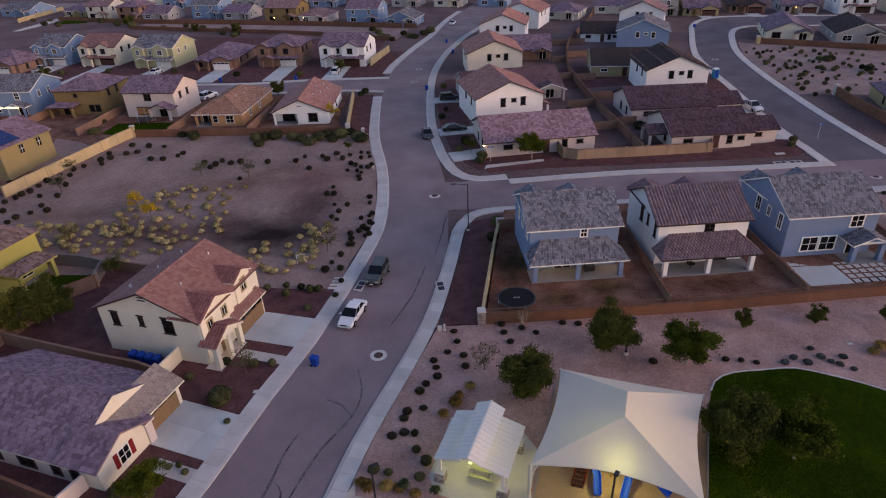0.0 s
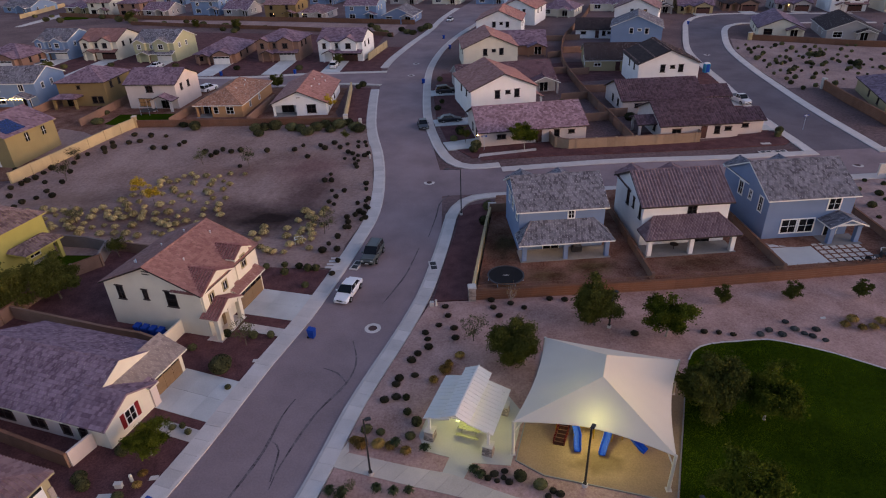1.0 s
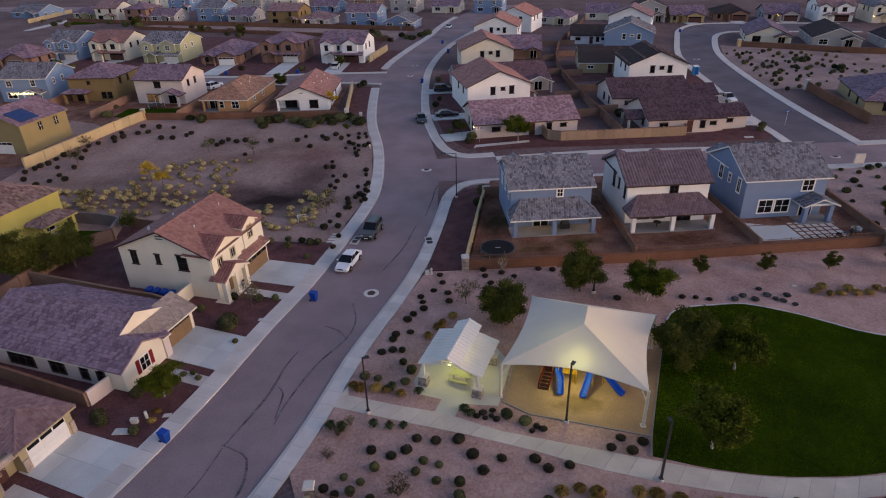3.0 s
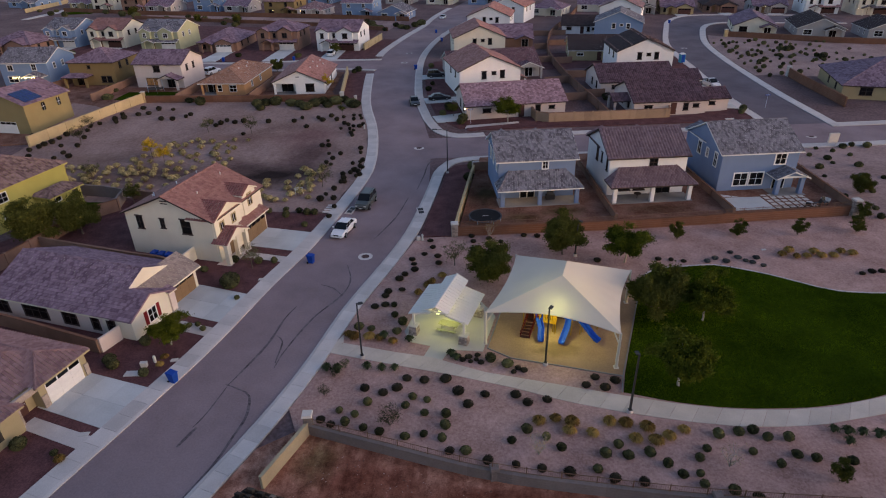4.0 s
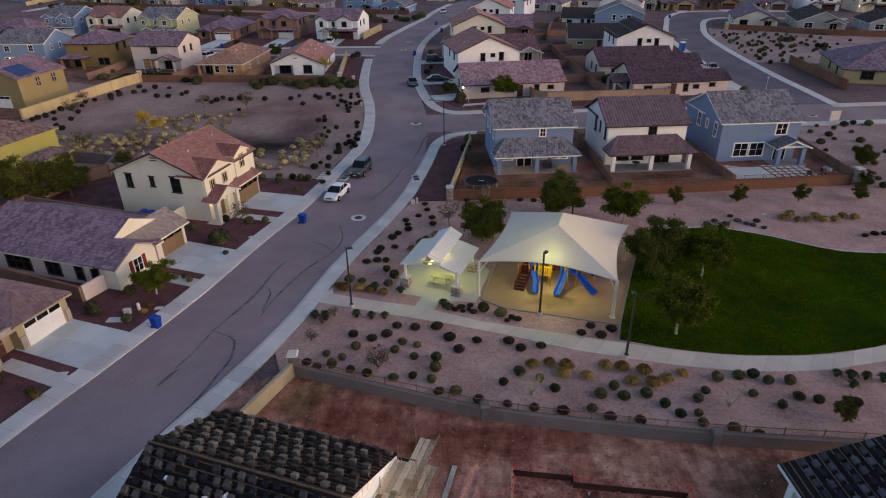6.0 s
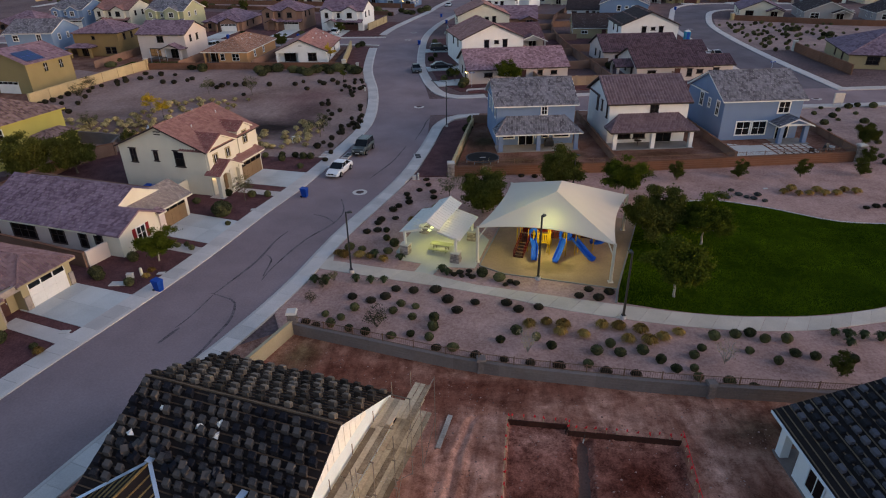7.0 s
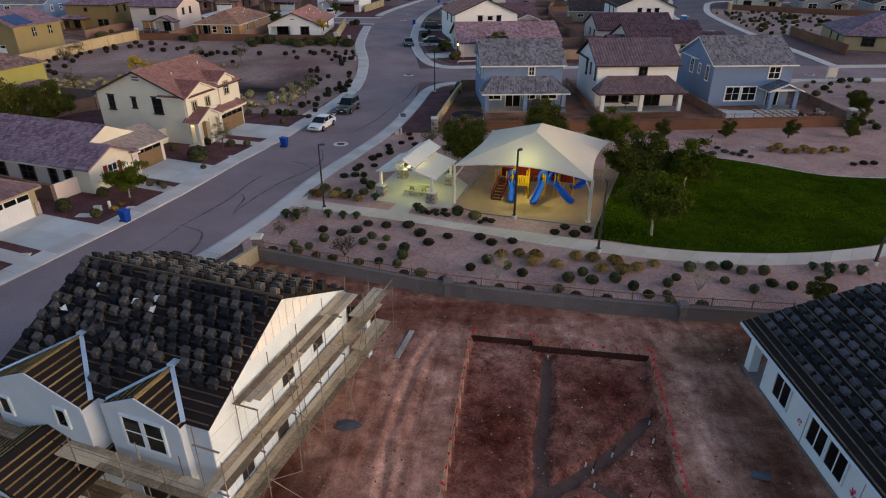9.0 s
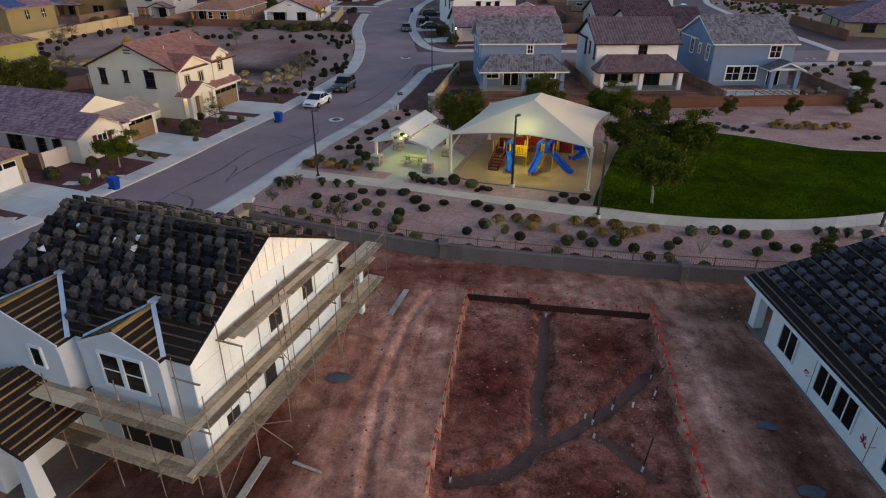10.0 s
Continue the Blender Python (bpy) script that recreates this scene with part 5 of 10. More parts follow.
BACK = [(-154.1, 266.2, 11.0, 2, "hip", W_BROWN, T_PURPLE, M_TRIMDARK), (-142.5, 264.4, 12.6, 1, "gx", W_GREY, T_PURPLE, M_WHITE), (-121.2, 265.7, 12.9, 2, "gx", W_LBLUE, T_GREY, M_WHITE),
        (-105.6, 260.1, 11.4, 1, "gx", W_GREY, T_PURPLE, M_WHITE), (-84.0, 248.3, 13.6, 2, "gx", W_OLIVE, T_PINK, M_TRIMDARK), (-69.4, 244.5, 11.4, 1, "hip", W_PINKWH, T_PINK, M_WHITE),
        (-49.8, 239.3, 12.6, 2, "gx", W_LBLUE, T_PURPLE, M_WHITE), (-34.4, 231.1, 11.8, 1, "gy", W_BLUE, T_GREY, M_WHITE), (-171, 272, 11.5, 2, "gx", W_CREAM, T_PINK, M_TRIMDARK), (-188, 282, 11.5, 1, "hip", W_TAN, T_PURPLE, M_WHITE)]
for k, (x, y, w, s, kd, wl_, tl_, tr_) in enumerate(BACK):
    far_house("back_row_house", ("two-storey" if s == 2 else "one-storey") + " house in the far row, its back to the desert strip", (x, y), (x + w * 0.98, y - w * 0.19), 11.5, s, kd, wl_, tl_, tr_, group=BACKROW, seed=20 + k)
for k in range(11):
    x = -190 + 19 * k
    y = 312 - 0.20 * (x + 190)
    far_house("distant_house", "house with a tiled roof, far off in the dusk", (x, y), (x + 12, y - 2.4), 12, 2 if k % 3 else 1, ("gx", "hip", "gy")[k % 3], (W_GREY, W_CREAM, W_LBLUE, W_BROWN)[k % 4], (T_PURPLE, T_GREY, T_PINK)[k % 3], seed=40 + k)

far_house("corner_house", "one-storey pale corner house with mottled pink roof", (1.3, 97.5), (20.2, 101.0), 12.5, 1, "gx", W_PINKWH, T_CORNER, M_TRIMDARK, "side", NORTHROW, seed=50)
J2 = far_house("gable_white_house", "two-storey white house with red tile gable roof", (-0.4, 112.9), (12.5, 116.2), 15, 2, "gy", W_WHITE, T_ROSE, M_TRIMDARK, "side", NORTHROW, seed=51)
far_house("long_low_house", "one-storey house with long dark maroon roof", (-2.8, 128.5), (18.2, 132.6), 13, 1, "gx", W_GREY, T_MAROON, M_WHITE, group=NORTHROW, seed=52)
far_house("peach_house", "two-storey pale house with reddish gable roof", (-2.7, 153.4), (11.0, 154.8), 15, 2, "gy", W_CREAM, T_ROSE, M_TRIMDARK, "side", NORTHROW, seed=53)
far_house("low_purple_house", "one-storey house with purple-grey roof", (4.0, 170.5), (19.6, 170.2), 13, 1, "gx", W_BROWN, T_PURPLE, M_TRIMDARK, group=NORTHROW, seed=54)
far_house("gable_house", "two-storey white house with reddish gable roof", (0.4, 195.4), (14.2, 193.4), 15, 2, "gy", W_WHITE, T_ROSE, M_TRIMDARK, "side", NORTHROW, seed=55)
far_house("gable_house", "two-storey white house with reddish gable roof", (8.0, 222.0), (20.5, 217.5), 15, 2, "gy", W_WHITE, T_ROSE, M_TRIMDARK, "side", NORTHROW, seed=56)
far_house("roof_edge_house", "house with purple roof at the street's bend", (24, 238), (36, 233), 12, 1, "hip", W_CREAM, T_PURPLE, M_WHITE, group=NORTHROW, seed=57)
K1 = far_house("maroon_roof_house", "one-storey pale house with broad maroon tile roof", (32.8, 99.2), (46.6, 100.7), 12, 1, "gx", W_PINKWH, T_MAROON, M_TRIMDARK, "side", EASTROW, barrel=True, seed=58)
K2 = far_house("maroon_tile_house", "one-storey house with long maroon barrel tile roof", (29.2, 114.0), (45.0, 115.4), 12, 1, "gx", W_PINKWH, T_MAROON, M_TRIMDARK, "side", EASTROW, barrel=True, seed=59)
K1.block(12.6, 1.2, 18.8, 7.2, 2.6, "gx", 0.42, 0.4, name="garage_wing")
K1.win("s", 15.6, 1.2, 1.3, 1.1, 0.5, "heads", bars=0)
K1.block(-3.2, 2.2, 0.4, 6.4, 2.45, "gx", 0.42, 0.35, name="porch", open_below=True)
K1.post(-2.9, 2.4, 2.45, 0.4).post(-2.9, 6.2, 2.45, 0.4)
K2.block(14.6, 1.0, 21.6, 7.4, 2.6, "gx", 0.42, 0.4, name="garage_wing")
J2.block(13.3, 2.0, 15.4, 6.6, 2.6, "shede", 0.42, 0.3, name="side_porch", open_below=True)
J2.post(15.2, 2.2, 2.55, 0.35).post(15.2, 6.4, 2.55, 0.35)
K3 = far_house("unfinished_white_house", "two-storey white house, its roof still under tile stacks", (36.1, 132.4), (49.2, 132.8), 14, 2, "gy", W_WHITE, T_DARK, M_TRIMDARK, "side", EASTROW, seed=60)
far_house("dark_roof_house", "one-storey tan house with dark brown roof", (27.6, 149.9), (41.6, 149.0), 13, 1, "gx", W_TAN, T_DARK, M_WHITE, "side", EASTROW, seed=61)
far_house("blue_gable_house", "two-storey grey-blue house with grey gable roof", (39.0, 179.4), (52.6, 176.2), 13, 2, "gy", W_LBLUE, T_GREY, M_WHITE, "side", EASTROW, seed=62)
far_house("stacked_tile_house", "one-storey white house with dark unfinished roof", (31.0, 192.8), (42.6, 190.8), 11, 1, "gx", W_WHITE, T_DARK, M_TRIMDARK, "side", EASTROW, seed=63)
LITHOUSE = far_house("lit_white_house", "two-storey white house with one lit window", (46.8, 214.6), (60.2, 210.3), 13, 2, "gy", W_WHITE, T_PINK, M_TRIMDARK, "side", EASTROW, seed=64)
far_house("cream_gable_house", "one-storey cream gabled house behind a desert strip", (83.7, 187.6), (95.4, 184.4), 20, 1, "gy", W_CREAM, T_PURPLE, M_TRIMDARK, group=EASTROW, seed=65)
far_house("grey_gable_house", "one-storey grey house with dark roof", (99.8, 180.6), (112.2, 177.4), 20, 1, "gy", W_GREY, T_DARK, M_WHITE, group=EASTROW, seed=66)
far_house("east_low_house", "one-storey brown house with purple roof behind a brown wall", (76.4, 110.0), (95, 105.4), 19, 1, "hip", W_TAN, T_PURPLE, M_TRIMDARK, group=EASTROW, seed=67)
for k, (x, y) in enumerate([(73.8, 235), (91.0, 238), (107.9, 234), (124.5, 230), (141, 226)]):
    far_house("garage_front_house", "one-storey house with dark garage and lit porch lamps", (x, y), (x + 12, y - 1.5), 12, 1 if k < 3 else 2, ("gx", "hip", "gx", "gx", "hip")[k], (W_TAN, W_BROWN, W_GREY, W_WHITE, W_CREAM)[k], (T_PURPLE, T_DARK, T_PURPLE, T_PINK, T_GREY)[k], M_TRIMDARK, "street", EASTROW, door_m=M_GARAGE_D, seed=70 + k)
for k, (x, y) in enumerate([(118, 176), (134, 172), (112, 100), (60, 238), (44, 246)]):
    far_house("edge_house", "house with tiled roof at the edge of view", (x, y), (x + 12, y - 2), 13, 1 + k % 2, ("gy", "gx", "hip")[k % 3], (W_GREY, W_CREAM, W_TAN)[k % 3], (T_DARK, T_PURPLE, T_PINK)[k % 3], seed=80 + k)

# ---- driveways, walls and fences ----


def slab_patch(name, poly, z, material, label, cols=2):
    """A driveway cast in bays, with open joints."""
    p = tagged(new(name), label, "driveway", kind="structure")
    a, b, c, d = [Vector(q) for q in poly]
    rows = max(1, round((d - a).length / 2.6))
    for r in range(rows):
        for k in range(cols):
            q = []
            for s, t in ((r, k), (r, k + 1), (r + 1, k + 1), (r + 1, k)):
                u, v = s / rows, t / cols
                m = a.lerp(d, u).lerp(b.lerp(c, u), v)
                q.append(m)
            mid = sum(q, Vector((0, 0))) / 4
            q = [m.lerp(mid, 0.006) for m in q]
            part("bay", Geo().hexa([(m.x, m.y, gz(m.y) - 0.05) for m in q], [(m.x, m.y, gz(m.y) + z) for m in q]), material, p)
    return p


slab_patch("driveway_cream", [(-25.0, 48.5), (-24.2, 53.4), (-16.4, 51.7), (-17.7, 46.9)], 0.115, M_DRIVE, "pale concrete driveway of the cream house")
slab_patch("driveway_slate", [(-28.6, 34.4), (-27.1, 39.4), (-20.6, 37.4), (-22.1, 32.4)], 0.115, M_DRIVE, "pale concrete driveway of the slate-roofed house")
slab_patch("driveway_tan", [(-32.9, 20.4), (-31.5, 24.9), (-24.6, 22.9), (-26.2, 18.2)], 0.115, M_DRIVE, "pale concrete driveway of the tan house")
slab_patch("path_cream", [(-24.3, 45.6), (-24.0, 46.8), (-18.1, 45.4), (-18.6, 44.2)], 0.11, M_CONC, "narrow concrete path to the arched porch", 1)
slab_patch("path_slate", [(-26.6, 31.4), (-26.2, 32.7), (-22.4, 31.5), (-22.8, 30.2)], 0.11, M_CONC, "narrow concrete path beside the driveway", 1)
slab_patch("path_tan", [(-32.8, 18.1), (-32.4, 19.3), (-26.6, 17.4), (-27.0, 16.1)], 0.11, M_CONC, "narrow concrete path beside the driveway", 1)
for k, (x, y, w) in enumerate([(-40.0, 163.0, 5.0), (-55.5, 165.5, 5.0), (-73.5, 164.0, 5.0), (-93, 168.5, 5.0), (-112, 172.6, 5.0), (-128, 174.8, 5.0)]):
    ye = 153.5 if x > -80 else 152.5 + (-x - 64) * 0.06
    slab_patch("driveway_far", [(x + w, y + 6), (x, y + 6), (x - 0.3, ye), (x + w - 0.3, ye)], 0.11, M_DRIVE, "concrete driveway across the side street")
slab_patch("driveway_corner", [(-5.4, 99.6), (-4.2, 96.0), (1.0, 97.2), (1.0, 101.6)], 0.115, M_DRIVE, "concrete driveway of the corner house")
slab_patch("apron_corner", [(1.0, 92.9), (1.3, 94.2), (11.0, 96.4), (11.0, 95.4)], 0.1, M_CONC, "concrete strip along the corner house", 1)
slab_patch("driveway_second", [(-8.0, 112.0), (-7.2, 108.2), (-0.8, 109.4), (-0.8, 113.4)], 0.115, M_DRIVE, "concrete driveway of the white gabled house")
slab_patch("driveway_third", [(-10.2, 134.0), (-9.7, 129.6), (-3.4, 130.4), (-3.4, 134.6)], 0.115, M_DRIVE, "concrete driveway of the long low house")
slab_patch("driveway_maroon", [(51.6, 103.5), (52.4, 108.5), (55.4, 108.5), (55.6, 103.0)], 0.115, M_DRIVE, "concrete driveway beside the maroon-roofed house")
slab_patch("driveway_tile", [(51.2, 118.4), (51.6, 123.4), (55.2, 123.4), (55.2, 118.2)], 0.115, M_DRIVE, "concrete driveway with a parked pickup")
for k, x in enumerate((78.5, 95.5, 112.5)):
    slab_patch("driveway_end", [(x + 4.6, 234.5), (x, 235.2), (x, 228.5), (x + 4.6, 228.0)], 0.12, M_DRIVE, "concrete driveway at the street's end")


def wall(name, pts, h, t, material, label, cap=None, course=0.0, base=0.0, smooth_line=True, piers=0.0, lift=None, category="wall"):
    """A garden wall along a line: courses with recessed joints, a cap, and piers."""
    p = tagged(new(name), label, category, kind="structure")
    line = spline(pts, 2.0) if smooth_line else [Vector(q) for q in pts]
    n = max(2, int(sum((b - a).length for a, b in zip(line, line[1:])) / 3.0) + 1)
    line = resample(line, n)
    L, R = offset(line, t / 2), offset(line, -t / 2)
    L2, R2 = offset(line, t / 2 - 0.02), offset(line, -t / 2 + 0.02)
    gzz = (lambda y: lift) if lift is not None else gz
    rows = max(1, round(h / course)) if course else 1
    for r in range(rows):
        g = Geo()
        z0, z1 = base + h * r / rows, base + h * (r + 1) / rows - (0.0 if not course else 0.045 if material is M_BLOCKWALL else 0.012)
        for i in range(n - 1):
            q = [R[i], R[i + 1], L[i + 1], L[i]]
            g.hexa([(v.x, v.y, gzz(v.y) + z0) for v in q], [(v.x, v.y, gzz(v.y) + z1) for v in q])
        part("course" if course else "body", g, material, p)
    if course:
        g = Geo()
        for i in range(n - 1):
            q = [R2[i], R2[i + 1], L2[i + 1], L2[i]]
            g.hexa([(v.x, v.y, gzz(v.y) + base) for v in q], [(v.x, v.y, gzz(v.y) + base + h - 0.03) for v in q])
        part("mortar", g, M_BROWNWALL, p)
    if cap:
        A2, B2 = offset(line, -t / 2 - 0.03), offset(line, t / 2 + 0.03)
        g = Geo()
        for i in range(n - 1):
            q = [A2[i], A2[i + 1], B2[i + 1], B2[i]]
            g.hexa([(v.x, v.y, gzz(v.y) + base + h) for v in q], [(v.x, v.y, gzz(v.y) + base + h + 0.07) for v in q])
        part("cap", g, cap, p)
    if piers:
        k = max(1, round(sum((b - a).length for a, b in zip(line, line[1:])) / piers))
        for q in resample(line, k + 1):
            s = t / 2 + 0.06
            part("pier", Geo().box(q.x - s, q.y - s, gzz(q.y) + base, q.x + s, q.y + s, gzz(q.y) + base + h + 0.12), material, p)
    return p


def pillar(x, y, h, s, label, base=0.0, body=None, top=None):
    """A stone pillar with a cap stone."""
    r = root("pillar", pose(x, y, gz(y) + base, 0, 0, 6), label, "pillar", "wall pillars")
    part("shaft", Geo().box(-s / 2, -s / 2, -0.1, s / 2, s / 2, h), body or M_STONE, r)
    g = Geo()
    k = 0
    rnd = random.Random(int(x * 10))
    while k * 0.16 < h - 0.1:
        for sx_, sy_ in ((1, 0), (-1, 0), (0, 1), (0, -1)):
            for j in range(2):
                o = -s / 2 + s * (j + (0.2 if k % 2 else 0)) / 2
                w = s * 0.42
                d = 0.02 + 0.03 * rnd.random()
                if sx_:
                    g.box(sx_ * s / 2, o, k * 0.16, sx_ * (s / 2 + d), min(o + w, s / 2), k * 0.16 + 0.14)
                else:
                    g.box(o, sy_ * s / 2, k * 0.16, min(o + w, s / 2), sy_ * (s / 2 + d), k * 0.16 + 0.14)
        k += 1
    part("facing_stone", g, body or M_STONE, r, kind="stuff")
    c = s / 2 + 0.1
    part("cap", Geo().hexa([(-c, -c, h), (c, -c, h), (c, c, h), (-c, c, h)], [(-c + 0.06, -c + 0.06, h + 0.16), (c - 0.06, -c + 0.06, h + 0.16), (c - 0.06, c - 0.06, h + 0.16), (-c + 0.06, c - 0.06, h + 0.16)]), top or M_CAP, r)
    return r


def view_fence(pts, z, h, label, lift=None):
    """A low metal fence: posts, rails and thin pickets."""
    r = tagged(new("view_fence"), label, "fence")
    line = spline(pts, 2.0)
    total = sum((b - a).length for a, b in zip(line, line[1:]))
    n = max(2, round(total / 2.4) + 1)
    ps = resample(line, n)
    fz = (lambda y: lift) if lift is not None else gz
    r.location = (ps[0].x, ps[0].y, fz(ps[0].y) + z)
    bpy.context.view_layer.update()
    o = Vector(r.location)
    loc = lambda p, up: Vector((p.x, p.y, fz(p.y) + z + up)) - o
    for p in ps:
        part("post", Geo().beam(loc(p, 0), loc(p, h + 0.06), 0.07), M_RAIL, r)
    for up in (0.08, h - 0.05):
        for a, b in zip(ps, ps[1:]):
            part("rail", Geo().beam(loc(a, up), loc(b, up), 0.036), M_RAIL, r)
    g = Geo()
    for a, b in zip(ps, ps[1:]):
        for k in range(1, 16):
            q = a.lerp(b, k / 16)
            g.beam(loc(q, 0.08), loc(q, h), 0.015)
    part("picket", g, M_RAIL, r, kind="stuff")
    return r


wall("wall_house_row", [(0.6, 51.2), (10, 52.2), (21.3, 53.2), (36, 55.3), (51.0, 57.6)], 1.35, 0.35, M_BLOCKWALL, "reddish-tan block retaining wall below the back yards", M_BLOCKWALL, 0.26, -0.1, False, 0)
view_fence([(0.8, 51.3), (10, 52.3), (21.3, 53.3), (36, 55.4), (50.9, 57.6)], 1.3, 0.6, "thin brown metal fence on the yard wall", lift=0.0)
wall("wall_row_west", [(0.4, 51.5), (2.0, 66.8), (2.6, 71.5)], 1.5, 0.25, M_TANWALL, "tan stucco block wall of the corner yard", M_TANWALL, 0, 0.1, True, 3.0, lift=0.0)
for k, (a, b) in enumerate([((20.4, 53.9), (18.6, 75.0)), ((35.4, 55.7), (33.2, 77.0)), ((50.9, 57.6), (50.0, 79.0))]):
    wall("wall_yard", [a, b], 1.25, 0.22, M_BROWNWALL, "brown block wall between two back yards", M_BLOCKWALL, 0, 0.55, False, 3.2, lift=0.0)
wall("wall_row_street", [(2.6, 71.5), (5.6, 72.0)], 1.6, 0.2, M_BROWNWALL, "brown side gate wall of the blue house", None, 0, 0.5, False, 0, lift=0.0)
pillar(0.3, 51.2, 1.75, 0.75, "stacked stone pillar at the yard wall's corner")
pillar(51.2, 57.3, 2.2, 0.8, "stacked stone pillar at the yard wall's end")
wall("wall_site", [(-9.8, 18.2), (-3.0, 16.2), (3.8, 14.3), (11.5, 13.2), (18.7, 12.5), (32, 11.9), (46, 11.6)], 1.0, 0.3, M_GREYWALL, "grey block wall between park and building site", M_GREYWALL, 0.2, -0.1, True, 0)
view_fence([(-9.6, 18.2), (-3.0, 16.3), (3.8, 14.4), (11.5, 13.3), (18.7, 12.6), (32, 12.0)], 0.95, 0.62, "rusty brown metal picket fence on the block wall")
pillar(-9.9, 18.4, 1.75, 0.62, "pale pillar with a pyramid cap at the wall's end", body=M_GREYWALL)
pillar(4.1, 14.35, 1.05, 0.46, "low grey block pillar in the wall", body=M_GREYWALL, top=M_GREYWALL)
pillar(18.6, 12.5, 1.05, 0.46, "low grey block pillar in the wall", body=M_GREYWALL, top=M_GREYWALL)
wall("wall_site_side", [(-9.9, 18.2), (-11.9, 13.0)], 1.25, 0.22, M_DULLTAN, "tan stucco wall beside the building site", M_DULLTAN, 0, -0.1, False, 0)

wall("wall_lot_west", [(-76.2, 84.6), (-71.8, 98.0), (-68.0, 110.9)], 1.9, 0.25, M_TANWALL, "tan stucco wall along the empty lot", M_TANWALL, 0, 0, False, 4.0)
wall("wall_lot_north", [(-68.0, 110.9), (-46, 110.7), (-25.2, 110.5)], 1.35, 0.3, M_BLOCKWALL, "reddish-tan block wall behind the empty lot", M_BLOCKWALL, 0.27, 0, False, 0)
wall("wall_lot_east", [(-25.2, 110.5), (-26.2, 118), (-28.6, 136)], 1.8, 0.25, M_TANWALL, "tan stucco wall beside the maroon verge", M_TANWALL, 0, 0, True, 4.5)
pillar(-25.0, 110.4, 1.9, 0.8, "pale stone pillar at the yard wall's corner", body=M_CAP)
pillar(-68.0, 110.9, 2.2, 0.7, "tan pillar at the wall's corner", body=M_TANWALL)
pillar(-21.8, 108.5, 1.6, 0.5, "low pale marker pillar beside the walk", body=M_CAP)
wall("wall_far_house", [(-200.9, 268.3), (-202.5, 288), (-204.1, 306.7)], 1.7, 0.25, M_TANWALL, "tan wall beside a far pale blue house", None, 0, 0, False, 0)
wall("wall_side_street", [(-29.6, 167.8), (-28.4, 176), (-26.9, 186)], 1.8, 0.25, M_TANWALL, "tan stucco wall beside the bright white house", M_TANWALL, 0, 0, True, 4.0)
wall("wall_side_back", [(-27, 203), (-58.7, 218), (-96.8, 230), (-137.1, 243)], 1.2, 0.3, M_BLOCKWALL, "reddish block wall below the back row", M_BLOCKWALL, 0.3, 0, True, 0)
wall("wall_back_row", [(-22, 226), (-58.7, 237), (-96.8, 247), (-137.1, 256), (-185, 272)], 1.5, 0.3, M_BLOCKWALL, "reddish block wall of the far back yards", M_BLOCKWALL, 0.3, 0, True, 0)
for k, (x, y, yy) in enumerate([(-45.0, 111.2, 128), (-61.0, 111.2, 130), (-80.0, 111.5, 136), (-96, 113, 138)]):
    wall("wall_between", [(x, y), (x + (1.0 if k else 0.5), yy)], 1.7, 0.2, M_BROWNWALL, "brown block wall between back yards", None, 0, 0, False, 0)
wall("wall_corner_house", [(13.6, 100.2), (14.5, 95.9), (27.5, 97.0), (39.8, 98.3), (39.6, 101.0)], 1.75, 0.25, M_TANBROWN, "tan-brown stucco wall beside the cross street", M_BROWNWALL, 0, 0, False, 3.6)
wall("wall_curved", [(27.7, 98.0), (25.9, 111.6), (24.2, 126.7), (23.0, 145.6), (23.1, 160.1), (24.5, 173.5), (28.1, 193.0), (38.6, 227.2), (47, 260)], 1.7, 0.22, M_BROWNWALL, "long curving brown block wall between back yards", M_BLOCKWALL, 0, 0, True, 5.0)
for k, (a, b) in enumerate([((13.5, 108.5), (25.8, 110.5)), ((18.5, 124), (24.2, 125.5)), ((14, 147), (23.2, 148.5)), ((19.8, 166), (23.6, 167)), ((15, 190), (27.2, 189)), ((25.6, 112.5), (30, 113)), ((24, 130.5), (36, 131)), ((23.2, 146.5), (28, 147)), ((24.6, 172), (39, 173)), ((27.8, 190), (32, 190))]):
    wall("wall_between", [a, b], 1.6, 0.2, M_BROWNWALL, "brown block wall between back yards", None, 0, 0, False, 0)
wall("wall_east", [(74.9, 129.5), (74.3, 119), (74.2, 104)], 1.8, 0.3, M_BLOCKWALL, "reddish-brown block wall beside the eastern street", M_BLOCKWALL, 0.3, 0, True, 0)
pillar(74.9, 129.8, 2.1, 0.7, "pale pillar at the brown wall's end", body=M_CAP)
wall("wall_east_row", [(80.0, 183.5), (92, 178), (107.1, 170.5), (140, 162)], 1.5, 0.3, M_BLOCKWALL, "brown block wall behind the desert strip", M_BROWNWALL, 0.3, 0, True, 0)
pillar(80.0, 183.5, 2.0, 0.9, "tan pillar at the wall's corner", body=M_TANWALL)
wall("wall_cream_back", [(-46.2, 58.6), (-48.6, 55.9), (-50.2, 48), (-52, 40)], 1.7, 0.22, M_BROWNWALL, "tan-brown wall behind the cream house", M_BLOCKWALL, 0, 0, True, 3.5)
wall("wall_yellow", [(-57.7, 64.3), (-47.4, 62.8), (-46.4, 58.6)], 1.7, 0.22, M_GREYWALL, "grey block wall round the yellow house's yard", M_GREYWALL, 0, 0, False, 0)
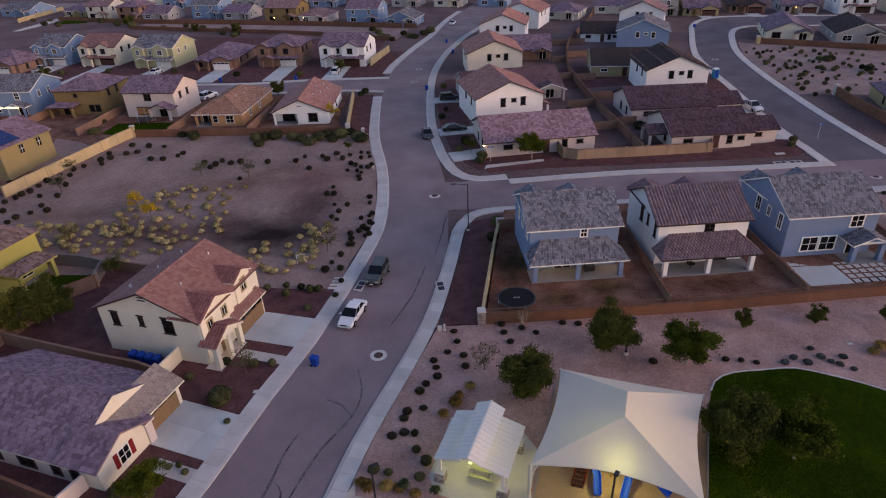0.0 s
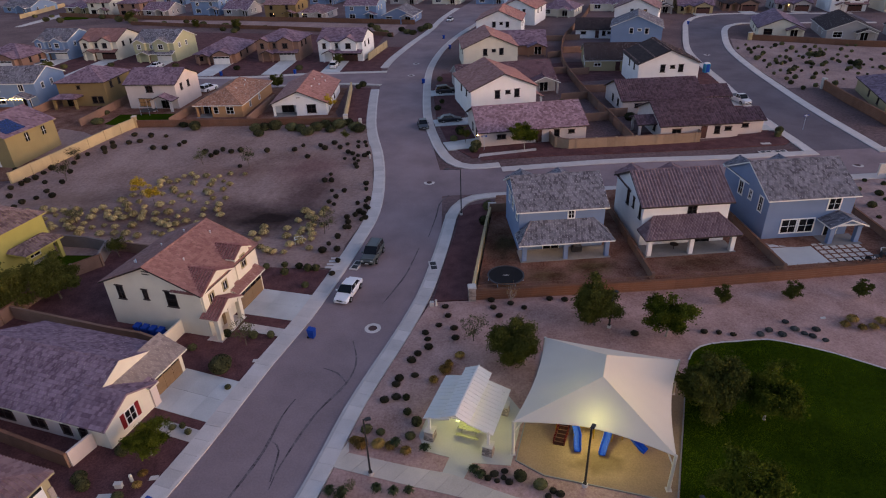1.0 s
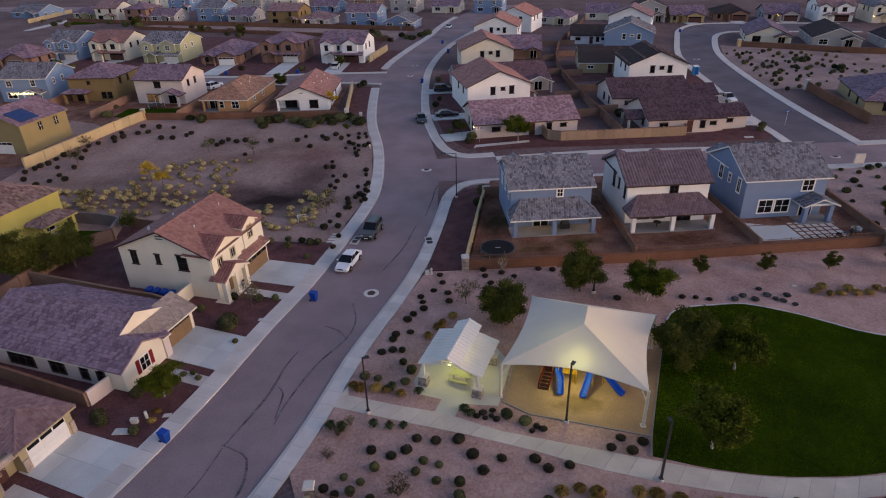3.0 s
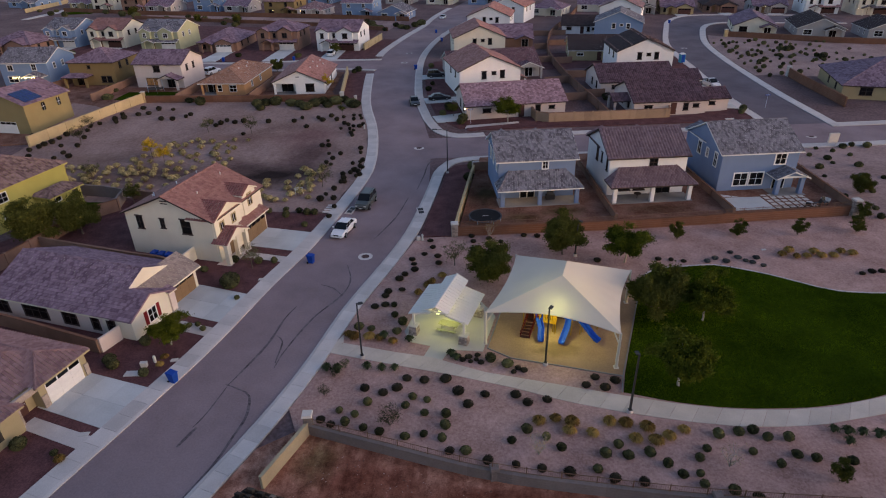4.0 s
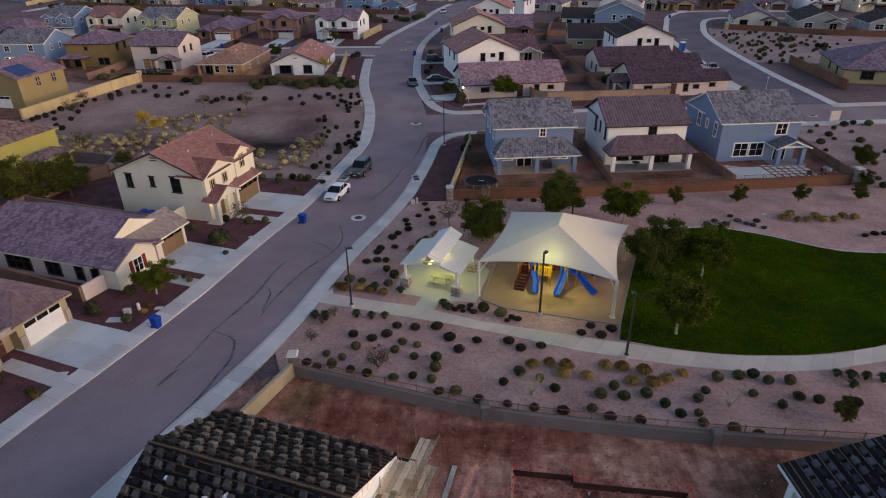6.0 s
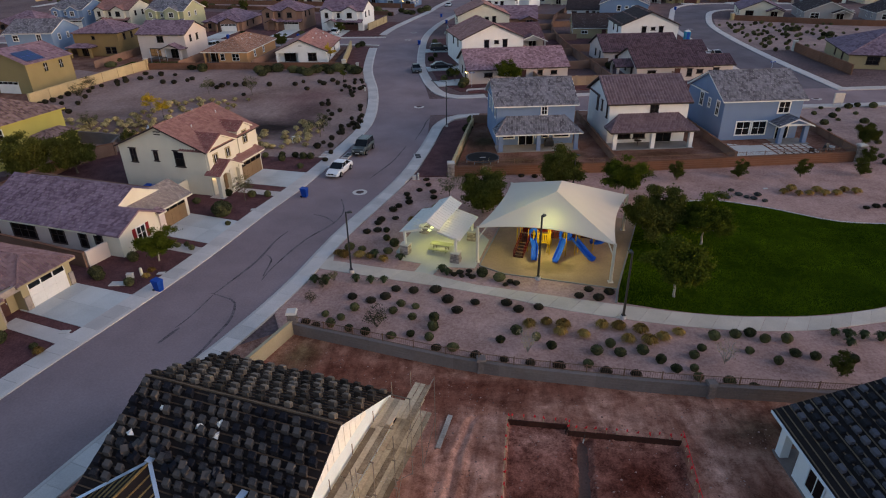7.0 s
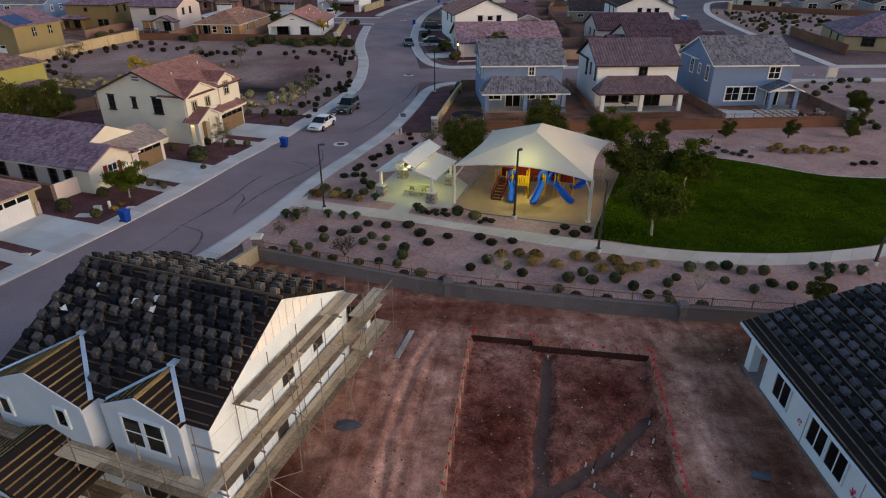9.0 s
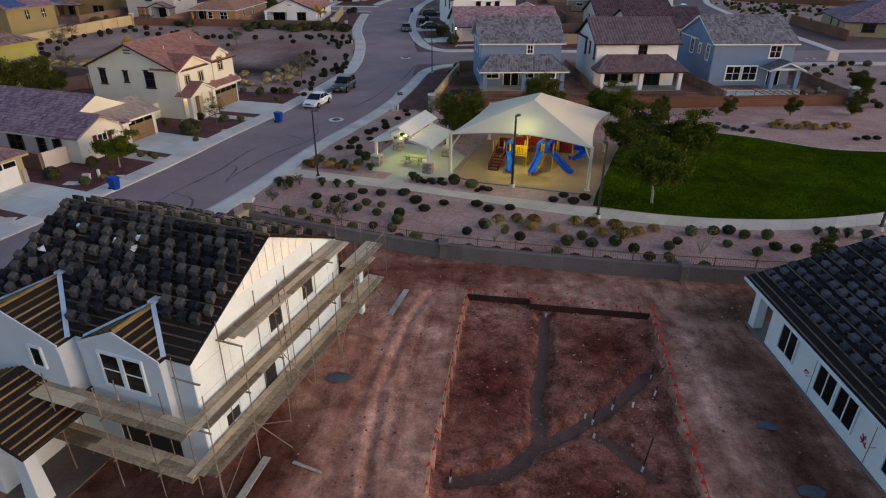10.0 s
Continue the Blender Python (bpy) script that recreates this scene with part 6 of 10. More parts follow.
wall("wall_cream_north", [(-46.4, 62.6), (-38, 60.6), (-26.4, 58.4)], 1.5, 0.22, M_BROWNWALL, "brown wall beside the cream house", None, 0, 0, False, 0)
wall("wall_cream_slate", [(-50, 47.5), (-36, 43.6), (-31.3, 42.6), (-30.0, 41.7)], 1.6, 0.22, M_BROWNWALL, "brown wall between two houses", M_BROWNWALL, 0, 0, False, 0)
wall("wall_cream_gate", [(-30.6, 41.4), (-29.6, 46.0)], 1.75, 0.2, W_CREAM, "pale stucco wall beside the cream house", None, 0, 0, False, 0)
wall("wall_slate_tan", [(-50, 33.6), (-40, 30.4), (-31.5, 27.5)], 1.5, 0.22, M_BROWNWALL, "brown wall between two houses", M_BLOCKWALL, 0, 0, False, 0)
wall("wall_slate_gate", [(-31.4, 27.6), (-30.6, 29.7)], 1.6, 0.2, W_PINKWH, "pale stucco wall beside the slate-roofed house", None, 0, 0, False, 0)
for o in list(scene.objects):
    if o.name.startswith(("wall_", "driveway", "path_", "apron")):
        o.matrix_world = Matrix.Identity(4)

# ---- the park ----
path_hi = spline([(-9.4, 29.4), (-4.2, 28.1), (-1.1, 27.5), (3.5, 25.6), (8.2, 24.5), (14.9, 22.9), (19.2, 22.0), (23.4, 21.5), (27.7, 21.6), (30.9, 22.0), (36.0, 23.4), (44, 27), (54, 33)])
path_lo = spline([(-10.6, 28.0), (-4.0, 26.3), (1.0, 25.1), (5.8, 23.7), (10.2, 22.1), (14.5, 21.0), (18.6, 20.2), (22.7, 19.7), (29.1, 20.0), (34.8, 21.4), (43, 25), (53, 31)])
walk_way = tagged(new("park_path"), "pale concrete slab path through the park", "path", kind="structure")
n = 40
hi, lo = resample(path_hi, n), resample(path_lo, n)
for i in range(n - 1):
    q = [lo[i].lerp(lo[i + 1], 0.015), lo[i + 1], hi[i + 1], hi[i].lerp(hi[i + 1], 0.015)]
    part("slab", Geo().hexa([(v.x, v.y, -0.02) for v in q], [(v.x, v.y, 0.115) for v in q]), M_PATH, walk_way)
apron = tagged(new("path_mouth"), "pale concrete mouth of the park path at the walk", "path", kind="structure")
part("slab", Geo().prism([(-10.9, 27.6), (-10.4, 28.0), (-9.4, 29.5), (-9.6, 30.6), (-10.3, 29.0)], -0.02, 0.113), M_PATH, apron)

LAWN = [(14.95, 23.3), (19.2, 22.2), (23.4, 21.7), (27.7, 21.8), (30.9, 22.2), (36.0, 23.6), (44, 27.2), (52, 32.2), (55, 36), (52, 39), (44.7, 38.7), (40, 39.1), (37.3, 40.5), (34.6, 42.2), (32.0, 43.4), (29.3, 44.3), (26.4, 44.0), (23.6, 43.6), (21.5, 42.4), (20.1, 39.4), (18.1, 33.4), (15.5, 25.5)]
lawn_line = spline(LAWN + LAWN[:1], 1.2)
g = Geo().prism([(p.x, p.y) for p in lawn_line[:-1]], 0.0, 0.10)
tagged(part("lawn", g, M_GRASS, None, "dark green mown lawn of the park", kind="structure"), category="lawn")


def in_poly(x, y, poly):
    c = False
    for a, b in zip(poly, poly[1:] + poly[:1]):
        if (a[1] > y) != (b[1] > y) and x < (b[0] - a[0]) * (y - a[1]) / (b[1] - a[1]) + a[0]:
            c = not c
    return c


g = Geo()
rnd = random.Random(5)
outline = [(p.x, p.y) for p in lawn_line[:-1]]
for k in range(110000):
    x, y = rnd.uniform(15, 55), rnd.uniform(21.5, 44.5)
    if in_poly(x, y, outline):
        a, s, h = rnd.uniform(0, 6.3), rnd.uniform(0.018, 0.045), rnd.uniform(0.06, 0.13)
        dx, dy = math.cos(a) * s, math.sin(a) * s
        g.face([(x - dx, y - dy, 0.095), (x + dx, y + dy, 0.095), (x + dy * 0.4, y - dx * 0.4, 0.1 + h)])
blade_m = mat("grass_blade", (0.050, 0.084, 0.004), 0.9, 0.25, 0.35, 0.9, 0.0, island=0.04, spec=0.0, span=(0.34, 0.66), tint=(0.098, 0.152, 0.006))
mottle(blade_m, 0.16, (0.62, 0.66, 0.6), (1.28, 1.2, 1.1))
tagged(part("grass", g, blade_m, None, "short green grass blades on the lawn", kind="stuff"), category="grass")
g = Geo()
for a, b in zip(lawn_line, lawn_line[1:]):
    if a.y > 24 and a.x < 50 and not (a.x < 21.2 and a.y < 42.2):
        g.beam((a.x, a.y, 0.08), (b.x, b.y, 0.08), 0.16, 0.14)
part("lawn_edging", g, M_CONC, None, "thin pale concrete edging round the lawn", kind="structure")["category"] = "edging"

SAND = [(3.9, 28.9), (6.0, 27.5), (9.9, 26.6), (13.1, 25.8), (15.3, 25.3), (17.5, 31.9), (19.6, 37.6), (19.9, 39.0), (7.2, 42.2)]
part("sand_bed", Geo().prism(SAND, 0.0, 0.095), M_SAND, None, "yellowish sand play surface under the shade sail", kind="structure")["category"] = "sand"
part("sand_edging", Geo().beam((3.9, 28.9, 0.1), (6.0, 27.5, 0.1), 0.1, 0.14).beam((6.0, 27.5, 0.1), (9.9, 26.6, 0.1), 0.1, 0.14).beam((9.9, 26.6, 0.1), (15.3, 25.3, 0.1), 0.1, 0.14)
     .beam((15.3, 25.3, 0.1), (14.8, 23.2, 0.1), 0.1, 0.14).beam((15.3, 25.3, 0.1), (19.9, 39.0, 0.1), 0.1, 0.14).beam((3.9, 28.9, 0.1), (7.2, 42.2, 0.1), 0.1, 0.14), M_PATIO, None, "pale concrete edging round the play sand", kind="structure")["category"] = "edging"
pad_m = mat("pad_concrete", (0.48, 0.45, 0.39), 0.85, 0.1, 0.6, 9.0, 0.1)
part("picnic_pad", Geo().prism([(-3.9, 31.3), (-3.3, 29.7), (-1.3, 29.1), (-1.9, 27.3), (-0.25, 26.8), (0.5, 28.6), (3.5, 28.4), (4.8, 34.0), (3.4, 36.6), (-2.4, 37.6)], 0.0, 0.11), pad_m, None, "smooth pale concrete pad under the picnic shelter", kind="structure")["category"] = "pavement"

# shade sail on four posts: four taut faces that meet in creases at a short ridge
sail_root = root("shade_sail", pose(11.0, 33.3, 0.09), "large pale tensioned shade sail on four white posts", "shade sail")
O = Vector((11.0, 33.3, 0.09))
CORNERS = [Vector(q) - O for q in ((3.71, 29.6, 3.58), (14.95, 26.45, 3.66), (18.0, 36.6, 3.84), (7.06, 39.75, 3.74))]
RIDGE = [Vector(q) - O for q in ((10.66, 32.05, 5.97), (11.39, 34.6, 6.02))]
BOW = (0.155, 0.09, 0.12, 0.085)


def hem_at(k, u):
    """A point of the k-th edge, which bows in towards the ridge."""
    a, b = CORNERS[k], CORNERS[(k + 1) % 4]
    top = (RIDGE[0], RIDGE[0].lerp(RIDGE[1], u), RIDGE[1], RIDGE[1].lerp(RIDGE[0], u))[k]
    return a.lerp(b, u).lerp(top, BOW[k] * 4 * u * (1 - u)), top


N = 28
sail_faces = []
for k in range(4):
    g = Geo()
    for j in range(N + 1):
        for i in range(N + 1):
            u, v = i / N, j / N
            e, top = hem_at(k, u)
            p = e.lerp(top, v)
            p.z -= 0.30 * 4 * u * (1 - u) * v * (1 - v) + 0.012 * math.sin(40 * u) * (1 - v) ** 3
            g.v.append(tuple(p))
    g.f = [(j * (N + 1) + i, j * (N + 1) + i + 1, (j + 1) * (N + 1) + i + 1, (j + 1) * (N + 1) + i) for j in range(N) for i in range(N)]
    sail_faces.append(g)
m_sail = mat("sail_cloth", (0.75, 0.66, 0.55), 0.85, 0.07, 0.35, 20.0, 0.05)
bs = m_sail.node_tree.nodes["Principled BSDF"]
tr = m_sail.node_tree.nodes.new("ShaderNodeBsdfTranslucent")
tr.inputs["Color"].default_value = (0.62, 0.56, 0.42, 1)
mix = m_sail.node_tree.nodes.new("ShaderNodeMixShader")
mix.inputs[0].default_value = 0.22
outn = m_sail.node_tree.nodes["Material Output"]
m_sail.node_tree.links.new(bs.outputs[0], mix.inputs[1])
m_sail.node_tree.links.new(tr.outputs[0], mix.inputs[2])
m_sail.node_tree.links.new(mix.outputs[0], outn.inputs["Surface"])
for g in sail_faces:
    part("cloth", g, m_sail, sail_root, smooth=True)
post_m = mat("cream_post", (0.55, 0.50, 0.42), 0.5, 0.08, 1.0, 8.0, 0.05)
for k, c in enumerate(CORNERS):
    part("post", Geo().tube([(c.x, c.y, -0.2), (c.x, c.y, c.z + 0.04)], [0.15, 0.12], 12), post_m, sail_root)
    part("base_plate", Geo().box(c.x - 0.22, c.y - 0.22, -0.05, c.x + 0.22, c.y + 0.22, 0.05), M_CONC, sail_root)
    inn = c.lerp(RIDGE[0].lerp(RIDGE[1], 0.5), 0.16)
    part("strut", Geo().tube([(c.x, c.y, c.z - 1.15), (inn.x, inn.y, inn.z - 0.08)], 0.06, 8), post_m, sail_root)
    pts = [hem_at(k, q / 20)[0] for q in range(21)]
    part("hem", Geo().tube([p - Vector((0, 0, 0.03)) for p in pts], 0.04, 6), m_sail, sail_root)
fx = part("lamp_rod", Geo().tube([(-1.3, -3.4, 3.5), (-1.3, -3.4, 4.3)], 0.02, 6), post_m, sail_root)
part("fixture", Geo().box(-1.6, -3.5, 3.46, -1.0, -3.3, 3.54), G_PARK, fx, "lit strip lamp under the sail")

# picnic shelter: raised middle roof over two lower slopes
sh = root("picnic_shelter", pose(0.13, 32.73, 0.1, 0, 0, -17.5), "white metal picnic shelter with a raised ridge on stone-based posts", "shelter")
metal_m = mat("white_metal_roof", (0.72, 0.675, 0.60), 0.62, 0.07, 0.6, 8.0, 0.05, spec=0.2)


def slope(name, x0, x1, z0, z1, y0, y1):
    """A sheet of standing-seam roofing between two heights."""
    g = Geo().hexa([(x0, y0, z0), (x1, y0, z1), (x1, y1, z1), (x0, y1, z0)], [(x0, y0, z0 + 0.06), (x1, y0, z1 + 0.06), (x1, y1, z1 + 0.06), (x0, y1, z0 + 0.06)])
    sheet = part(name, g, metal_m, sh)
    m = max(2, int((y1 - y0) / 0.42))
    for k in range(m + 1):
        y = y0 + 0.02 + (y1 - y0 - 0.04) * k / m
        part("seam", Geo().beam((x0, y, z0 + 0.07), (x1, y, z1 + 0.07), 0.03, 0.035), metal_m, sheet)


slope("roof_low_west", -2.92, -0.75, 2.14, 2.72, -2.62, 2.75)
slope("roof_low_east", 0.75, 2.9, 2.72, 2.14, -2.62, 2.75)
slope("roof_top_west", -1.22, 0.0, 3.18, 3.74, -3.1, 3.1)
slope("roof_top_east", 0.0, 1.12, 3.74, 3.18, -3.1, 3.1)
part("ridge_cap", Geo().beam((0, -3.12, 3.83), (0, 3.12, 3.83), 0.16, 0.05), metal_m, sh)
for x in (-2.45, 2.5):
    for y in (-2.45, 2.2):
        part("post", Geo().box(x - 0.1, y - 0.1, 0.0, x + 0.1, y + 0.1, 2.38), metal_m, sh)
        q, t = 0.42, 0.34
        part("post_base", Geo().hexa([(x - q, y - q, -0.02), (x + q, y - q, -0.02), (x + q, y + q, -0.02), (x - q, y + q, -0.02)],
                                     [(x - t, y - t, 0.88), (x + t, y - t, 0.88), (x + t, y + t, 0.88), (x - t, y + t, 0.88)]), M_STONE, sh)
        part("base_cap", Geo().box(x - 0.42, y - 0.42, 0.88, x + 0.42, y + 0.42, 0.97), M_CAP, sh)
        g, rs = Geo(), random.Random(int(x * 10 + y))
        for row in range(5):
            z0 = 0.02 + 0.17 * row
            w = q - (q - t) * (z0 + 0.08) / 0.9
            for sx_, sy_ in ((1, 0), (-1, 0), (0, 1), (0, -1)):
                o = -w
                while o < w - 0.06:
                    e = min(o + rs.uniform(0.18, 0.34), w)
                    d = w + 0.01 + 0.03 * rs.random()
                    if sx_:
                        g.box(x + min(sx_ * d, sx_ * w * 0.9), y + o, z0, x + max(sx_ * d, sx_ * w * 0.9), y + e - 0.02, z0 + 0.15)
                    else:
                        g.box(x + o, y + min(sy_ * d, sy_ * w * 0.9), z0, x + e - 0.02, y + max(sy_ * d, sy_ * w * 0.9), z0 + 0.15)
                    o = e
        part("facing_stone", g, M_STONE, sh, kind="stuff")
for y in (-2.45, 0, 2.2):
    part("truss", Geo().beam((-2.45, y, 2.16), (-0.7, y, 2.62), 0.1, 0.14).beam((2.5, y, 2.16), (0.7, y, 2.62), 0.1, 0.14).beam((-0.95, y, 2.8), (-0.95, y, 3.2), 0.1).beam((0.95, y, 2.8), (0.95, y, 3.2), 0.1).beam((-1.0, y, 3.16), (0, y, 3.64), 0.1).beam((1.0, y, 3.16), (0, y, 3.64), 0.1).beam((-0.95, y, 2.86), (0.95, y, 2.86), 0.1, 0.12), metal_m, sh)
part("fixture", Geo().box(-0.12, -2.6, 2.68, 0.12, -1.2, 2.76).box(-0.12, 0.9, 2.68, 0.12, 2.2, 2.76), G_PARK, sh, "lit strip lamps under the roof")

table = root("picnic_table", pose(0.3, 31.6, 0.11, 0, 0, -17), "perforated metal picnic table with benches", "table")
tab_m = mat("green_coated_metal", (0.27, 0.27, 0.17), 0.5, 0.1, 2, 9, 0.05)
for k in range(5):
    part("top_slat", Geo().box(-0.95, -0.38 + 0.155 * k, 0.72, 0.95, -0.25 + 0.155 * k, 0.76), tab_m, table)
for s in (-1, 1):
    part("bench", Geo().box(-0.95, s * 0.75 - 0.14, 0.42, 0.95, s * 0.75 + 0.14, 0.46), tab_m, table)
    part("leg", Geo().beam((s * 0.6, -0.8, 0.4), (s * 0.6, 0.8, 0.4), 0.07).beam((s * 0.6, -0.5, 0), (s * 0.6, -0.2, 0.72), 0.07).beam((s * 0.6, 0.5, 0), (s * 0.6, 0.2, 0.72), 0.07), tab_m, table)
for x, y in ((3.1, 34.6),):
    grill = root("park_grill", pose(x, y, 0.1), "black steel barbecue grill on a post", "grill")
    part("post", Geo().tube([(0, 0, -0.05), (0, 0, 0.8)], 0.05), M_BLACK, grill)
    part("firebox", Geo().box(-0.25, -0.2, 0.8, 0.25, 0.2, 0.84).box(-0.25, 0.17, 0.84, 0.25, 0.2, 1.05).box(-0.25, -0.2, 0.84, -0.22, 0.2, 1.05).box(0.22, -0.2, 0.84, 0.25, 0.2, 1.05), M_BLACK, grill)

# lamp under the sail and under the shelter
for nm, loc_, e, sz in (("sail_light", (9.9, 29.9, 3.2), 165, 1.2), ("shelter_light", (0.1, 32.2, 2.2), 52, 0.9)):
    d = bpy.data.lights.new(nm, "POINT")
    d.energy, d.color, d.shadow_soft_size = e, (0.86, 1.0, 0.32), sz * 0.4
    new(nm, d).location = loc_

# play structure
ply = root("play_structure", pose(10.9, 33.1, 0.095, 0, 0, -13.0), "red, yellow and blue play structure with slides", "playground")
P_RED = mat("red_plastic", (0.095, 0.007, 0.006), 0.5, 0.15, 1.0, 6.0, 0.05)
P_YEL = mat("yellow_coated_steel", (0.40, 0.22, 0.010), 0.45, 0.1, 1.0, 6.0, 0.05)
P_BLU = mat("blue_slide_plastic", (0.004, 0.060, 0.46), 0.45, 0.12, 1.0, 6.0, 0.05, spec=0.12)
P_DECK = mat("brown_deck_coating", (0.06, 0.022, 0.017), 0.6, 0.2, 1.0, 6.0, 0.05)
DECKS = [(-2.35, -1.25, 1.2), (-1.05, -1.1, 1.35), (0.35, -0.7, 1.4), (1.65, -0.45, 1.4), (2.95, 0.35, 1.3)]
for x, y, z in DECKS:
    part("deck", Geo().box(x - 0.62, y - 0.62, z - 0.08, x + 0.62, y + 0.62, z), P_DECK, ply)
    for sx_ in (-1, 1):
        for sy_ in (-1, 1):
            part("post", Geo().tube([(x + sx_ * 0.62, y + sy_ * 0.62, -0.1), (x + sx_ * 0.62, y + sy_ * 0.62, z + 1.15)], 0.048, 10), P_YEL, ply)
    pn = part("rail_panel", Geo().box(x - 0.55, y + 0.6, z + 0.15, x + 0.55, y + 0.64, z + 1.0), P_RED, ply)
    for k in range(5):
        part("bar", Geo().box(x - 0.5 + 0.22 * k, y - 0.64, z + 0.1, x - 0.44 + 0.22 * k, y - 0.60, z + 0.9), P_RED, pn)
for k in range(7):
    part("yellow_slat", Geo().box(-1.28 + 0.15 * k, -1.98, 1.15, -1.19 + 0.15 * k, -1.92, 2.0), P_YEL, ply)
for z in (1.1, 1.95):
    part("yellow_rail", Geo().box(-1.32, -2.0, z, -0.2, -1.9, z + 0.1), P_YEL, ply)
for x, y in ((-1.35, -1.95), (-0.2, -1.95), (1.25, -1.9), (2.05, -1.5), (-3.2, -2.0), (-2.2, -2.0)):
    part("front_post", Geo().tube([(x, y, -0.1), (x, y, 2.35)], 0.048, 10), P_YEL, ply)
part("bridge", Geo().box(2.1, -0.3, 1.28, 2.6, 0.5, 1.35), P_DECK, ply)
P_MAR = mat("maroon_panel", (0.14, 0.016, 0.014), 0.5, 0.15, 1.0, 6.0, 0.05)
for x0, x1, y, z0, z1 in ((-0.9, 0.9, -0.05, 1.45, 2.5), (1.0, 2.3, 0.2, 1.45, 2.45), (2.3, 3.6, 1.0, 1.35, 2.6), (2.4, 3.55, -0.3, 1.35, 2.2)):
    pn = part("back_panel", Geo().box(x0, y, z0, x1, y + 0.05, z1), P_MAR, ply)
    for k in range(4):
        a = x0 + (x1 - x0) * (k + 0.3) / 4
        part("panel_slot", Geo().box(a, y - 0.012, z0 + 0.25, a + (x1 - x0) * 0.1, y, z1 - 0.2), P_RED, pn)
part("tunnel", Geo().tube([(-0.6, -0.1, 1.8), (0.2, 0.3, 1.85), (1.2, 0.4, 1.8)], 0.42, 12), P_RED, ply)


def slide(line, w=0.5):
    """A trough along a line of points, with raised sides and an arched hood."""
    line = [Vector(p) for p in line]
    pts = []
    for a, b in zip(line, line[1:]):
        for k in range(4):
            pts.append(a.lerp(b, k / 4))
    pts.append(line[-1])
    prof = [(-w / 2 - 0.05, 0.25), (-w / 2, 0.25), (-w / 2 + 0.08, 0.03), (0, 0.0), (w / 2 - 0.08, 0.03), (w / 2, 0.25), (w / 2 + 0.05, 0.25), (w / 2 - 0.02, -0.06), (-w / 2 + 0.02, -0.06)]
    g = Geo()
    m = len(prof)
    for k, p in enumerate(pts):
        d = pts[min(k + 1, len(pts) - 1)] - pts[max(k - 1, 0)]
        s = Vector((-d.y, d.x, 0))
        s = -s.normalized() if s.length > 1e-3 else Vector((1, 0, 0))
        up = s.cross(d).normalized()
        g.v += [tuple(p + s * a + up * b) for a, b in prof]
    g.f = [(k * m + j, k * m + (j + 1) % m, (k + 1) * m + (j + 1) % m, (k + 1) * m + j) for k in range(len(pts) - 1) for j in range(m)]
    ob = part("slide", g, P_BLU, ply, "glossy blue plastic slide", smooth=False)
    p, d = pts[0], (pts[1] - pts[0])
    s = Vector((-d.y, d.x, 0)).normalized()
    arch = [p + s * (0.36 * math.cos(math.pi * k / 8)) + Vector((0, 0, 0.3 + 0.6 * math.sin(math.pi * k / 8))) for k in range(9)]
    part("hood", Geo().tube([arch[0] - Vector((0, 0, 0.4))] + arch + [arch[-1] - Vector((0, 0, 0.4))], 0.16, 8), P_BLU, ob)


slide([(-1.75, -1.75, 1.4), (-1.7, -2.15, 1.15), (-1.45, -2.65, 0.75), (-1.4, -3.1, 0.45), (-1.35, -3.45, 0.28), (-1.3, -3.8, 0.24)])
slide([(1.0, -1.3, 1.5), (0.95, -1.75, 1.25), (0.85, -2.3, 0.85), (0.7, -2.9, 0.5), (0.6, -3.35, 0.28), (0.55, -3.7, 0.24)])
slide([(1.75, -1.05, 1.5), (2.1, -1.35, 1.25), (2.6, -1.7, 0.9), (3.1, -2.1, 0.55), (3.5, -2.4, 0.32), (3.8, -2.6, 0.26)])
spiral = []
for k in range(10):
    a = 1.0 - k * 0.55
    spiral.append((4.0 + 0.5 * math.cos(a), 0.35 + 0.5 * math.sin(a), 1.35 - 0.11 * k))
slide([(3.5, 0.7, 1.4)] + spiral, 0.5)
for k in range(6):
    part("step", Geo().box(-3.2 + 0.06 * k, -3.3 + 0.25 * k, 0.2 * k, -2.45 + 0.06 * k, -3.02 + 0.25 * k, 0.2 * k + 0.06), P_DECK, ply)
for s_ in (-3.25, -2.4):
    part("stair_rail", Geo().tube([(s_, -3.28, 0.0), (s_, -3.28, 0.7), (s_ + 0.35, -1.9, 1.85), (s_ + 0.35, -1.9, 1.2)], 0.035, 8), P_RED, ply)
    g = Geo()
    for k in range(8):
        t = k / 7
        y, z = -3.24 + 1.32 * t, 0.1 + 1.15 * t
        g.beam((s_ + 0.3 * t, y, z), (s_ + 0.3 * t, y, z + 0.6), 0.03)
    g.hexa([(s_ - 0.02, -3.28, 0.0), (s_ + 0.02, -3.28, 0.0), (s_ + 0.35, -1.9, 1.1), (s_ + 0.31, -1.9, 1.1)], [(s_ - 0.02, -3.28, 0.2), (s_ + 0.02, -3.28, 0.2), (s_ + 0.35, -1.9, 1.3), (s_ + 0.31, -1.9, 1.3)])
    part("stair_side", g, P_RED, ply)
part("climber", Geo().tube([(1.0, 0.9, 0), (1.0, 1.1, 1.4), (1.6, 1.3, 1.8), (2.4, 1.3, 1.5), (2.6, 1.3, 0)], 0.06, 8).tube([(1.0, 2.2, 0), (1.0, 2.2, 1.6), (1.6, 2.3, 2.0), (2.4, 2.3, 1.7), (2.6, 2.3, 0)], 0.06, 8), P_YEL, ply)


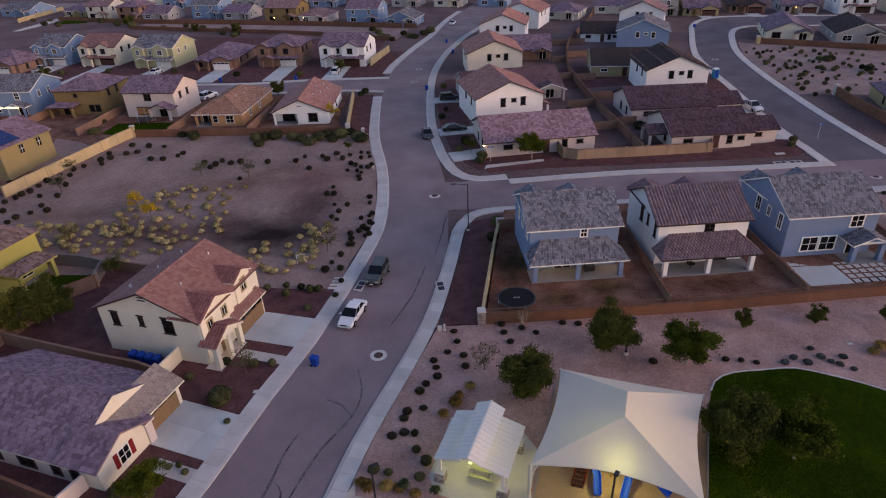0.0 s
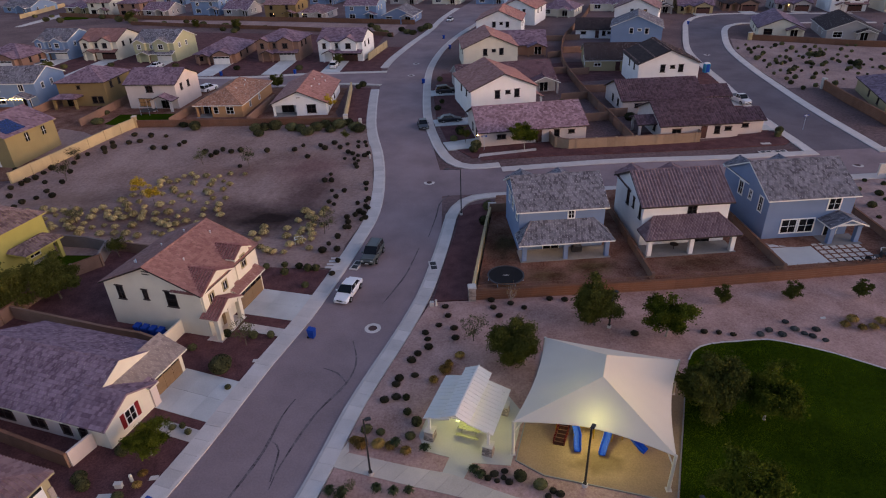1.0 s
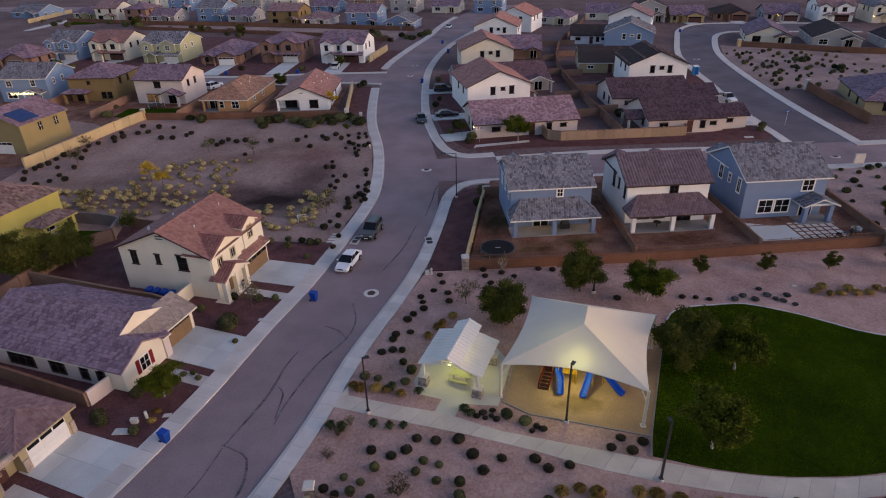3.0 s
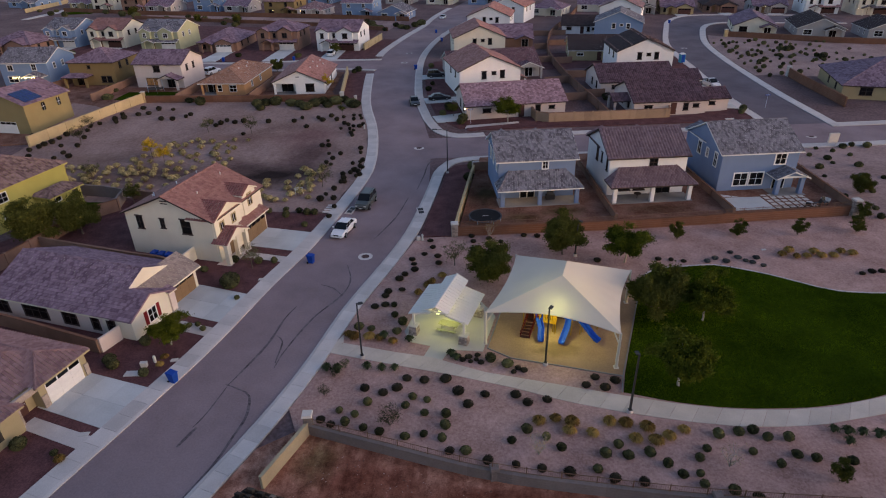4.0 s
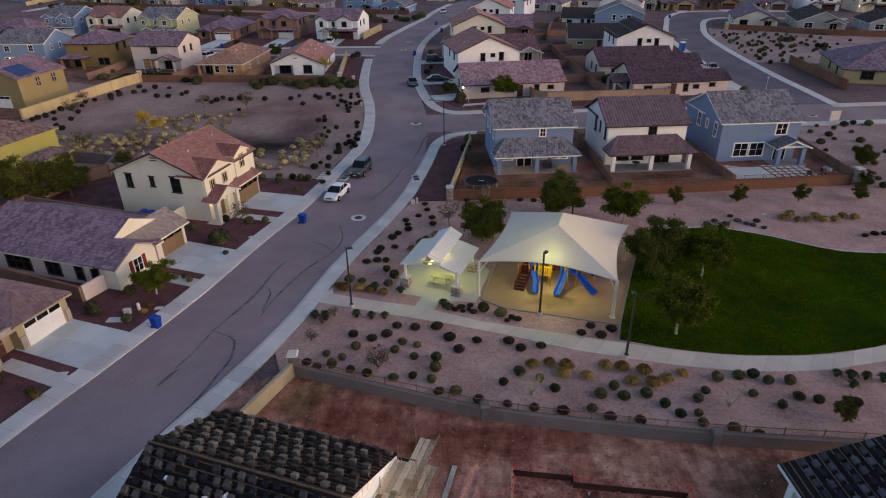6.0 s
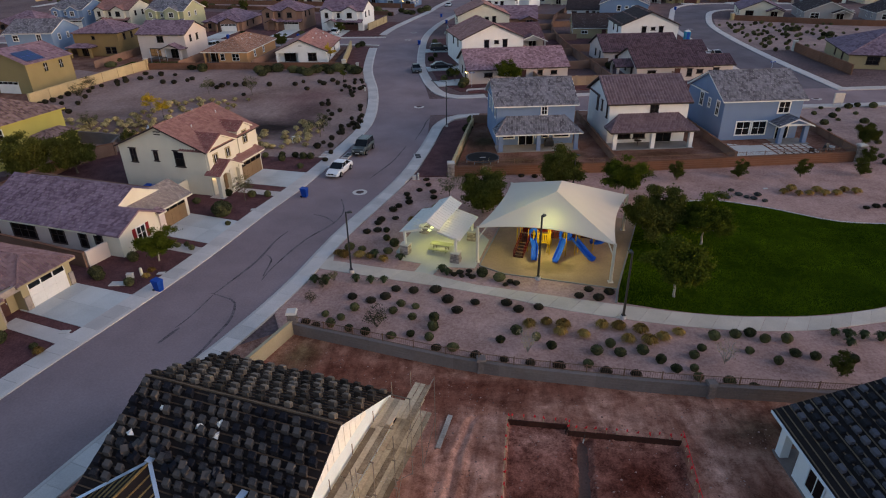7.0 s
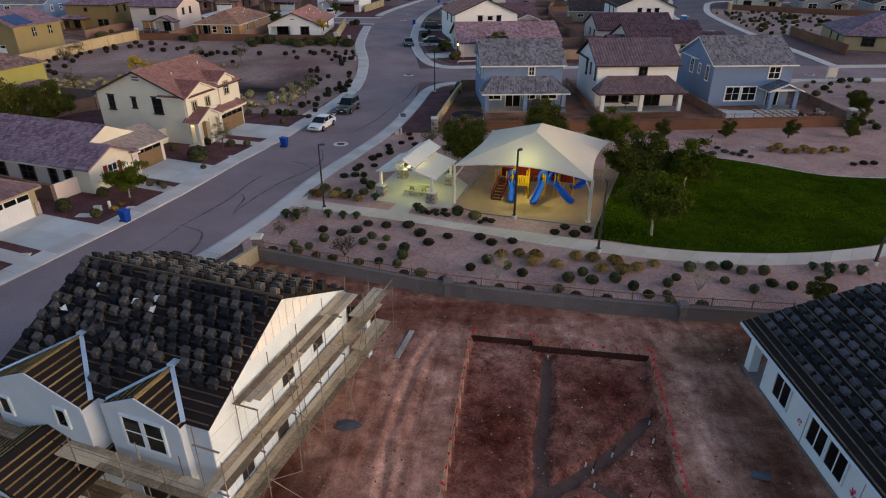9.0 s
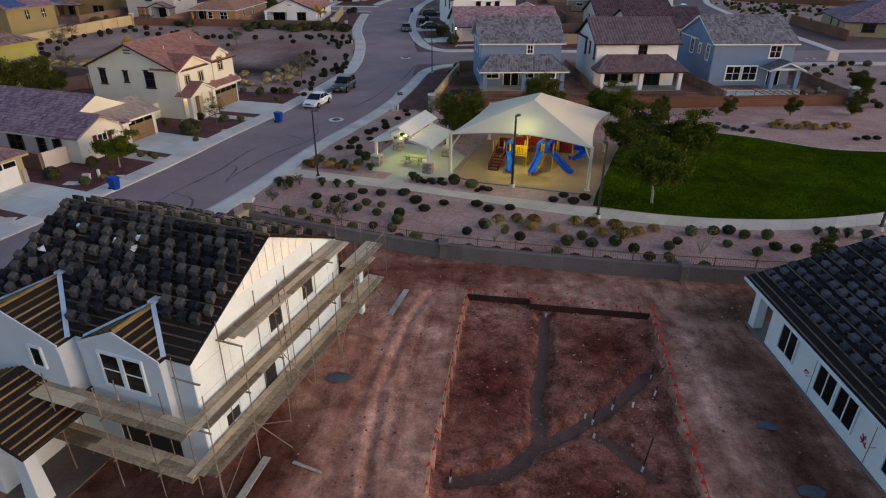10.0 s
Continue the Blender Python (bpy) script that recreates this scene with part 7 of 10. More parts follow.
def lamp_post(x, y, h, aim, label, arm=False):
    r = root("lamp_post", pose(x, y, gz(y) + 0.08, 0, 0, aim), label, "lamp post", "lamp posts")
    part("footing", Geo().lathe([(0.22, -0.1), (0.22, 0.28), (0.18, 0.32)], 12), M_CONC, r)
    part("base_plate", Geo().box(-0.15, -0.15, 0.32, 0.15, 0.15, 0.36), M_BLACK, r)
    part("pole", Geo().hexa([(-0.075, -0.075, 0.3), (0.075, -0.075, 0.3), (0.075, 0.075, 0.3), (-0.075, 0.075, 0.3)], [(-0.055, -0.055, h), (0.055, -0.055, h), (0.055, 0.055, h), (-0.055, 0.055, h)]), M_BLACK, r)
    if arm:
        part("arm", Geo().beam((0, 0, h - 0.1), (-1.6, 0, h + 0.05), 0.06), M_BLACK, r)
        head = part("head", Geo().box(-2.2, -0.13, h, -1.5, 0.13, h + 0.1), M_BLACK, r)
        part("lens", Geo().box(-2.1, -0.1, h - 0.02, -1.7, 0.1, h), M_LAMPGLASS, head)
    else:
        part("arm", Geo().beam((0, 0, h - 0.08), (0.3, 0, h - 0.04), 0.06), M_BLACK, r)
        head = part("head", Geo().hexa([(0.08, -0.15, h - 0.12), (0.55, -0.15, h - 0.12), (0.55, 0.15, h - 0.12), (0.08, 0.15, h - 0.12)], [(0.14, -0.12, h), (0.5, -0.12, h), (0.5, 0.12, h), (0.14, 0.12, h)]), M_BLACK, r)
        part("lens", Geo().box(0.16, -0.12, h - 0.135, 0.5, 0.12, h - 0.12), M_LAMPGLASS, head)


lamp_post(-7.3, 27.3, 5.85, 20, "slim black park lamp post beside the path, unlit")
lamp_post(8.9, 26.65, 5.95, 60, "slim black park lamp post in front of the sail, unlit")
lamp_post(14.9, 21.0, 5.7, 100, "slim black park lamp post at the lawn's corner, unlit")
lamp_post(34.4, 20.4, 5.7, 100, "slim black park lamp post beside the lawn path, unlit")
lamp_post(14.3, 46.2, 4.6, -40, "slim black park lamp post behind the sail, unlit")
lamp_post(-1.4, 72.3, 6.9, 0, "tall dark street lamp with a long arm", True)

# ---- houses under construction ----
M_BATTEN = mat("brown_batten", (0.105, 0.068, 0.045), 0.85, 0.3, 1.5, 9.0, 0.1, objrand=0.6)
M_YBATTEN = mat("pine_batten", (0.22, 0.15, 0.065), 0.85, 0.3, 1.5, 9.0, 0.1, objrand=0.6)
M_FELT = mat("roof_felt", (0.022, 0.017, 0.016), 0.9, 0.3, 0.8, 9.0, 0.1)
M_STACK = mat("grey_roof_tile", (0.017, 0.018, 0.026), 0.85, 0.3, 1.0, 9.0, 0.1, objrand=0.9, tint=(0.064, 0.058, 0.056))
M_STACK_D = mat("charcoal_roof_tile", (0.024, 0.025, 0.031), 0.75, 0.3, 1.0, 9.0, 0.1, island=0.6, tint=(0.066, 0.066, 0.078))
M_PLANK = mat("weathered_plank", (0.27, 0.19, 0.12), 0.9, 0.35, 0.9, 8.0, 0.2, objrand=0.45, tint=(0.46, 0.36, 0.245), grain=0.65)
M_PLANK_P = mat("pale_plank", (0.36, 0.30, 0.25), 0.9, 0.3, 0.9, 8.0, 0.2, tint=(0.46, 0.40, 0.34))
M_POLE = mat("rusty_scaffold_tube", (0.22, 0.17, 0.135), 0.7, 0.3, 1.0, 9.0, 0.1, objrand=0.5)
M_SPRAY = mat("magenta_paint", (0.55, 0.02, 0.09), 0.8, 0.2)

PX, PY, PYAW = -13.75, -1.04, -15.8
P1 = House("house_shell", "two-storey unfinished house shell with tile bundles on battens", (PX, PY), PYAW, W_WRAP, M_FELT, M_WHITE, W_WRAP, z=0.05, group="houses under construction")


def bare_roof(h, kind, rect, e, p, o, row, name="roof", wall_m=None, batten_m=None, thick=0.2):
    """A felted roof deck with battens, no tiles yet; returns its faces."""
    g = Geo()
    faces, _, gables = roof_shape(kind, *rect, e, p, o)
    deck = Geo()
    for f in faces:
        f = [Vector(q) for q in f]
        n = len(f)
        i = len(deck.v)
        deck.v += [tuple(q) for q in f] + [tuple(q - Vector((0, 0, thick))) for q in f]
        deck.f += [tuple(range(i, i + n)), tuple(range(i + 2 * n - 1, i + n - 1, -1))] + [(i + (k + 1) % n, i + k, i + n + k, i + n + (k + 1) % n) for k in range(n)]
    roof = part(name, deck, M_FELT, h.root, "black roofing felt")
    for f in faces:
        f = [Vector(q) for q in f]
        ux = (f[1] - f[0]).normalized()
        nrm = ux.cross(f[2] - f[0]).normalized()
        nrm = nrm if nrm.z > 0 else -nrm
        uy = nrm.cross(ux)
        uy = uy if (f[2] - f[0]).dot(uy) > 0 else -uy
        top = max((q - f[0]).dot(uy) for q in f)
        k = 0.12
        while k < top - 0.05:
            s = inside_span(f, f[0], ux, uy, k)
            if s and s[1] - s[0] > 0.5:
                a = s[0] + 0.03
                while a < s[1] - 0.2:
                    b = min(a + 2.3, s[1] - 0.03)
                    part("batten", Geo().beam(f[0] + ux * a + uy * k + nrm * 0.02, f[0] + ux * (b - 0.06) + uy * k + nrm * 0.02, 0.06, 0.05, nrm), batten_m or M_BATTEN, roof)
                    a = b
            k += row
    for gb in gables:
        part("gable", Geo().face(gb), wall_m or h.walls, h.root)
    return faces


def shell(h, x0, y0, x1, y1, top, name="wall", wall_m=None, z0=-0.3):
    g = Geo().box(x0, y0, z0, x1, y1, top)
    del g.f[1]
    part(name, g, wall_m or h.walls, h.root)


W1, D1 = 10.8, 10.2
EV, PT = 5.35, 0.48
shell(P1, 0.45, 0, W1, D1, EV)
main_faces = bare_roof(P1, "gx", (0.45, 0, W1, D1), EV, PT, 0.06, 0.36, thick=0.07)
BAYS = ((0.70, 5.62, -0.75, 5.22, 0.416), (6.2, 9.8, -0.35, 5.3, 0.45))
for x0, x1, y0, e, p in BAYS:
    shell(P1, x0, y0, x1, 1.0, e, "bay", W_WRAP_SHADED, z0=2.6)
    bare_roof(P1, "gy", (x0, y0, x1, 2.2), e, p, 0.01, 0.36, "bay_roof", W_WRAP_SHADED, M_YBATTEN, 0.05)
    part("parapet", Geo().hexa([(x0 - 0.02, y0 - 0.05, e - 0.2), ((x0 + x1) / 2, y0 - 0.05, e + p * (x1 - x0) / 2 - 0.2), ((x0 + x1) / 2, y0, e + p * (x1 - x0) / 2 - 0.2), (x0 - 0.02, y0, e - 0.2)], [(x0 - 0.02, y0 - 0.05, e + 0.05), ((x0 + x1) / 2, y0 - 0.05, e + p * (x1 - x0) / 2 + 0.05), ((x0 + x1) / 2, y0, e + p * (x1 - x0) / 2 + 0.05), (x0 - 0.02, y0, e + 0.05)]), W_WRAP_SHADED, P1.root)
    part("parapet", Geo().hexa([((x0 + x1) / 2, y0 - 0.05, e + p * (x1 - x0) / 2 - 0.2), (x1 + 0.02, y0 - 0.05, e - 0.2), (x1 + 0.02, y0, e - 0.2), ((x0 + x1) / 2, y0, e + p * (x1 - x0) / 2 - 0.2)], [((x0 + x1) / 2, y0 - 0.05, e + p * (x1 - x0) / 2 + 0.05), (x1 + 0.02, y0 - 0.05, e + 0.05), (x1 + 0.02, y0, e + 0.05), ((x0 + x1) / 2, y0, e + p * (x1 - x0) / 2 + 0.05)]), W_WRAP_SHADED, P1.root)
    xm, zr = (x0 + x1) / 2, e + p * (x1 - x0) / 2
    part("bay_ridge", Geo().beam((xm, y0 + 0.02, zr + 0.05), (xm, (zr - EV) / PT, zr + 0.05), 0.07, 0.10), M_YBATTEN, P1.root)
    part("cap_flashing", Geo().box(xm - 0.16, (zr - EV) / PT - 0.1, zr + 0.08, xm + 0.16, (zr - EV) / PT + 0.35, zr + 0.16), M_STEEL, P1.root, "bright galvanised ridge cap")
    for xe in (x0, x1):
        ye = (e - EV) / PT
        a, b = Vector((xe, ye, e + 0.09)), Vector((xm, (zr - EV) / PT, zr + 0.09))
        part("valley_flashing", Geo().beam(a, b, 0.17, 0.02), M_STEEL, P1.root, "bright galvanised valley flashing")
shell(P1, 0.8, -3.3, 4.2, 0.0, 2.6, "porch_room", W_WRAP_SHADED)
bare_roof(P1, "gy", (0.8, -3.3, 6.0, 0.2), 2.7, 0.42, 0.15, 0.36, "porch_roof", W_WRAP_SHADED, M_YBATTEN)
part("column", Geo().hexa([(5.15, -3.35, -0.3), (5.95, -3.35, -0.3), (5.95, -2.75, -0.3), (5.15, -2.75, -0.3)], [(5.45, -3.25, 2.55), (5.85, -3.25, 2.55), (5.85, -2.85, 2.55), (5.45, -2.85, 2.55)]), W_WRAP_SHADED, P1.root)
part("porch_beam", Geo().box(4.2, -3.3, 2.3, 6.0, -3.0, 2.7), W_WRAP_SHADED, P1.root)
part("porch_beam", Geo().box(5.7, -3.0, 2.3, 6.0, 0, 2.7), W_WRAP_SHADED, P1.root)
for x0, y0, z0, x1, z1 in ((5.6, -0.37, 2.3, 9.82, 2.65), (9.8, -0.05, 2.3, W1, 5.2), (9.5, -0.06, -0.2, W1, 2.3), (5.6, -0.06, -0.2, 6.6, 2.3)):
    part("wall_panel", Geo().box(x0, y0, z0, x1, 0.0, z1), W_WRAP_SHADED, P1.root)
# concrete darkened in its colour for the shade under the porch
slab_m = mat("shaded_slab", (0.115, 0.092, 0.080), 0.9, 0.3, 0.6, 8.0, 0.2)
part("porch_floor", Geo().box(4.2, -3.4, -0.2, 6.4, 0.0, 0.03), slab_m, P1.root)
# a flat black sheet stands in for the shade inside the garage
part("opening", Geo().box(6.6, -0.02, 0.1, 9.5, -0.005, 2.3), M_BLACK, P1.root, "unfinished garage opening, its inner shade a black sheet")
fr = mat("blue_white_frame", (0.62, 0.69, 0.74), 0.5, 0.1)
P1.win("s", 7.55, -0.37, 3.75, 0.82, 1.35, "plain", trim=fr, bars=0).win("s", 8.55, -0.37, 3.75, 0.82, 1.35, "plain", trim=fr, bars=0)
P1.win("s", 4.45, -0.77, 4.1, 0.5, 0.8, "plain", trim=fr, bars=0).win("s", 1.35, -0.77, 3.8, 0.5, 0.8, "plain", trim=fr, bars=0).win("s", 2.6, -3.32, 0.6, 1.0, 1.4, "plain", trim=fr, bars=0)
for k in range(4):
    part("tape", Geo().box(2.2 + 0.22 * k, -3.37, 0.75 + 0.12 * k, 2.26 + 0.22 * k, -3.35, 1.35 + 0.15 * (k % 2)), mat("green_tape", (0.08, 0.55, 0.10), 0.5, 0.1), P1.root, "bright green masking tape")
# black sheets on the wall paint the dark behind unglazed openings
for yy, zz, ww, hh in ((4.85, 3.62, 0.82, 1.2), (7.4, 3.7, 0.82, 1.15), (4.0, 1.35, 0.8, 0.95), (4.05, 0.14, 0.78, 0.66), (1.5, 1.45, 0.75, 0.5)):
    part("opening", Geo().box(W1 - 0.06, yy - ww / 2, zz, W1 + 0.012, yy + ww / 2, zz + hh), M_BLACK, P1.root, "window opening without its frame, its inner shade a black sheet")
seam_m = mat("board_seam", (0.42, 0.42, 0.42), 0.9, 0.2)
for z in (1.25, 2.45, 3.65, 4.85):
    part("board_seam", Geo().box(W1 + 0.001, 0.02, z, W1 + 0.006, D1 - 0.02, z + 0.018), seam_m, P1.root)
for k in range(8):
    part("board_seam", Geo().box(W1 + 0.001, 0.7 + 1.22 * k, 0.1, W1 + 0.006, 0.715 + 1.22 * k, 5.3 if k % 2 else 2.5), seam_m, P1.root)
osb = mat("pine_sheathing", (0.46, 0.34, 0.19), 0.85, 0.2, 1.0, 9.0, 0.1)
pale_osb = mat("pale_sheathing", (0.80, 0.79, 0.74), 0.85, 0.15, 1.0, 9.0, 0.1)
for k in range(9):
    y0 = D1 / 2 - 2.4 + 0.52 * k
    z1 = EV + PT * (D1 / 2 - abs(y0 + 0.25 - D1 / 2)) - 0.12
    part("sheathing_board", Geo().box(W1 + 0.005, y0 + 0.02, 6.35, W1 + 0.03, y0 + 0.5, max(6.4, z1)), pale_osb, P1.root)
part("foundation", Geo().box(0.5, -0.1, -0.3, W1 + 0.1, D1 + 0.1, 0.12), M_GREYWALL, P1.root)
part("ridge_board", Geo().beam((0.4, D1 / 2, 7.84), (W1 + 0.1, D1 / 2, 7.84), 0.05, 0.12), mat("dark_ridge_board", (0.16, 0.115, 0.08), 0.9, 0.3), P1.root)
slope_z = lambda y: EV + PT * y


def over_main(x, y):
    """Whether a bay's roof stands over the main slope here."""
    return any(e + p * ((x1 - x0) / 2 - abs(x - (x0 + x1) / 2)) > EV + PT * y - 0.12 for x0, x1, y0, e, p in BAYS)


# back balcony
part("balcony", Geo().box(W1 - 2.4, D1, 2.55, W1 + 0.3, D1 + 2.0, 2.75), W_WRAP, P1.root)
part("balcony_post", Geo().box(W1 - 0.1, D1 + 1.6, -0.2, W1 + 0.3, D1 + 2.0, 2.6), W_WRAP, P1.root)
part("balcony_roof", Geo().hexa([(W1 - 2.4, D1, 3.3), (W1 + 0.3, D1, 3.3), (W1 + 0.3, D1 + 2.0, 2.78), (W1 - 2.4, D1 + 2.0, 2.78)], [(W1 - 2.4, D1, 3.4), (W1 + 0.3, D1, 3.4), (W1 + 0.3, D1 + 2.0, 2.88), (W1 - 2.4, D1 + 2.0, 2.88)]), M_FELT, P1.root)


def stack_mesh(name, material, k, seed):
    """A bundle of roof tiles stood on a batten, one body with a groove between tiles."""
    rnd = random.Random(seed)
    g = Geo()
    prof = [(-0.20, 0.0), (-0.205, 0.33), (-0.17, 0.37), (0.17, 0.375), (0.205, 0.335), (0.20, 0.0)]
    rings = []
    for i in range(k):
        j, up = rnd.uniform(-0.025, 0.025), rnd.uniform(0.94, 1.05)
        for y, s in ((i, 0.985), (i + 0.06, 1.0), (i + 0.94, 1.0), (i + 1.0, 0.985)):
            rings.append((-0.21 + 0.42 * y / k, s, j, up))
    m = len(prof)
    for y, s, j, up in rings:
        g.v += [(a * s + j, y + 0.35 * b, b * s * up) for a, b in prof]
    g.f = [(r * m + q, r * m + (q + 1) % m, (r + 1) * m + (q + 1) % m, (r + 1) * m + q) for r in range(len(rings) - 1) for q in range(m)]
    g.f += [tuple(range(m - 1, -1, -1)), tuple(range((len(rings) - 1) * m, len(rings) * m))]
    return g.mesh(name, material)


STACKS = [stack_mesh("tile_stack", M_STACK, k, k) for k in (1, 2, 2)]
# lighter tile copy for the back slope, with the skylight put into its colour
M_STACK_B = mat("lit_brown_grey_roof_tile", (0.052, 0.045, 0.040), 0.85, 0.3, 1.0, 9.0, 0.1, objrand=0.8, tint=(0.128, 0.108, 0.090))
STACKS_B = [stack_mesh("tile_stack_lit_brown", M_STACK_B, k, k + 5) for k in (1, 2)]
STACKS_D = [stack_mesh("tile_stack_dark", M_STACK_D, k, k + 9) for k in (1, 2)]


def load_roof(h, f, cols, rows, meshes, seed, skip=None, label="strapped block of roof tile resting on the battens", margin=0.5, joined=None, jitter=1.0, first=0.55):
    rnd = random.Random(seed)
    f = [Vector(q) for q in f]
    ux = (f[1] - f[0]).normalized()
    nrm = ux.cross(f[2] - f[0]).normalized()
    nrm = nrm if nrm.z > 0 else -nrm
    uy = nrm.cross(ux)
    uy = uy if (f[2] - f[0]).dot(uy) > 0 else -uy
    top = max((q - f[0]).dot(uy) for q in f)
    bpy.context.view_layer.update()
    base = h.root.matrix_world
    for r in range(rows):
        hh = first + (top - first - 0.4) * r / (rows - 1)
        s = inside_span(f, f[0], ux, uy, hh)
        for c in range(cols):
            a = s[0] + margin + (s[1] - s[0] - 2 * margin) * (c + (0.4 if r % 2 else 0.0)) / (cols - 0.6) + jitter * rnd.uniform(-0.09, 0.09)
            q = f[0] + ux * a + uy * (hh + jitter * rnd.uniform(-0.04, 0.04)) + nrm * 0.045
            if a > s[1] - 0.25 or (skip and skip(q, rnd)):
                continue
            if joined is not None:
                src = rnd.choice(meshes)
                mm = base.inverted() @ base @ Matrix.Translation(q) @ Matrix((ux, uy, nrm)).transposed().to_4x4() @ pose(0, 0, 0, 0, 0, jitter * rnd.uniform(-9, 9)) @ Matrix.Diagonal((1.08, 0.56, rnd.uniform(0.40, 0.52), 1))
                i = len(joined.v)
                joined.v += [tuple(mm @ v.co) for v in src.vertices]
                joined.f += [tuple(i + k for k in pg.vertices) for pg in src.polygons]
                continue
            ob = new("tile_block", rnd.choice(meshes))
            rot = Matrix((ux, uy, nrm)).transposed().to_4x4()
            ob.matrix_world = base @ Matrix.Translation(q) @ rot @ pose(0, 0, 0, 0, 0, jitter * rnd.uniform(-8, 8)) @ Matrix.Diagonal((rnd.uniform(0.74, 0.9), 0.68, rnd.uniform(0.58, 0.78), 1))
            tagged(ob, label, "tile block", "tile blocks on the roof")


in_bay = lambda q, rnd: over_main(q.x, q.y) or (q.y < 1.2 and 8.6 < q.x < 10.0 and rnd.random() < 0.7) or (q.y < 0.9 and rnd.random() < 0.5) or rnd.random() < 0.05
load_roof(P1, main_faces[0], 16, 11, STACKS, 3, in_bay, margin=0.4, jitter=0.55)
load_roof(P1, main_faces[1], 14, 8, STACKS_B, 4, jitter=0.3, margin=0.3)
rnd = random.Random(8)
for k in range(16):
    x, y = rnd.uniform(1.2, 6.9), rnd.uniform(1.75, 2.3)
    if over_main(x, y):
        continue
    ob = new("tile_block", STACKS[k % 3])
    ob.matrix_world = P1.root.matrix_world @ pose(x, y, slope_z(y) + 0.12, 26, 0, rnd.uniform(-35, 35)) @ Matrix.Scale(0.8, 4)
    tagged(ob, "strapped block of roof tile heaped by the valley", "tile block", "tile blocks on the roof")
for k, (x, y) in enumerate([(2.4, 3.9), (4.6, 3.6), (5.5, 3.9), (5.6, 3.4), (1.5, 2.6)]):
    ob = new("plastic_wrap", Geo().hexa([(-0.2, -0.1, 0), (0.15, -0.12, 0), (0.2, 0.1, 0), (-0.1, 0.13, 0)], [(-0.1, -0.05, 0.12), (0.1, -0.08, 0.2), (0.08, 0.05, 0.09), (-0.06, 0.06, 0.16)]).mesh("plastic_wrap", M_WHITE))
    ob.matrix_world = P1.root.matrix_world @ pose(x, y, slope_z(y) + 0.12, 26, 0, 40 * k)
    tagged(ob, "crumpled scrap of pale plastic wrap on the roof", "scrap", "scraps on the roof")

# scaffold round two sides
sc = root("scaffold", pose(PX, PY, 0.05, 0, 0, PYAW), "rusty tube scaffold with weathered planks round the shell", "scaffold")
EX0, EX1 = W1 + 0.12, W1 + 1.08
for k, yy in enumerate((-0.9, 1.3, 3.5, 5.6, 7.8, 10.0)):
    for x, hgt in ((EX0, 6.2), (EX1, 4.9 + 0.5 * (k % 2))):
        part("standard", Geo().tube([(x, yy, -0.1), (x + 0.04, yy + 0.03, hgt)], 0.022, 6), M_POLE, sc)
    for z in (1.42, 3.36, 5.46):
        part("transom", Geo().beam((EX0 - 0.05, yy, z - 0.06), (EX1 + 0.1, yy, z - 0.06), 0.05), M_POLE, sc)
for z, y0, y1 in ((1.42, -1.4, 12.2), (3.36, -1.2, 12.0), (5.46, 1.3, 9.4)):
    for j, x in enumerate((EX0 + 0.16, EX0 + 0.46, EX0 + 0.76)):
        y = y0 + 0.2 * j
        while y < y1:
            part("plank", Geo().box(x - 0.14, y, z, x + 0.14, min(y + 3.06, y1 + 0.3), z + 0.045), M_PLANK, sc)
            y += 3.1
for k, (a, b) in enumerate((((EX1, -0.9, 0), (EX1, 1.3, 1.7)), ((EX1, 3.5, 0), (EX1, 1.3, 1.7)), ((EX1, 5.6, 0.1), (EX1, 3.5, 3.6)), ((EX1, 7.8, 0), (EX1, 10.0, 3.6)), ((EX1, 10.0, 0.1), (EX1, 7.8, 1.8)), ((EX1 + 0.9, 2.2, 0), (EX1, 1.3, 1.9)), ((EX1 + 0.9, 7.0, 0), (EX1, 7.8, 2.0)), ((EX1 + 0.8, -1.5, 0), (EX1, -0.9, 1.8)), ((EX1, 4.0, 0.0), (EX1 - 0.2, 4.1, 6.5)), ((EX1 + 0.1, 4.3, 0.0), (EX1 - 0.1, 4.35, 6.3)), ((EX1 - 0.1, 3.9, 0.0), (EX1 - 0.3, 3.8, 6.0)))):
    part("brace", Geo().tube([a, b], 0.018, 6), M_POLE, sc)
for x in (5.6, 7.9, 9.9):
    for y, hgt in ((-1.55, 4.6), (-0.75, 4.3)):
        part("standard", Geo().tube([(x, y, -0.1), (x - 0.05, y + 0.03, hgt)], 0.022, 6), M_POLE, sc)
    for z in (1.36, 3.30):
        part("transom", Geo().beam((x, -1.65, z - 0.06), (x, -0.6, z - 0.06), 0.05), M_POLE, sc)
for z in (1.36, 3.30):
    for j, y in enumerate((-1.4, -1.1, -0.82)):
        x = 3.6 + 0.2 * j
        while x < 10.9:
            part("plank", Geo().box(x, y - 0.14, z, min(x + 2.86, 11.3), y + 0.14, z + 0.045), M_PLANK, sc)
            x += 2.9
for j, y in enumerate((-1.4, -1.1)):
    part("plank", Geo().box(0.2, y - 0.14, 3.34, 3.5, y + 0.14, 3.385), M_PLANK, sc)
part("guard_rail", Geo().tube([(5.3, -1.6, 4.2), (11.6, -1.6, 4.2)], 0.017, 6), M_POLE, sc)
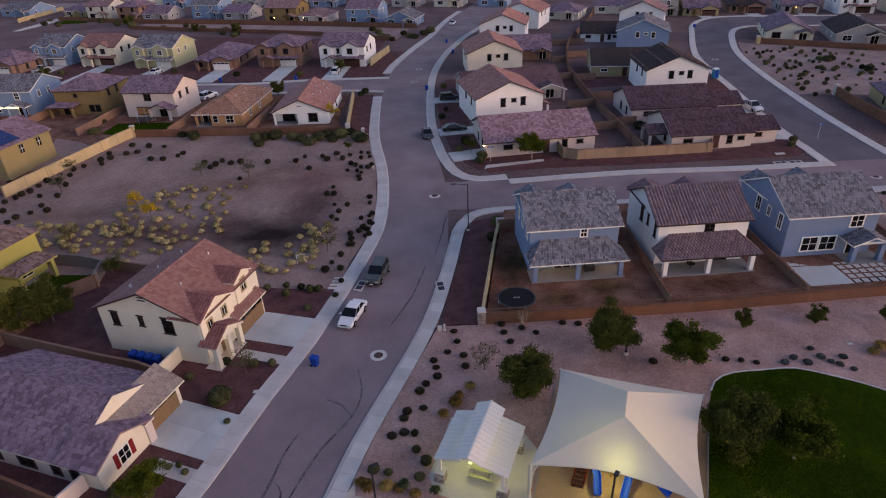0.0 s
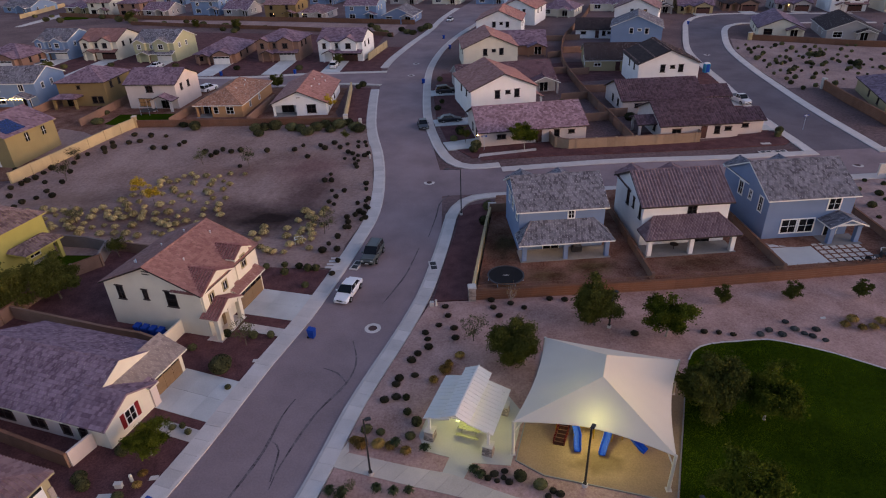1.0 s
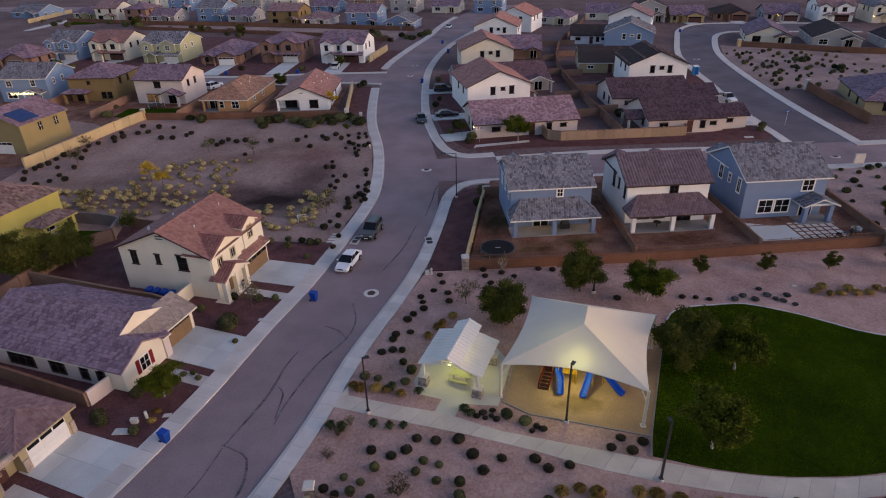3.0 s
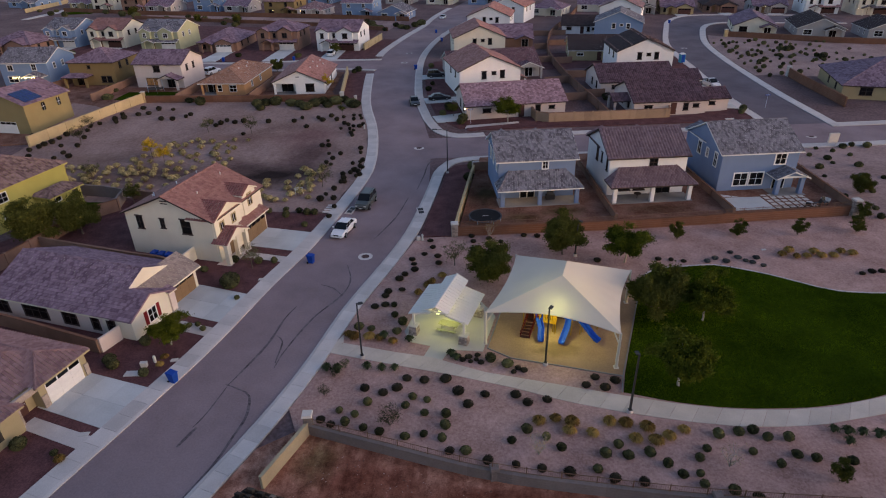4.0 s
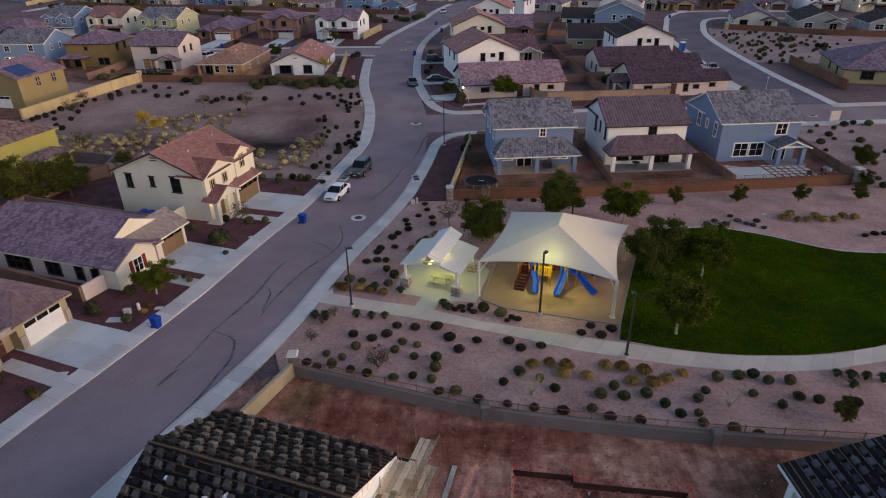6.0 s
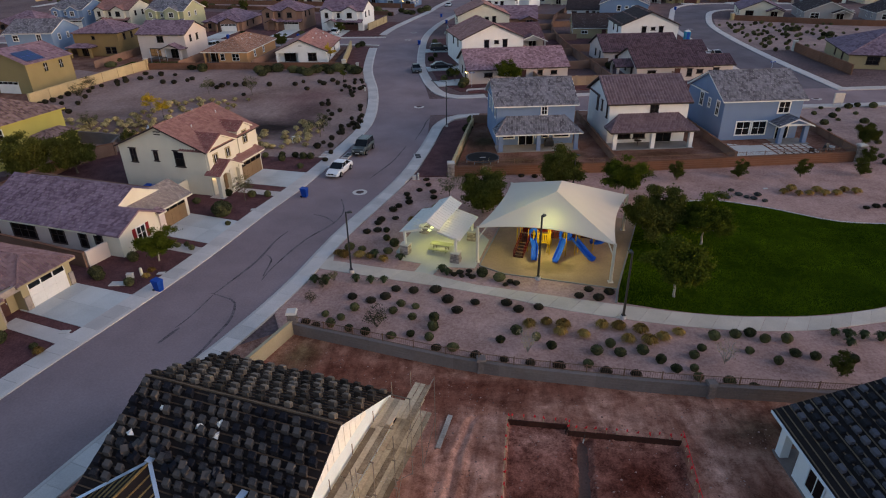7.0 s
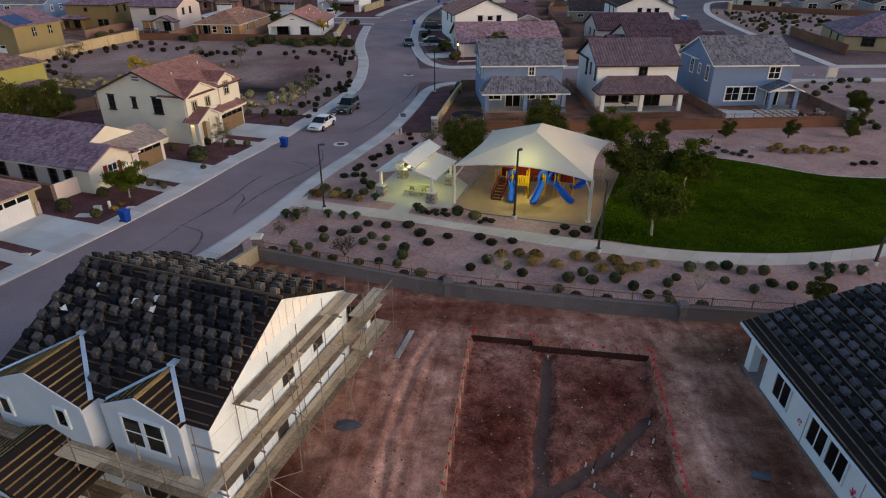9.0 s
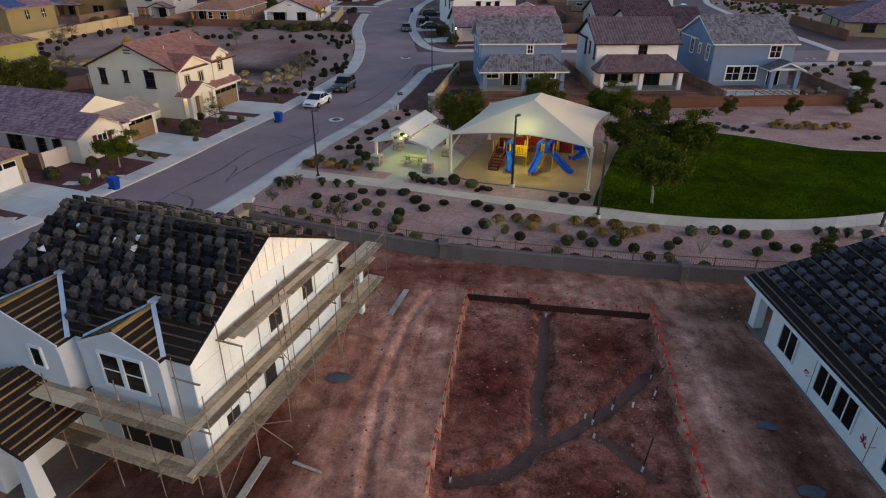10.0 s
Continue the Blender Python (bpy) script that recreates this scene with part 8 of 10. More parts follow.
# north-east return
for x in (W1 + 0.1, W1 + 1.5):
    for y in (D1 + 0.3, D1 + 2.4):
        part("standard", Geo().tube([(x, y, -0.1), (x, y, 4.9)], 0.021, 6), M_POLE, sc)
for z in (1.9, 3.9):
    for j in range(3):
        part("plank", Geo().box(W1 + 0.25 + 0.33 * j, D1 - 0.2, z, W1 + 0.53 + 0.33 * j, D1 + 2.7, z + 0.045), M_PLANK, sc)
for a, b in (((W1 + 1.5, D1 + 0.3, 4.8), (W1 + 1.5, D1 + 2.4, 4.8)), ((W1 + 1.5, D1 + 0.3, 0.1), (W1 + 1.5, D1 + 2.4, 1.9)), ((W1 + 0.1, D1 + 2.4, 2.0), (W1 + 1.5, D1 + 2.4, 4.8))):
    part("brace", Geo().tube([a, b], 0.017, 6), M_POLE, sc)

# one-storey shell in the east
QX, QY, QYAW = 22.2, -10.7, 4.5
P2 = House("low_house_shell", "one-storey unfinished house shell under charcoal tile bundles", (QX, QY), QYAW, W_WRAP3, M_FELT, M_WHITE, W_WRAP3, z=0.02, group="houses under construction")
shell(P2, 0, 0, 12.0, 16.9, 2.75)
faces2 = bare_roof(P2, "gy", (0, 0, 12.0, 18.9), 2.75, 0.37, 0.4, 0.38, batten_m=mat("brown_batten", (0.15, 0.11, 0.075), 0.9, 0.3))
g = Geo()
load_roof(P2, faces2[1], 27, 10, STACKS_D, 6, margin=0.35, joined=g, first=1.0, jitter=0.35)
load_roof(P2, faces2[0], 24, 8, STACKS_D, 7, margin=0.4, joined=g, first=1.0, jitter=0.35)
part("roof_tile", g, M_STACK_D, P2.root, "dense rows of charcoal roof tiles on the battens", kind="stuff")
part("fascia", Geo().box(-0.46, -0.4, 2.42, -0.40, 19.3, 2.58), fr, P2.root)
part("patio_post", Geo().hexa([(0.0, 18.15, -0.2), (0.5, 18.15, -0.2), (0.5, 18.65, -0.2), (0.0, 18.65, -0.2)], [(0.0, 18.15, 2.6), (0.45, 18.15, 2.6), (0.45, 18.65, 2.6), (0.0, 18.65, 2.6)]), W_WRAP3, P2.root)
part("foundation", Geo().box(-0.08, -0.1, -0.3, 12.1, 18.8, 0.1), M_GREYWALL, P2.root)
for yy, ww in ((15.15, 1.25), (12.1, 1.2), (10.68, 1.2), (7.5, 1.3), (3.0, 1.3)):
    P2.win("w", -0.02, yy, 0.72, ww, 1.4, "slider", trim=fr, bars=1)
for yy, size in ((13.35, 0.20), (9.25, 0.30)):
    m = frame_of("w", -0.01, yy, 1.0)
    g, r2 = Geo(), random.Random(int(yy))
    for k in range(7):
        a, b = (Vector((size * r2.uniform(-1, 0.6), 0.012, size * r2.uniform(-0.9, 0.9))) for q in range(2))
        g.beam(m @ a, m @ b, 0.045, 0.012)
    g.beam(m @ Vector((size * 1.0, 0.012, 0.0)), m @ Vector((size * 1.7, 0.012, size * 0.7)), 0.06, 0.012)
    part("spray_mark", g, M_SPRAY, P2.root, "magenta spray-painted scrawl")
for k in range(5):
    y = 1 + 4.0 * k
    part("sheet_joint", Geo().box(-0.012, y, 0.1, 0.0, y + 0.03, 2.7), M_GREYWALL, P2.root)

g = Geo()
k3_faces = roof_shape("gy", 0, 0, 13.1, 14, 5.45, 0.42, 0.4)[0]
load_roof(K3, k3_faces[0], 13, 4, STACKS, 21, margin=0.4, joined=g)
load_roof(K3, k3_faces[1], 13, 3, STACKS, 22, margin=0.4, joined=g)
part("loose_tile", g, T_BROWNRED, K3.root, "brown roof tiles stacked in rows on the roof", kind="stuff")

# ---- on the dirt ----


def dz(x, y):
    return dirt_z(x, y)[0] if LOT_X0 < x < LOT_X1 and LOT_Y0 < y < LOT_Y1 else 0.02


stake_mesh = Geo().box(-0.014, -0.014, -0.1, 0.014, 0.014, 0.42).mesh("stake", osb)
flag_m = mat("red_tape", (0.75, 0.03, 0.035), 0.6, 0.15)
flag_mesh = Geo().face([(0.02, 0, 0.38), (0.10, 0.03, 0.36), (0.11, 0.04, 0.24), (0.02, 0, 0.26)]).box(-0.035, -0.035, 0.3, 0.035, 0.035, 0.43).mesh("flag", flag_m)
for (a, b, n) in (((0, -14), (0, 0), 17), ((0.3, 0.04), (3.4, 0.04), 6), ((3.62, -0.05), (3.62, -0.45), 2), ((4.0, -0.48), (10.0, -0.48), 11), ((10.14, -0.5), (10.14, -14), 18)):
    for k in range(n):
        q = PAD @ Vector((*Vector(a).lerp(Vector(b), k / max(1, n - 1)), 0))
        r = root("survey_stake", pose(q.x, q.y, 0.02, rnd.uniform(-8, 8), rnd.uniform(-8, 8), rnd.uniform(0, 360)), "wooden survey stake with red tape beside the dug pad", "stake", "stakes round the pad")
        part("stake", stake_mesh, None, r)
        part("flag", flag_mesh, None, r)
for k, x in enumerate((-0.06, 10.24)):
    a, b = PAD @ Vector((x, -15, 0.0)), PAD @ Vector((x, 0.0, 0.0))
    st = part("string_line", Geo().beam((a.x, a.y, 0.3), (b.x, b.y, 0.3), 0.03), flag_m if k else osb, None, "taut string line along the dug pad's edge")
    tagged(st, category="string")
pipe_w = mat("white_pvc", (0.7, 0.7, 0.68), 0.5, 0.1)
for x, y, h in ((13.1, -2.0, 2.0), (14.8, 3.8, 0.9), (12.55, 1.5, 0.8), (11.5, 0.45, 0.9), (11.25, 0.85, 0.4), (5.5, -3.1, 0.8), (10.2, 8.75, 0.7), (11.45, -0.35, 0.4), (14.55, 2.2, 0.6), (13.4, 1.4, 0.35)):
    z = dz(x, y)
    r = root("stub_pipe", pose(x, y, z, 4, 3, 0), "upright plumbing stub pipe, white below and black above", "pipe", "stub pipes in the trenches")
    part("sleeve", Geo().tube([(0, 0, -0.1), (0, 0, 0.32)], 0.045, 8), pipe_w, r)
    part("pipe", Geo().tube([(0, 0, 0.3), (0.01, 0, h)], 0.03, 8), M_BLACK, r)
for x0, y0, x1, y1, w in ((2.25, 10.0, 1.65, 7.3, 0.3), (-1.7, -3.0, -2.2, -6.0, 0.3), (0.6, -3.6, -0.6, -3.2, 0.12)):
    ob = part("plank", Geo().beam((x0, y0, dz(x0, y0) + 0.06), (x1, y1, dz(x1, y1) + 0.06), w, 0.05), M_PLANK_P, None, "pale weathered plank lying on the dirt")
    tagged(ob, category="plank", group="planks on the dirt")
tarp_m = mat("grey_blue_sheet", (0.10, 0.105, 0.115), 0.8, 0.3, 2.0, 8.0, 0.2)
for x, y, s in ((0.05, 2.0, 0.7), (18.63, 0.2, 0.5), (18.9, -3.2, 0.6)):
    g = Geo()
    for k in range(7):
        a = k * 0.9
        g.v.append((x + s * math.cos(a) * rnd.uniform(0.7, 1.1), y + 0.6 * s * math.sin(a) * rnd.uniform(0.7, 1.1), dz(x, y) + 0.05))
    g.v.append((x, y, dz(x, y) + 0.16))
    g.f = [(k, (k + 1) % 7, 7) for k in range(7)]
    tagged(part("plastic_sheet", g, tarp_m, None, "crumpled grey plastic sheet on the dirt"), category="sheet", group="sheets on the dirt")
# loose stones
g = Geo()
rnd = random.Random(12)
for k in range(26000):
    x, y = rnd.uniform(-10, 21), rnd.uniform(-9, 17)
    if (x < -3 and y < 11.5) or y > 12.2 + max(0, (8 - x) * 0.27):
        continue
    if noise.noise((x * 0.7, y * 0.5, 4)) + 0.6 * noise.noise((x * 2.1, y * 2.1, 8)) < rnd.uniform(-0.2, 0.75):
        continue
    if -4 < x < -0.6 and y < 6.5:
        continue
    s = 0.012 + 0.07 * rnd.random() ** 6
    z = dz(x, y)
    a = rnd.uniform(0, 6)
    c, d = math.cos(a) * s, math.sin(a) * s
    i = len(g.v)
    g.v += [(x + c, y + d, z), (x - d, y + c, z), (x - c, y - d, z), (x + d, y - c, z), (x + 0.2 * c, y + 0.1 * d, z + s * 0.9)]
    g.f += [(i, i + 1, i + 4), (i + 1, i + 2, i + 4), (i + 2, i + 3, i + 4), (i + 3, i, i + 4)]
stone_m = mat("loose_stone", (0.20, 0.100, 0.078), 0.9, 0.3, 2.0, 9.0, 0.1, island=0.9, tint=(0.32, 0.205, 0.17))
tagged(part("loose_stones", g, stone_m, None, "scattered pale stones and clods on the dirt", kind="stuff"), category="stones")

# ---- plants ----


def leaf(g, c, s, rnd, up=0.5):
    """One small folded leaf clump."""
    n = Vector((rnd.gauss(0, 1), rnd.gauss(0, 1), rnd.gauss(up, 0.7))).normalized()
    a = n.orthogonal().normalized()
    a = Matrix.Rotation(rnd.uniform(0, 6.3), 3, n) @ a
    b = n.cross(a)
    i = len(g.v)
    g.v += [tuple(c - a * s), tuple(c - b * s * 0.55 + n * s * 0.15), tuple(c + a * s), tuple(c + b * s * 0.55 + n * s * 0.15)]
    g.f.append((i, i + 1, i + 2, i + 3))


def shrub_mesh(name, material, r, h, seed, n=260, leaf_s=0.09):
    """A low clipped shrub: a dark core under a coat of small leaves."""
    rnd = random.Random(seed)
    g = Geo()
    core = [(r * 0.72, 0.0), (r * 0.95, h * 0.25), (r * 0.93, h * 0.52), (r * 0.68, h * 0.80), (r * 0.32, h * 0.94), (0.04, h * 0.98)]
    g.lathe([(a * rnd.uniform(0.9, 1.05), z) for a, z in core], 9)
    for k in range(n):
        a, t = rnd.uniform(0, 6.283), math.acos(rnd.uniform(-0.15, 1))
        w = rnd.uniform(0.95, 1.06)
        c = Vector((r * w * math.sin(t) * math.cos(a), r * w * math.sin(t) * math.sin(a), max(0.02, h * w * (0.42 + 0.55 * math.cos(t)))))
        leaf(g, c, leaf_s * rnd.uniform(0.7, 1.3), rnd)
    return g.mesh(name, material)


def tuft_mesh(name, material, r, h, seed, n=150, spread=0.9, w=0.018):
    """A clump of arching blades."""
    rnd = random.Random(seed)
    g = Geo()
    for k in range(n):
        a, s = rnd.uniform(0, 6.283), rnd.uniform(0.15, 1.0) * spread
        L = h * rnd.uniform(0.8, 1.15)
        d = Vector((math.cos(a), math.sin(a), 0))
        p = Vector((0, 0, 0)) + d * r * 0.2 * rnd.random()
        side = Vector((-d.y, d.x, 0)) * w
        m, e = p + d * r * s * 0.5 + Vector((0, 0, L * 0.8)), p + d * r * s * 1.05 + Vector((0, 0, L * (1.0 - 0.65 * s)))
        i = len(g.v)
        g.v += [tuple(p - side), tuple(p + side), tuple(m + side), tuple(m - side), tuple(e)]
        g.f += [(i, i + 1, i + 2, i + 3), (i + 3, i + 2, i + 4)]
    return g.mesh(name, material)


DOME = [shrub_mesh("dark_shrub_mesh", M_SHRUB, 0.62, 0.62, s, 420, 0.055) for s in (1, 2, 3)]
LOTBUSH = [shrub_mesh("lot_shrub_mesh", M_SHRUB, 0.52, 0.8, s, 380, 0.06) for s in (21, 22)]
GREEN = [shrub_mesh("green_shrub_mesh", M_GSHRUB, 0.58, 0.9, s, 460, 0.06) for s in (4, 5, 6)]
HEDGE = [shrub_mesh("broad_shrub_mesh", M_GSHRUB, 1.15, 1.35, s, 700, 0.09) for s in (7, 8)]
YTUFT = [tuft_mesh("straw_tuft_mesh", M_TUFT, 0.62, 0.72, s, 1500, 0.95, 0.034) for s in (1, 2, 3)]
BTUFT = [tuft_mesh("brown_tuft_mesh", M_BTUFT, 0.60, 0.66, s, 1000, 0.95, 0.03) for s in (11, 12)]
SAGES = [shrub_mesh("sage_mesh", M_SAGE, 0.6, 0.6, s, 420, 0.07) for s in (31, 32)]
AGAVE = [tuft_mesh("agave_mesh", M_AGAVE, 0.62, 0.8, s, 200, 0.9, 0.03) for s in (4, 5)]


def plant_all(points, meshes, name, label, group, lo=0.8, hi=1.25, z=0.07, seed=1, stretch=0.15):
    rnd = random.Random(seed)
    for x, y in points:
        ob = new(name, rnd.choice(meshes))
        s = rnd.uniform(lo, hi)
        ob.matrix_world = pose(x, y, gz(y) + z, 0, 0, rnd.uniform(0, 360)) @ Matrix.Diagonal((s * (1 + rnd.uniform(-stretch, stretch)), s, s * rnd.uniform(0.85, 1.1), 1))
        tagged(ob, label, "shrub", group)


def limb_path(a, b, rnd, bend=0.15, n=4):
    a, b = Vector(a), Vector(b)
    L = (b - a).length
    out = [a]
    for k in range(1, n):
        out.append(a.lerp(b, k / n) + Vector((rnd.uniform(-1, 1), rnd.uniform(-1, 1), rnd.uniform(-0.3, 0.6))) * L * bend * 0.5)
    return out + [b]


def tree_meshes(name, h, spread, bark, leaf_m, seed, trunk_r=0.11, fork=0.35, limbs=7, leaves=2200, leaf_s=0.13, gaps=0.5, low=0.55):
    """Trunk, limbs and a crown of many leaf clumps with gaps; returns the two meshes."""
    rnd = random.Random(seed)
    wood, crown = Geo(), Geo()
    top = Vector((rnd.uniform(-0.2, 0.2), rnd.uniform(-0.2, 0.2), h * fork))
    wood.tube(limb_path((0, 0, -0.1), top, rnd, 0.06), [trunk_r * 1.25, trunk_r, trunk_r * 0.9, trunk_r * 0.85, trunk_r * 0.8], 8)
    tips = []
    for k in range(limbs):
        a = 6.283 * k / limbs + rnd.uniform(-0.3, 0.3)
        rr = spread * rnd.uniform(0.45, 0.85)
        end = Vector((math.cos(a) * rr, math.sin(a) * rr, h * rnd.uniform(low, 0.95)))
        pth = limb_path(top - Vector((0, 0, rnd.uniform(0, 0.2))), end, rnd, 0.2)
        wood.tube(pth, [trunk_r * 0.6, trunk_r * 0.45, trunk_r * 0.32, trunk_r * 0.2, trunk_r * 0.1], 6)
        tips += [end, end, pth[3]]
        for j in range(3):
            e2 = pth[2 + j % 2] + Vector((rnd.uniform(-1, 1), rnd.uniform(-1, 1), rnd.uniform(-0.1, 0.8))) * spread * 0.42
            wood.tube(limb_path(pth[2 + j % 2], e2, rnd, 0.2, 2), [trunk_r * 0.25, trunk_r * 0.15, trunk_r * 0.06], 5)
            tips.append(e2)
    tips.append(Vector((0, 0, h)))
    for k in range(leaves):
        t = rnd.choice(tips)
        c = t + Vector((rnd.gauss(0, 1), rnd.gauss(0, 1), rnd.gauss(0.15, 0.62))) * spread * 0.2 * gaps * 2
        leaf(crown, c, leaf_s * rnd.uniform(0.6, 1.4), rnd)
    return wood.mesh(name + "_wood", bark), crown.mesh(name + "_leaves", leaf_m)


PARK_TREES = [tree_meshes("park_tree", 5.0, 2.7, M_BARK, M_LEAF, s, 0.13, 0.18, 15, 30000, 0.10, 0.30, 0.26) for s in (1, 2)]
OLIVE_TREES = [tree_meshes("olive_tree", 4.7, 2.6, M_PALEBARK, M_LEAF2, s, 0.11, 0.36, 13, 22000, 0.095, 0.29, 0.45) for s in (3, 4)]
SMALL_TREES = [tree_meshes("small_tree", 2.9, 1.05, M_BARK, M_LEAF, s, 0.05, 0.3, 7, 2600, 0.07) for s in (5, 6)]
BUSH_TREES = [tree_meshes("bush_tree", 2.3, 0.95, M_BARK, M_LEAF, s, 0.05, 0.1, 9, 4200, 0.075, 0.36, 0.2) for s in (15, 16)]
SPARSE_TREES = [tree_meshes("sparse_tree", 2.9, 1.5, M_BARK, M_GSHRUB, s, 0.05, 0.35, 7, 900, 0.07, 0.34) for s in (7, 8)]
YELLOW_TREES = [tree_meshes("yellow_tree", 3.1, 1.2, M_BARK, M_YELLEAF, s, 0.045, 0.5, 6, 1800, 0.075, 0.4) for s in (9, 10)]
BARE_TREES = [tree_meshes("bare_tree", 2.2, 0.9, M_PALEBARK, M_TUFT, s, 0.05, 0.08, 11, 220, 0.045, 0.4, 0.6) for s in (11,)]
WISPS = [tree_meshes("wispy_shrub", 1.9, 0.95, M_BARK, M_GSHRUB, s, 0.045, 0.06, 9, 1100, 0.05, 0.36, 0.55) for s in (17, 18)]


def tree(kind, x, y, label, s=1.0, turn=0, z=0.07, group="park trees"):
    r = root("tree", pose(x, y, gz(y) + z, 0, 0, turn) @ Matrix.Scale(s, 4), label, "tree", group)
    part("trunk", kind[0], None, r)
    part("crown", kind[1], None, r)


DOMES = [(-2.6, 49.7), (-2.2, 48.0), (-3.1, 46.3), (-4.4, 45.0), (-4.1, 44.0), (-3.9, 42.7), (-4.9, 41.7), (-5.4, 40.7), (-4.9, 38.6), (-6.3, 38.1), (-6.5, 37.3), (-6.3, 35.7), (-7.3, 35.3), (-1.5, 45.8), (-1.3, 44.2), (2.4, 50.9), (2.6, 49.5), (3.2, 48.0), (4.5, 50.3), (5.9, 49.5), (8.8, 51.2), (10.4, 51.0), (20.0, 38.6), (16.6, 45.0), (-3.0, 24.5), (-1.5, 24.3), (0.3, 24.5), (1.4, 23.0), (3.6, 22.7), (2.2, 21.5), (6.1, 22.7), (7.0, 21.8), (8.6, 22.2), (-6.4, 23.2), (-4.8, 22.7), (-3.7, 23.3), (12.9, 25.0), (12.0, 24.0), (13.5, 23.7), (14.5, 24.6), (23.5, 45.4), (24.9, 45.3), (26.2, 45.0), (44.3, 42.5), (45.5, 42.9), (46.6, 43.0)]
GREENS = [(-8.0, 20.5), (-6.7, 20.1), (-5.9, 21.5), (-2.8, 21.2), (-2.3, 22.2), (-1.1, 21.9), (-1.2, 20.4), (0.5, 20.3), (0.5, 19.1), (12.2, 16.6), (13.3, 17.5), (13.8, 16.5), (22.5, 19.0), (15.4, 16.8), (13.8, 16.5), (13.3, 17.5), (17.2, 14.9), (16.4, 15.8)]
GREENS_b = [(-8.3, 31.7), (-7.1, 31.5), (-5.1, 33.8), (-4.2, 32.6), (-4.6, 31.1), (-5.4, 35.6), (4.15, 27.2), (5.6, 26.5)]
AGAVES = [(-3.3, 29.8), (-5.7, 30.2), (-9.1, 25.3), (-6.6, 25.8), (-5.3, 25.6), (-4.2, 25.7), (-10.1, 25.5), (29.6, 19.4), (30.5, 19.2), (31.5, 19.1), (32.6, 18.9), (30.1, 18.2), (0.65, 27.7), (1.1, 27.2)]
TUFTS = [(-8.5, 30.1), (-7.1, 30.2), (-6.1, 30.0), (-4.8, 29.5), (-9.1, 30.5), (-1.8, 40.1), (-2.1, 39.2), (-3.1, 37.8), (-0.8, 41.4), (7.7, 19.7), (9.0, 20.0), (9.9, 18.7), (10.2, 19.6), (11.6, 18.6), (13.1, 19.8), (14.3, 19.6), (14.3, 19.7), (15.8, 19.2), (14.7, 18.1), (17.2, 18.4), (16.1, 17.8), (18.5, 19.1), (37.6, 46.5), (38.7, 47.3), (39.0, 46.0), (40.2, 46.2), (41.4, 47.1), (41.8, 46.1), (43.2, 46.3), (44.5, 47.3), (45.5, 46.8)]
BALLS = [(-7.3, 19.2), (-5.8, 18.7), (-4.5, 18.3), (-2.5, 17.9), (-1.1, 18.2), (0.3, 17.8), (2.1, 16.6), (6.7, 18.8), (5.5, 17.7), (8.1, 18.1), (9.1, 17.1), (11.4, 15.2), (20.9, 18.7), (23.6, 19.2), (24.4, 18.5), (25.9, 18.5), (19.6, 17.3), (22.8, 17.1), (18.8, 16.4), (25.8, 16.9), (24.3, 16.0), (27.0, 16.6), (29.4, 16.4), (18.4, 15.0), (18.4, 14.1), (20.2, 13.6), (21.6, 13.1)]
WALL_SHRUBS = [(-8.4, 19.0), (0.9, 16.6), (3.7, 15.8), (5.7, 15.5), (7.5, 15.2), (9.4, 14.9), (12.5, 14.5), (-9.3, 19.5), (12.4, 14.4), (14.4, 14.2)]
SAGE = [(28.8, 45.0), (29.9, 45.7), (30.9, 45.0), (32.1, 47.1), (32.5, 45.9), (33.1, 45.2), (34.5, 45.8), (33.7, 44.8), (34.6, 44.1)]
BED_SHRUBS = [(1.3, 27.6), (1.7, 27.1), (2.2, 27.5), (2.4, 26.9), (2.9, 27.2), (3.3, 26.8), (3.0, 27.8), (6.1, 25.6), (6.5, 26.1), (7.0, 25.8)]
LOT_SHRUBS = [(-78.8, 89.4), (-73.9, 85.1), (-73.1, 86.1), (-73.0, 88.2), (-72.6, 89.9), (-74.1, 83.9), (-74.9, 82.4), (-73.0, 79.3), (-69.5, 77.2), (-68.2, 78.7), (-68.0, 81.1), (-66.0, 79.4), (-70.4, 84.4), (-67.4, 84.4), (-69.8, 75.7), (-70.9, 90.3), (-68.5, 88.5), (-70.0, 92.2), (-70.7, 94.5), (-69.6, 95.9), (-67.8, 98.3), (-66.8, 96.8), (-67.9, 101.4), (-66.5, 99.3), (-64.6, 101.3), (-62.8, 102.0), (-58.6, 98.5), (-56.3, 98.4), (-54.2, 99.8), (-53.8, 101.1), (-58.9, 104.6), (-65.6, 105.5), (-61.9, 104.7), (-47.9, 96.3), (-46.2, 94.6), (-45.7, 95.8), (-45.0, 97.2), (-43.1, 96.2), (-41.5, 96.6), (-36.6, 96.4), (-31.7, 96.7), (-30.6, 98.6), (-27.4, 98.5), (-26.3, 97.2), (-25.1, 99.7)]
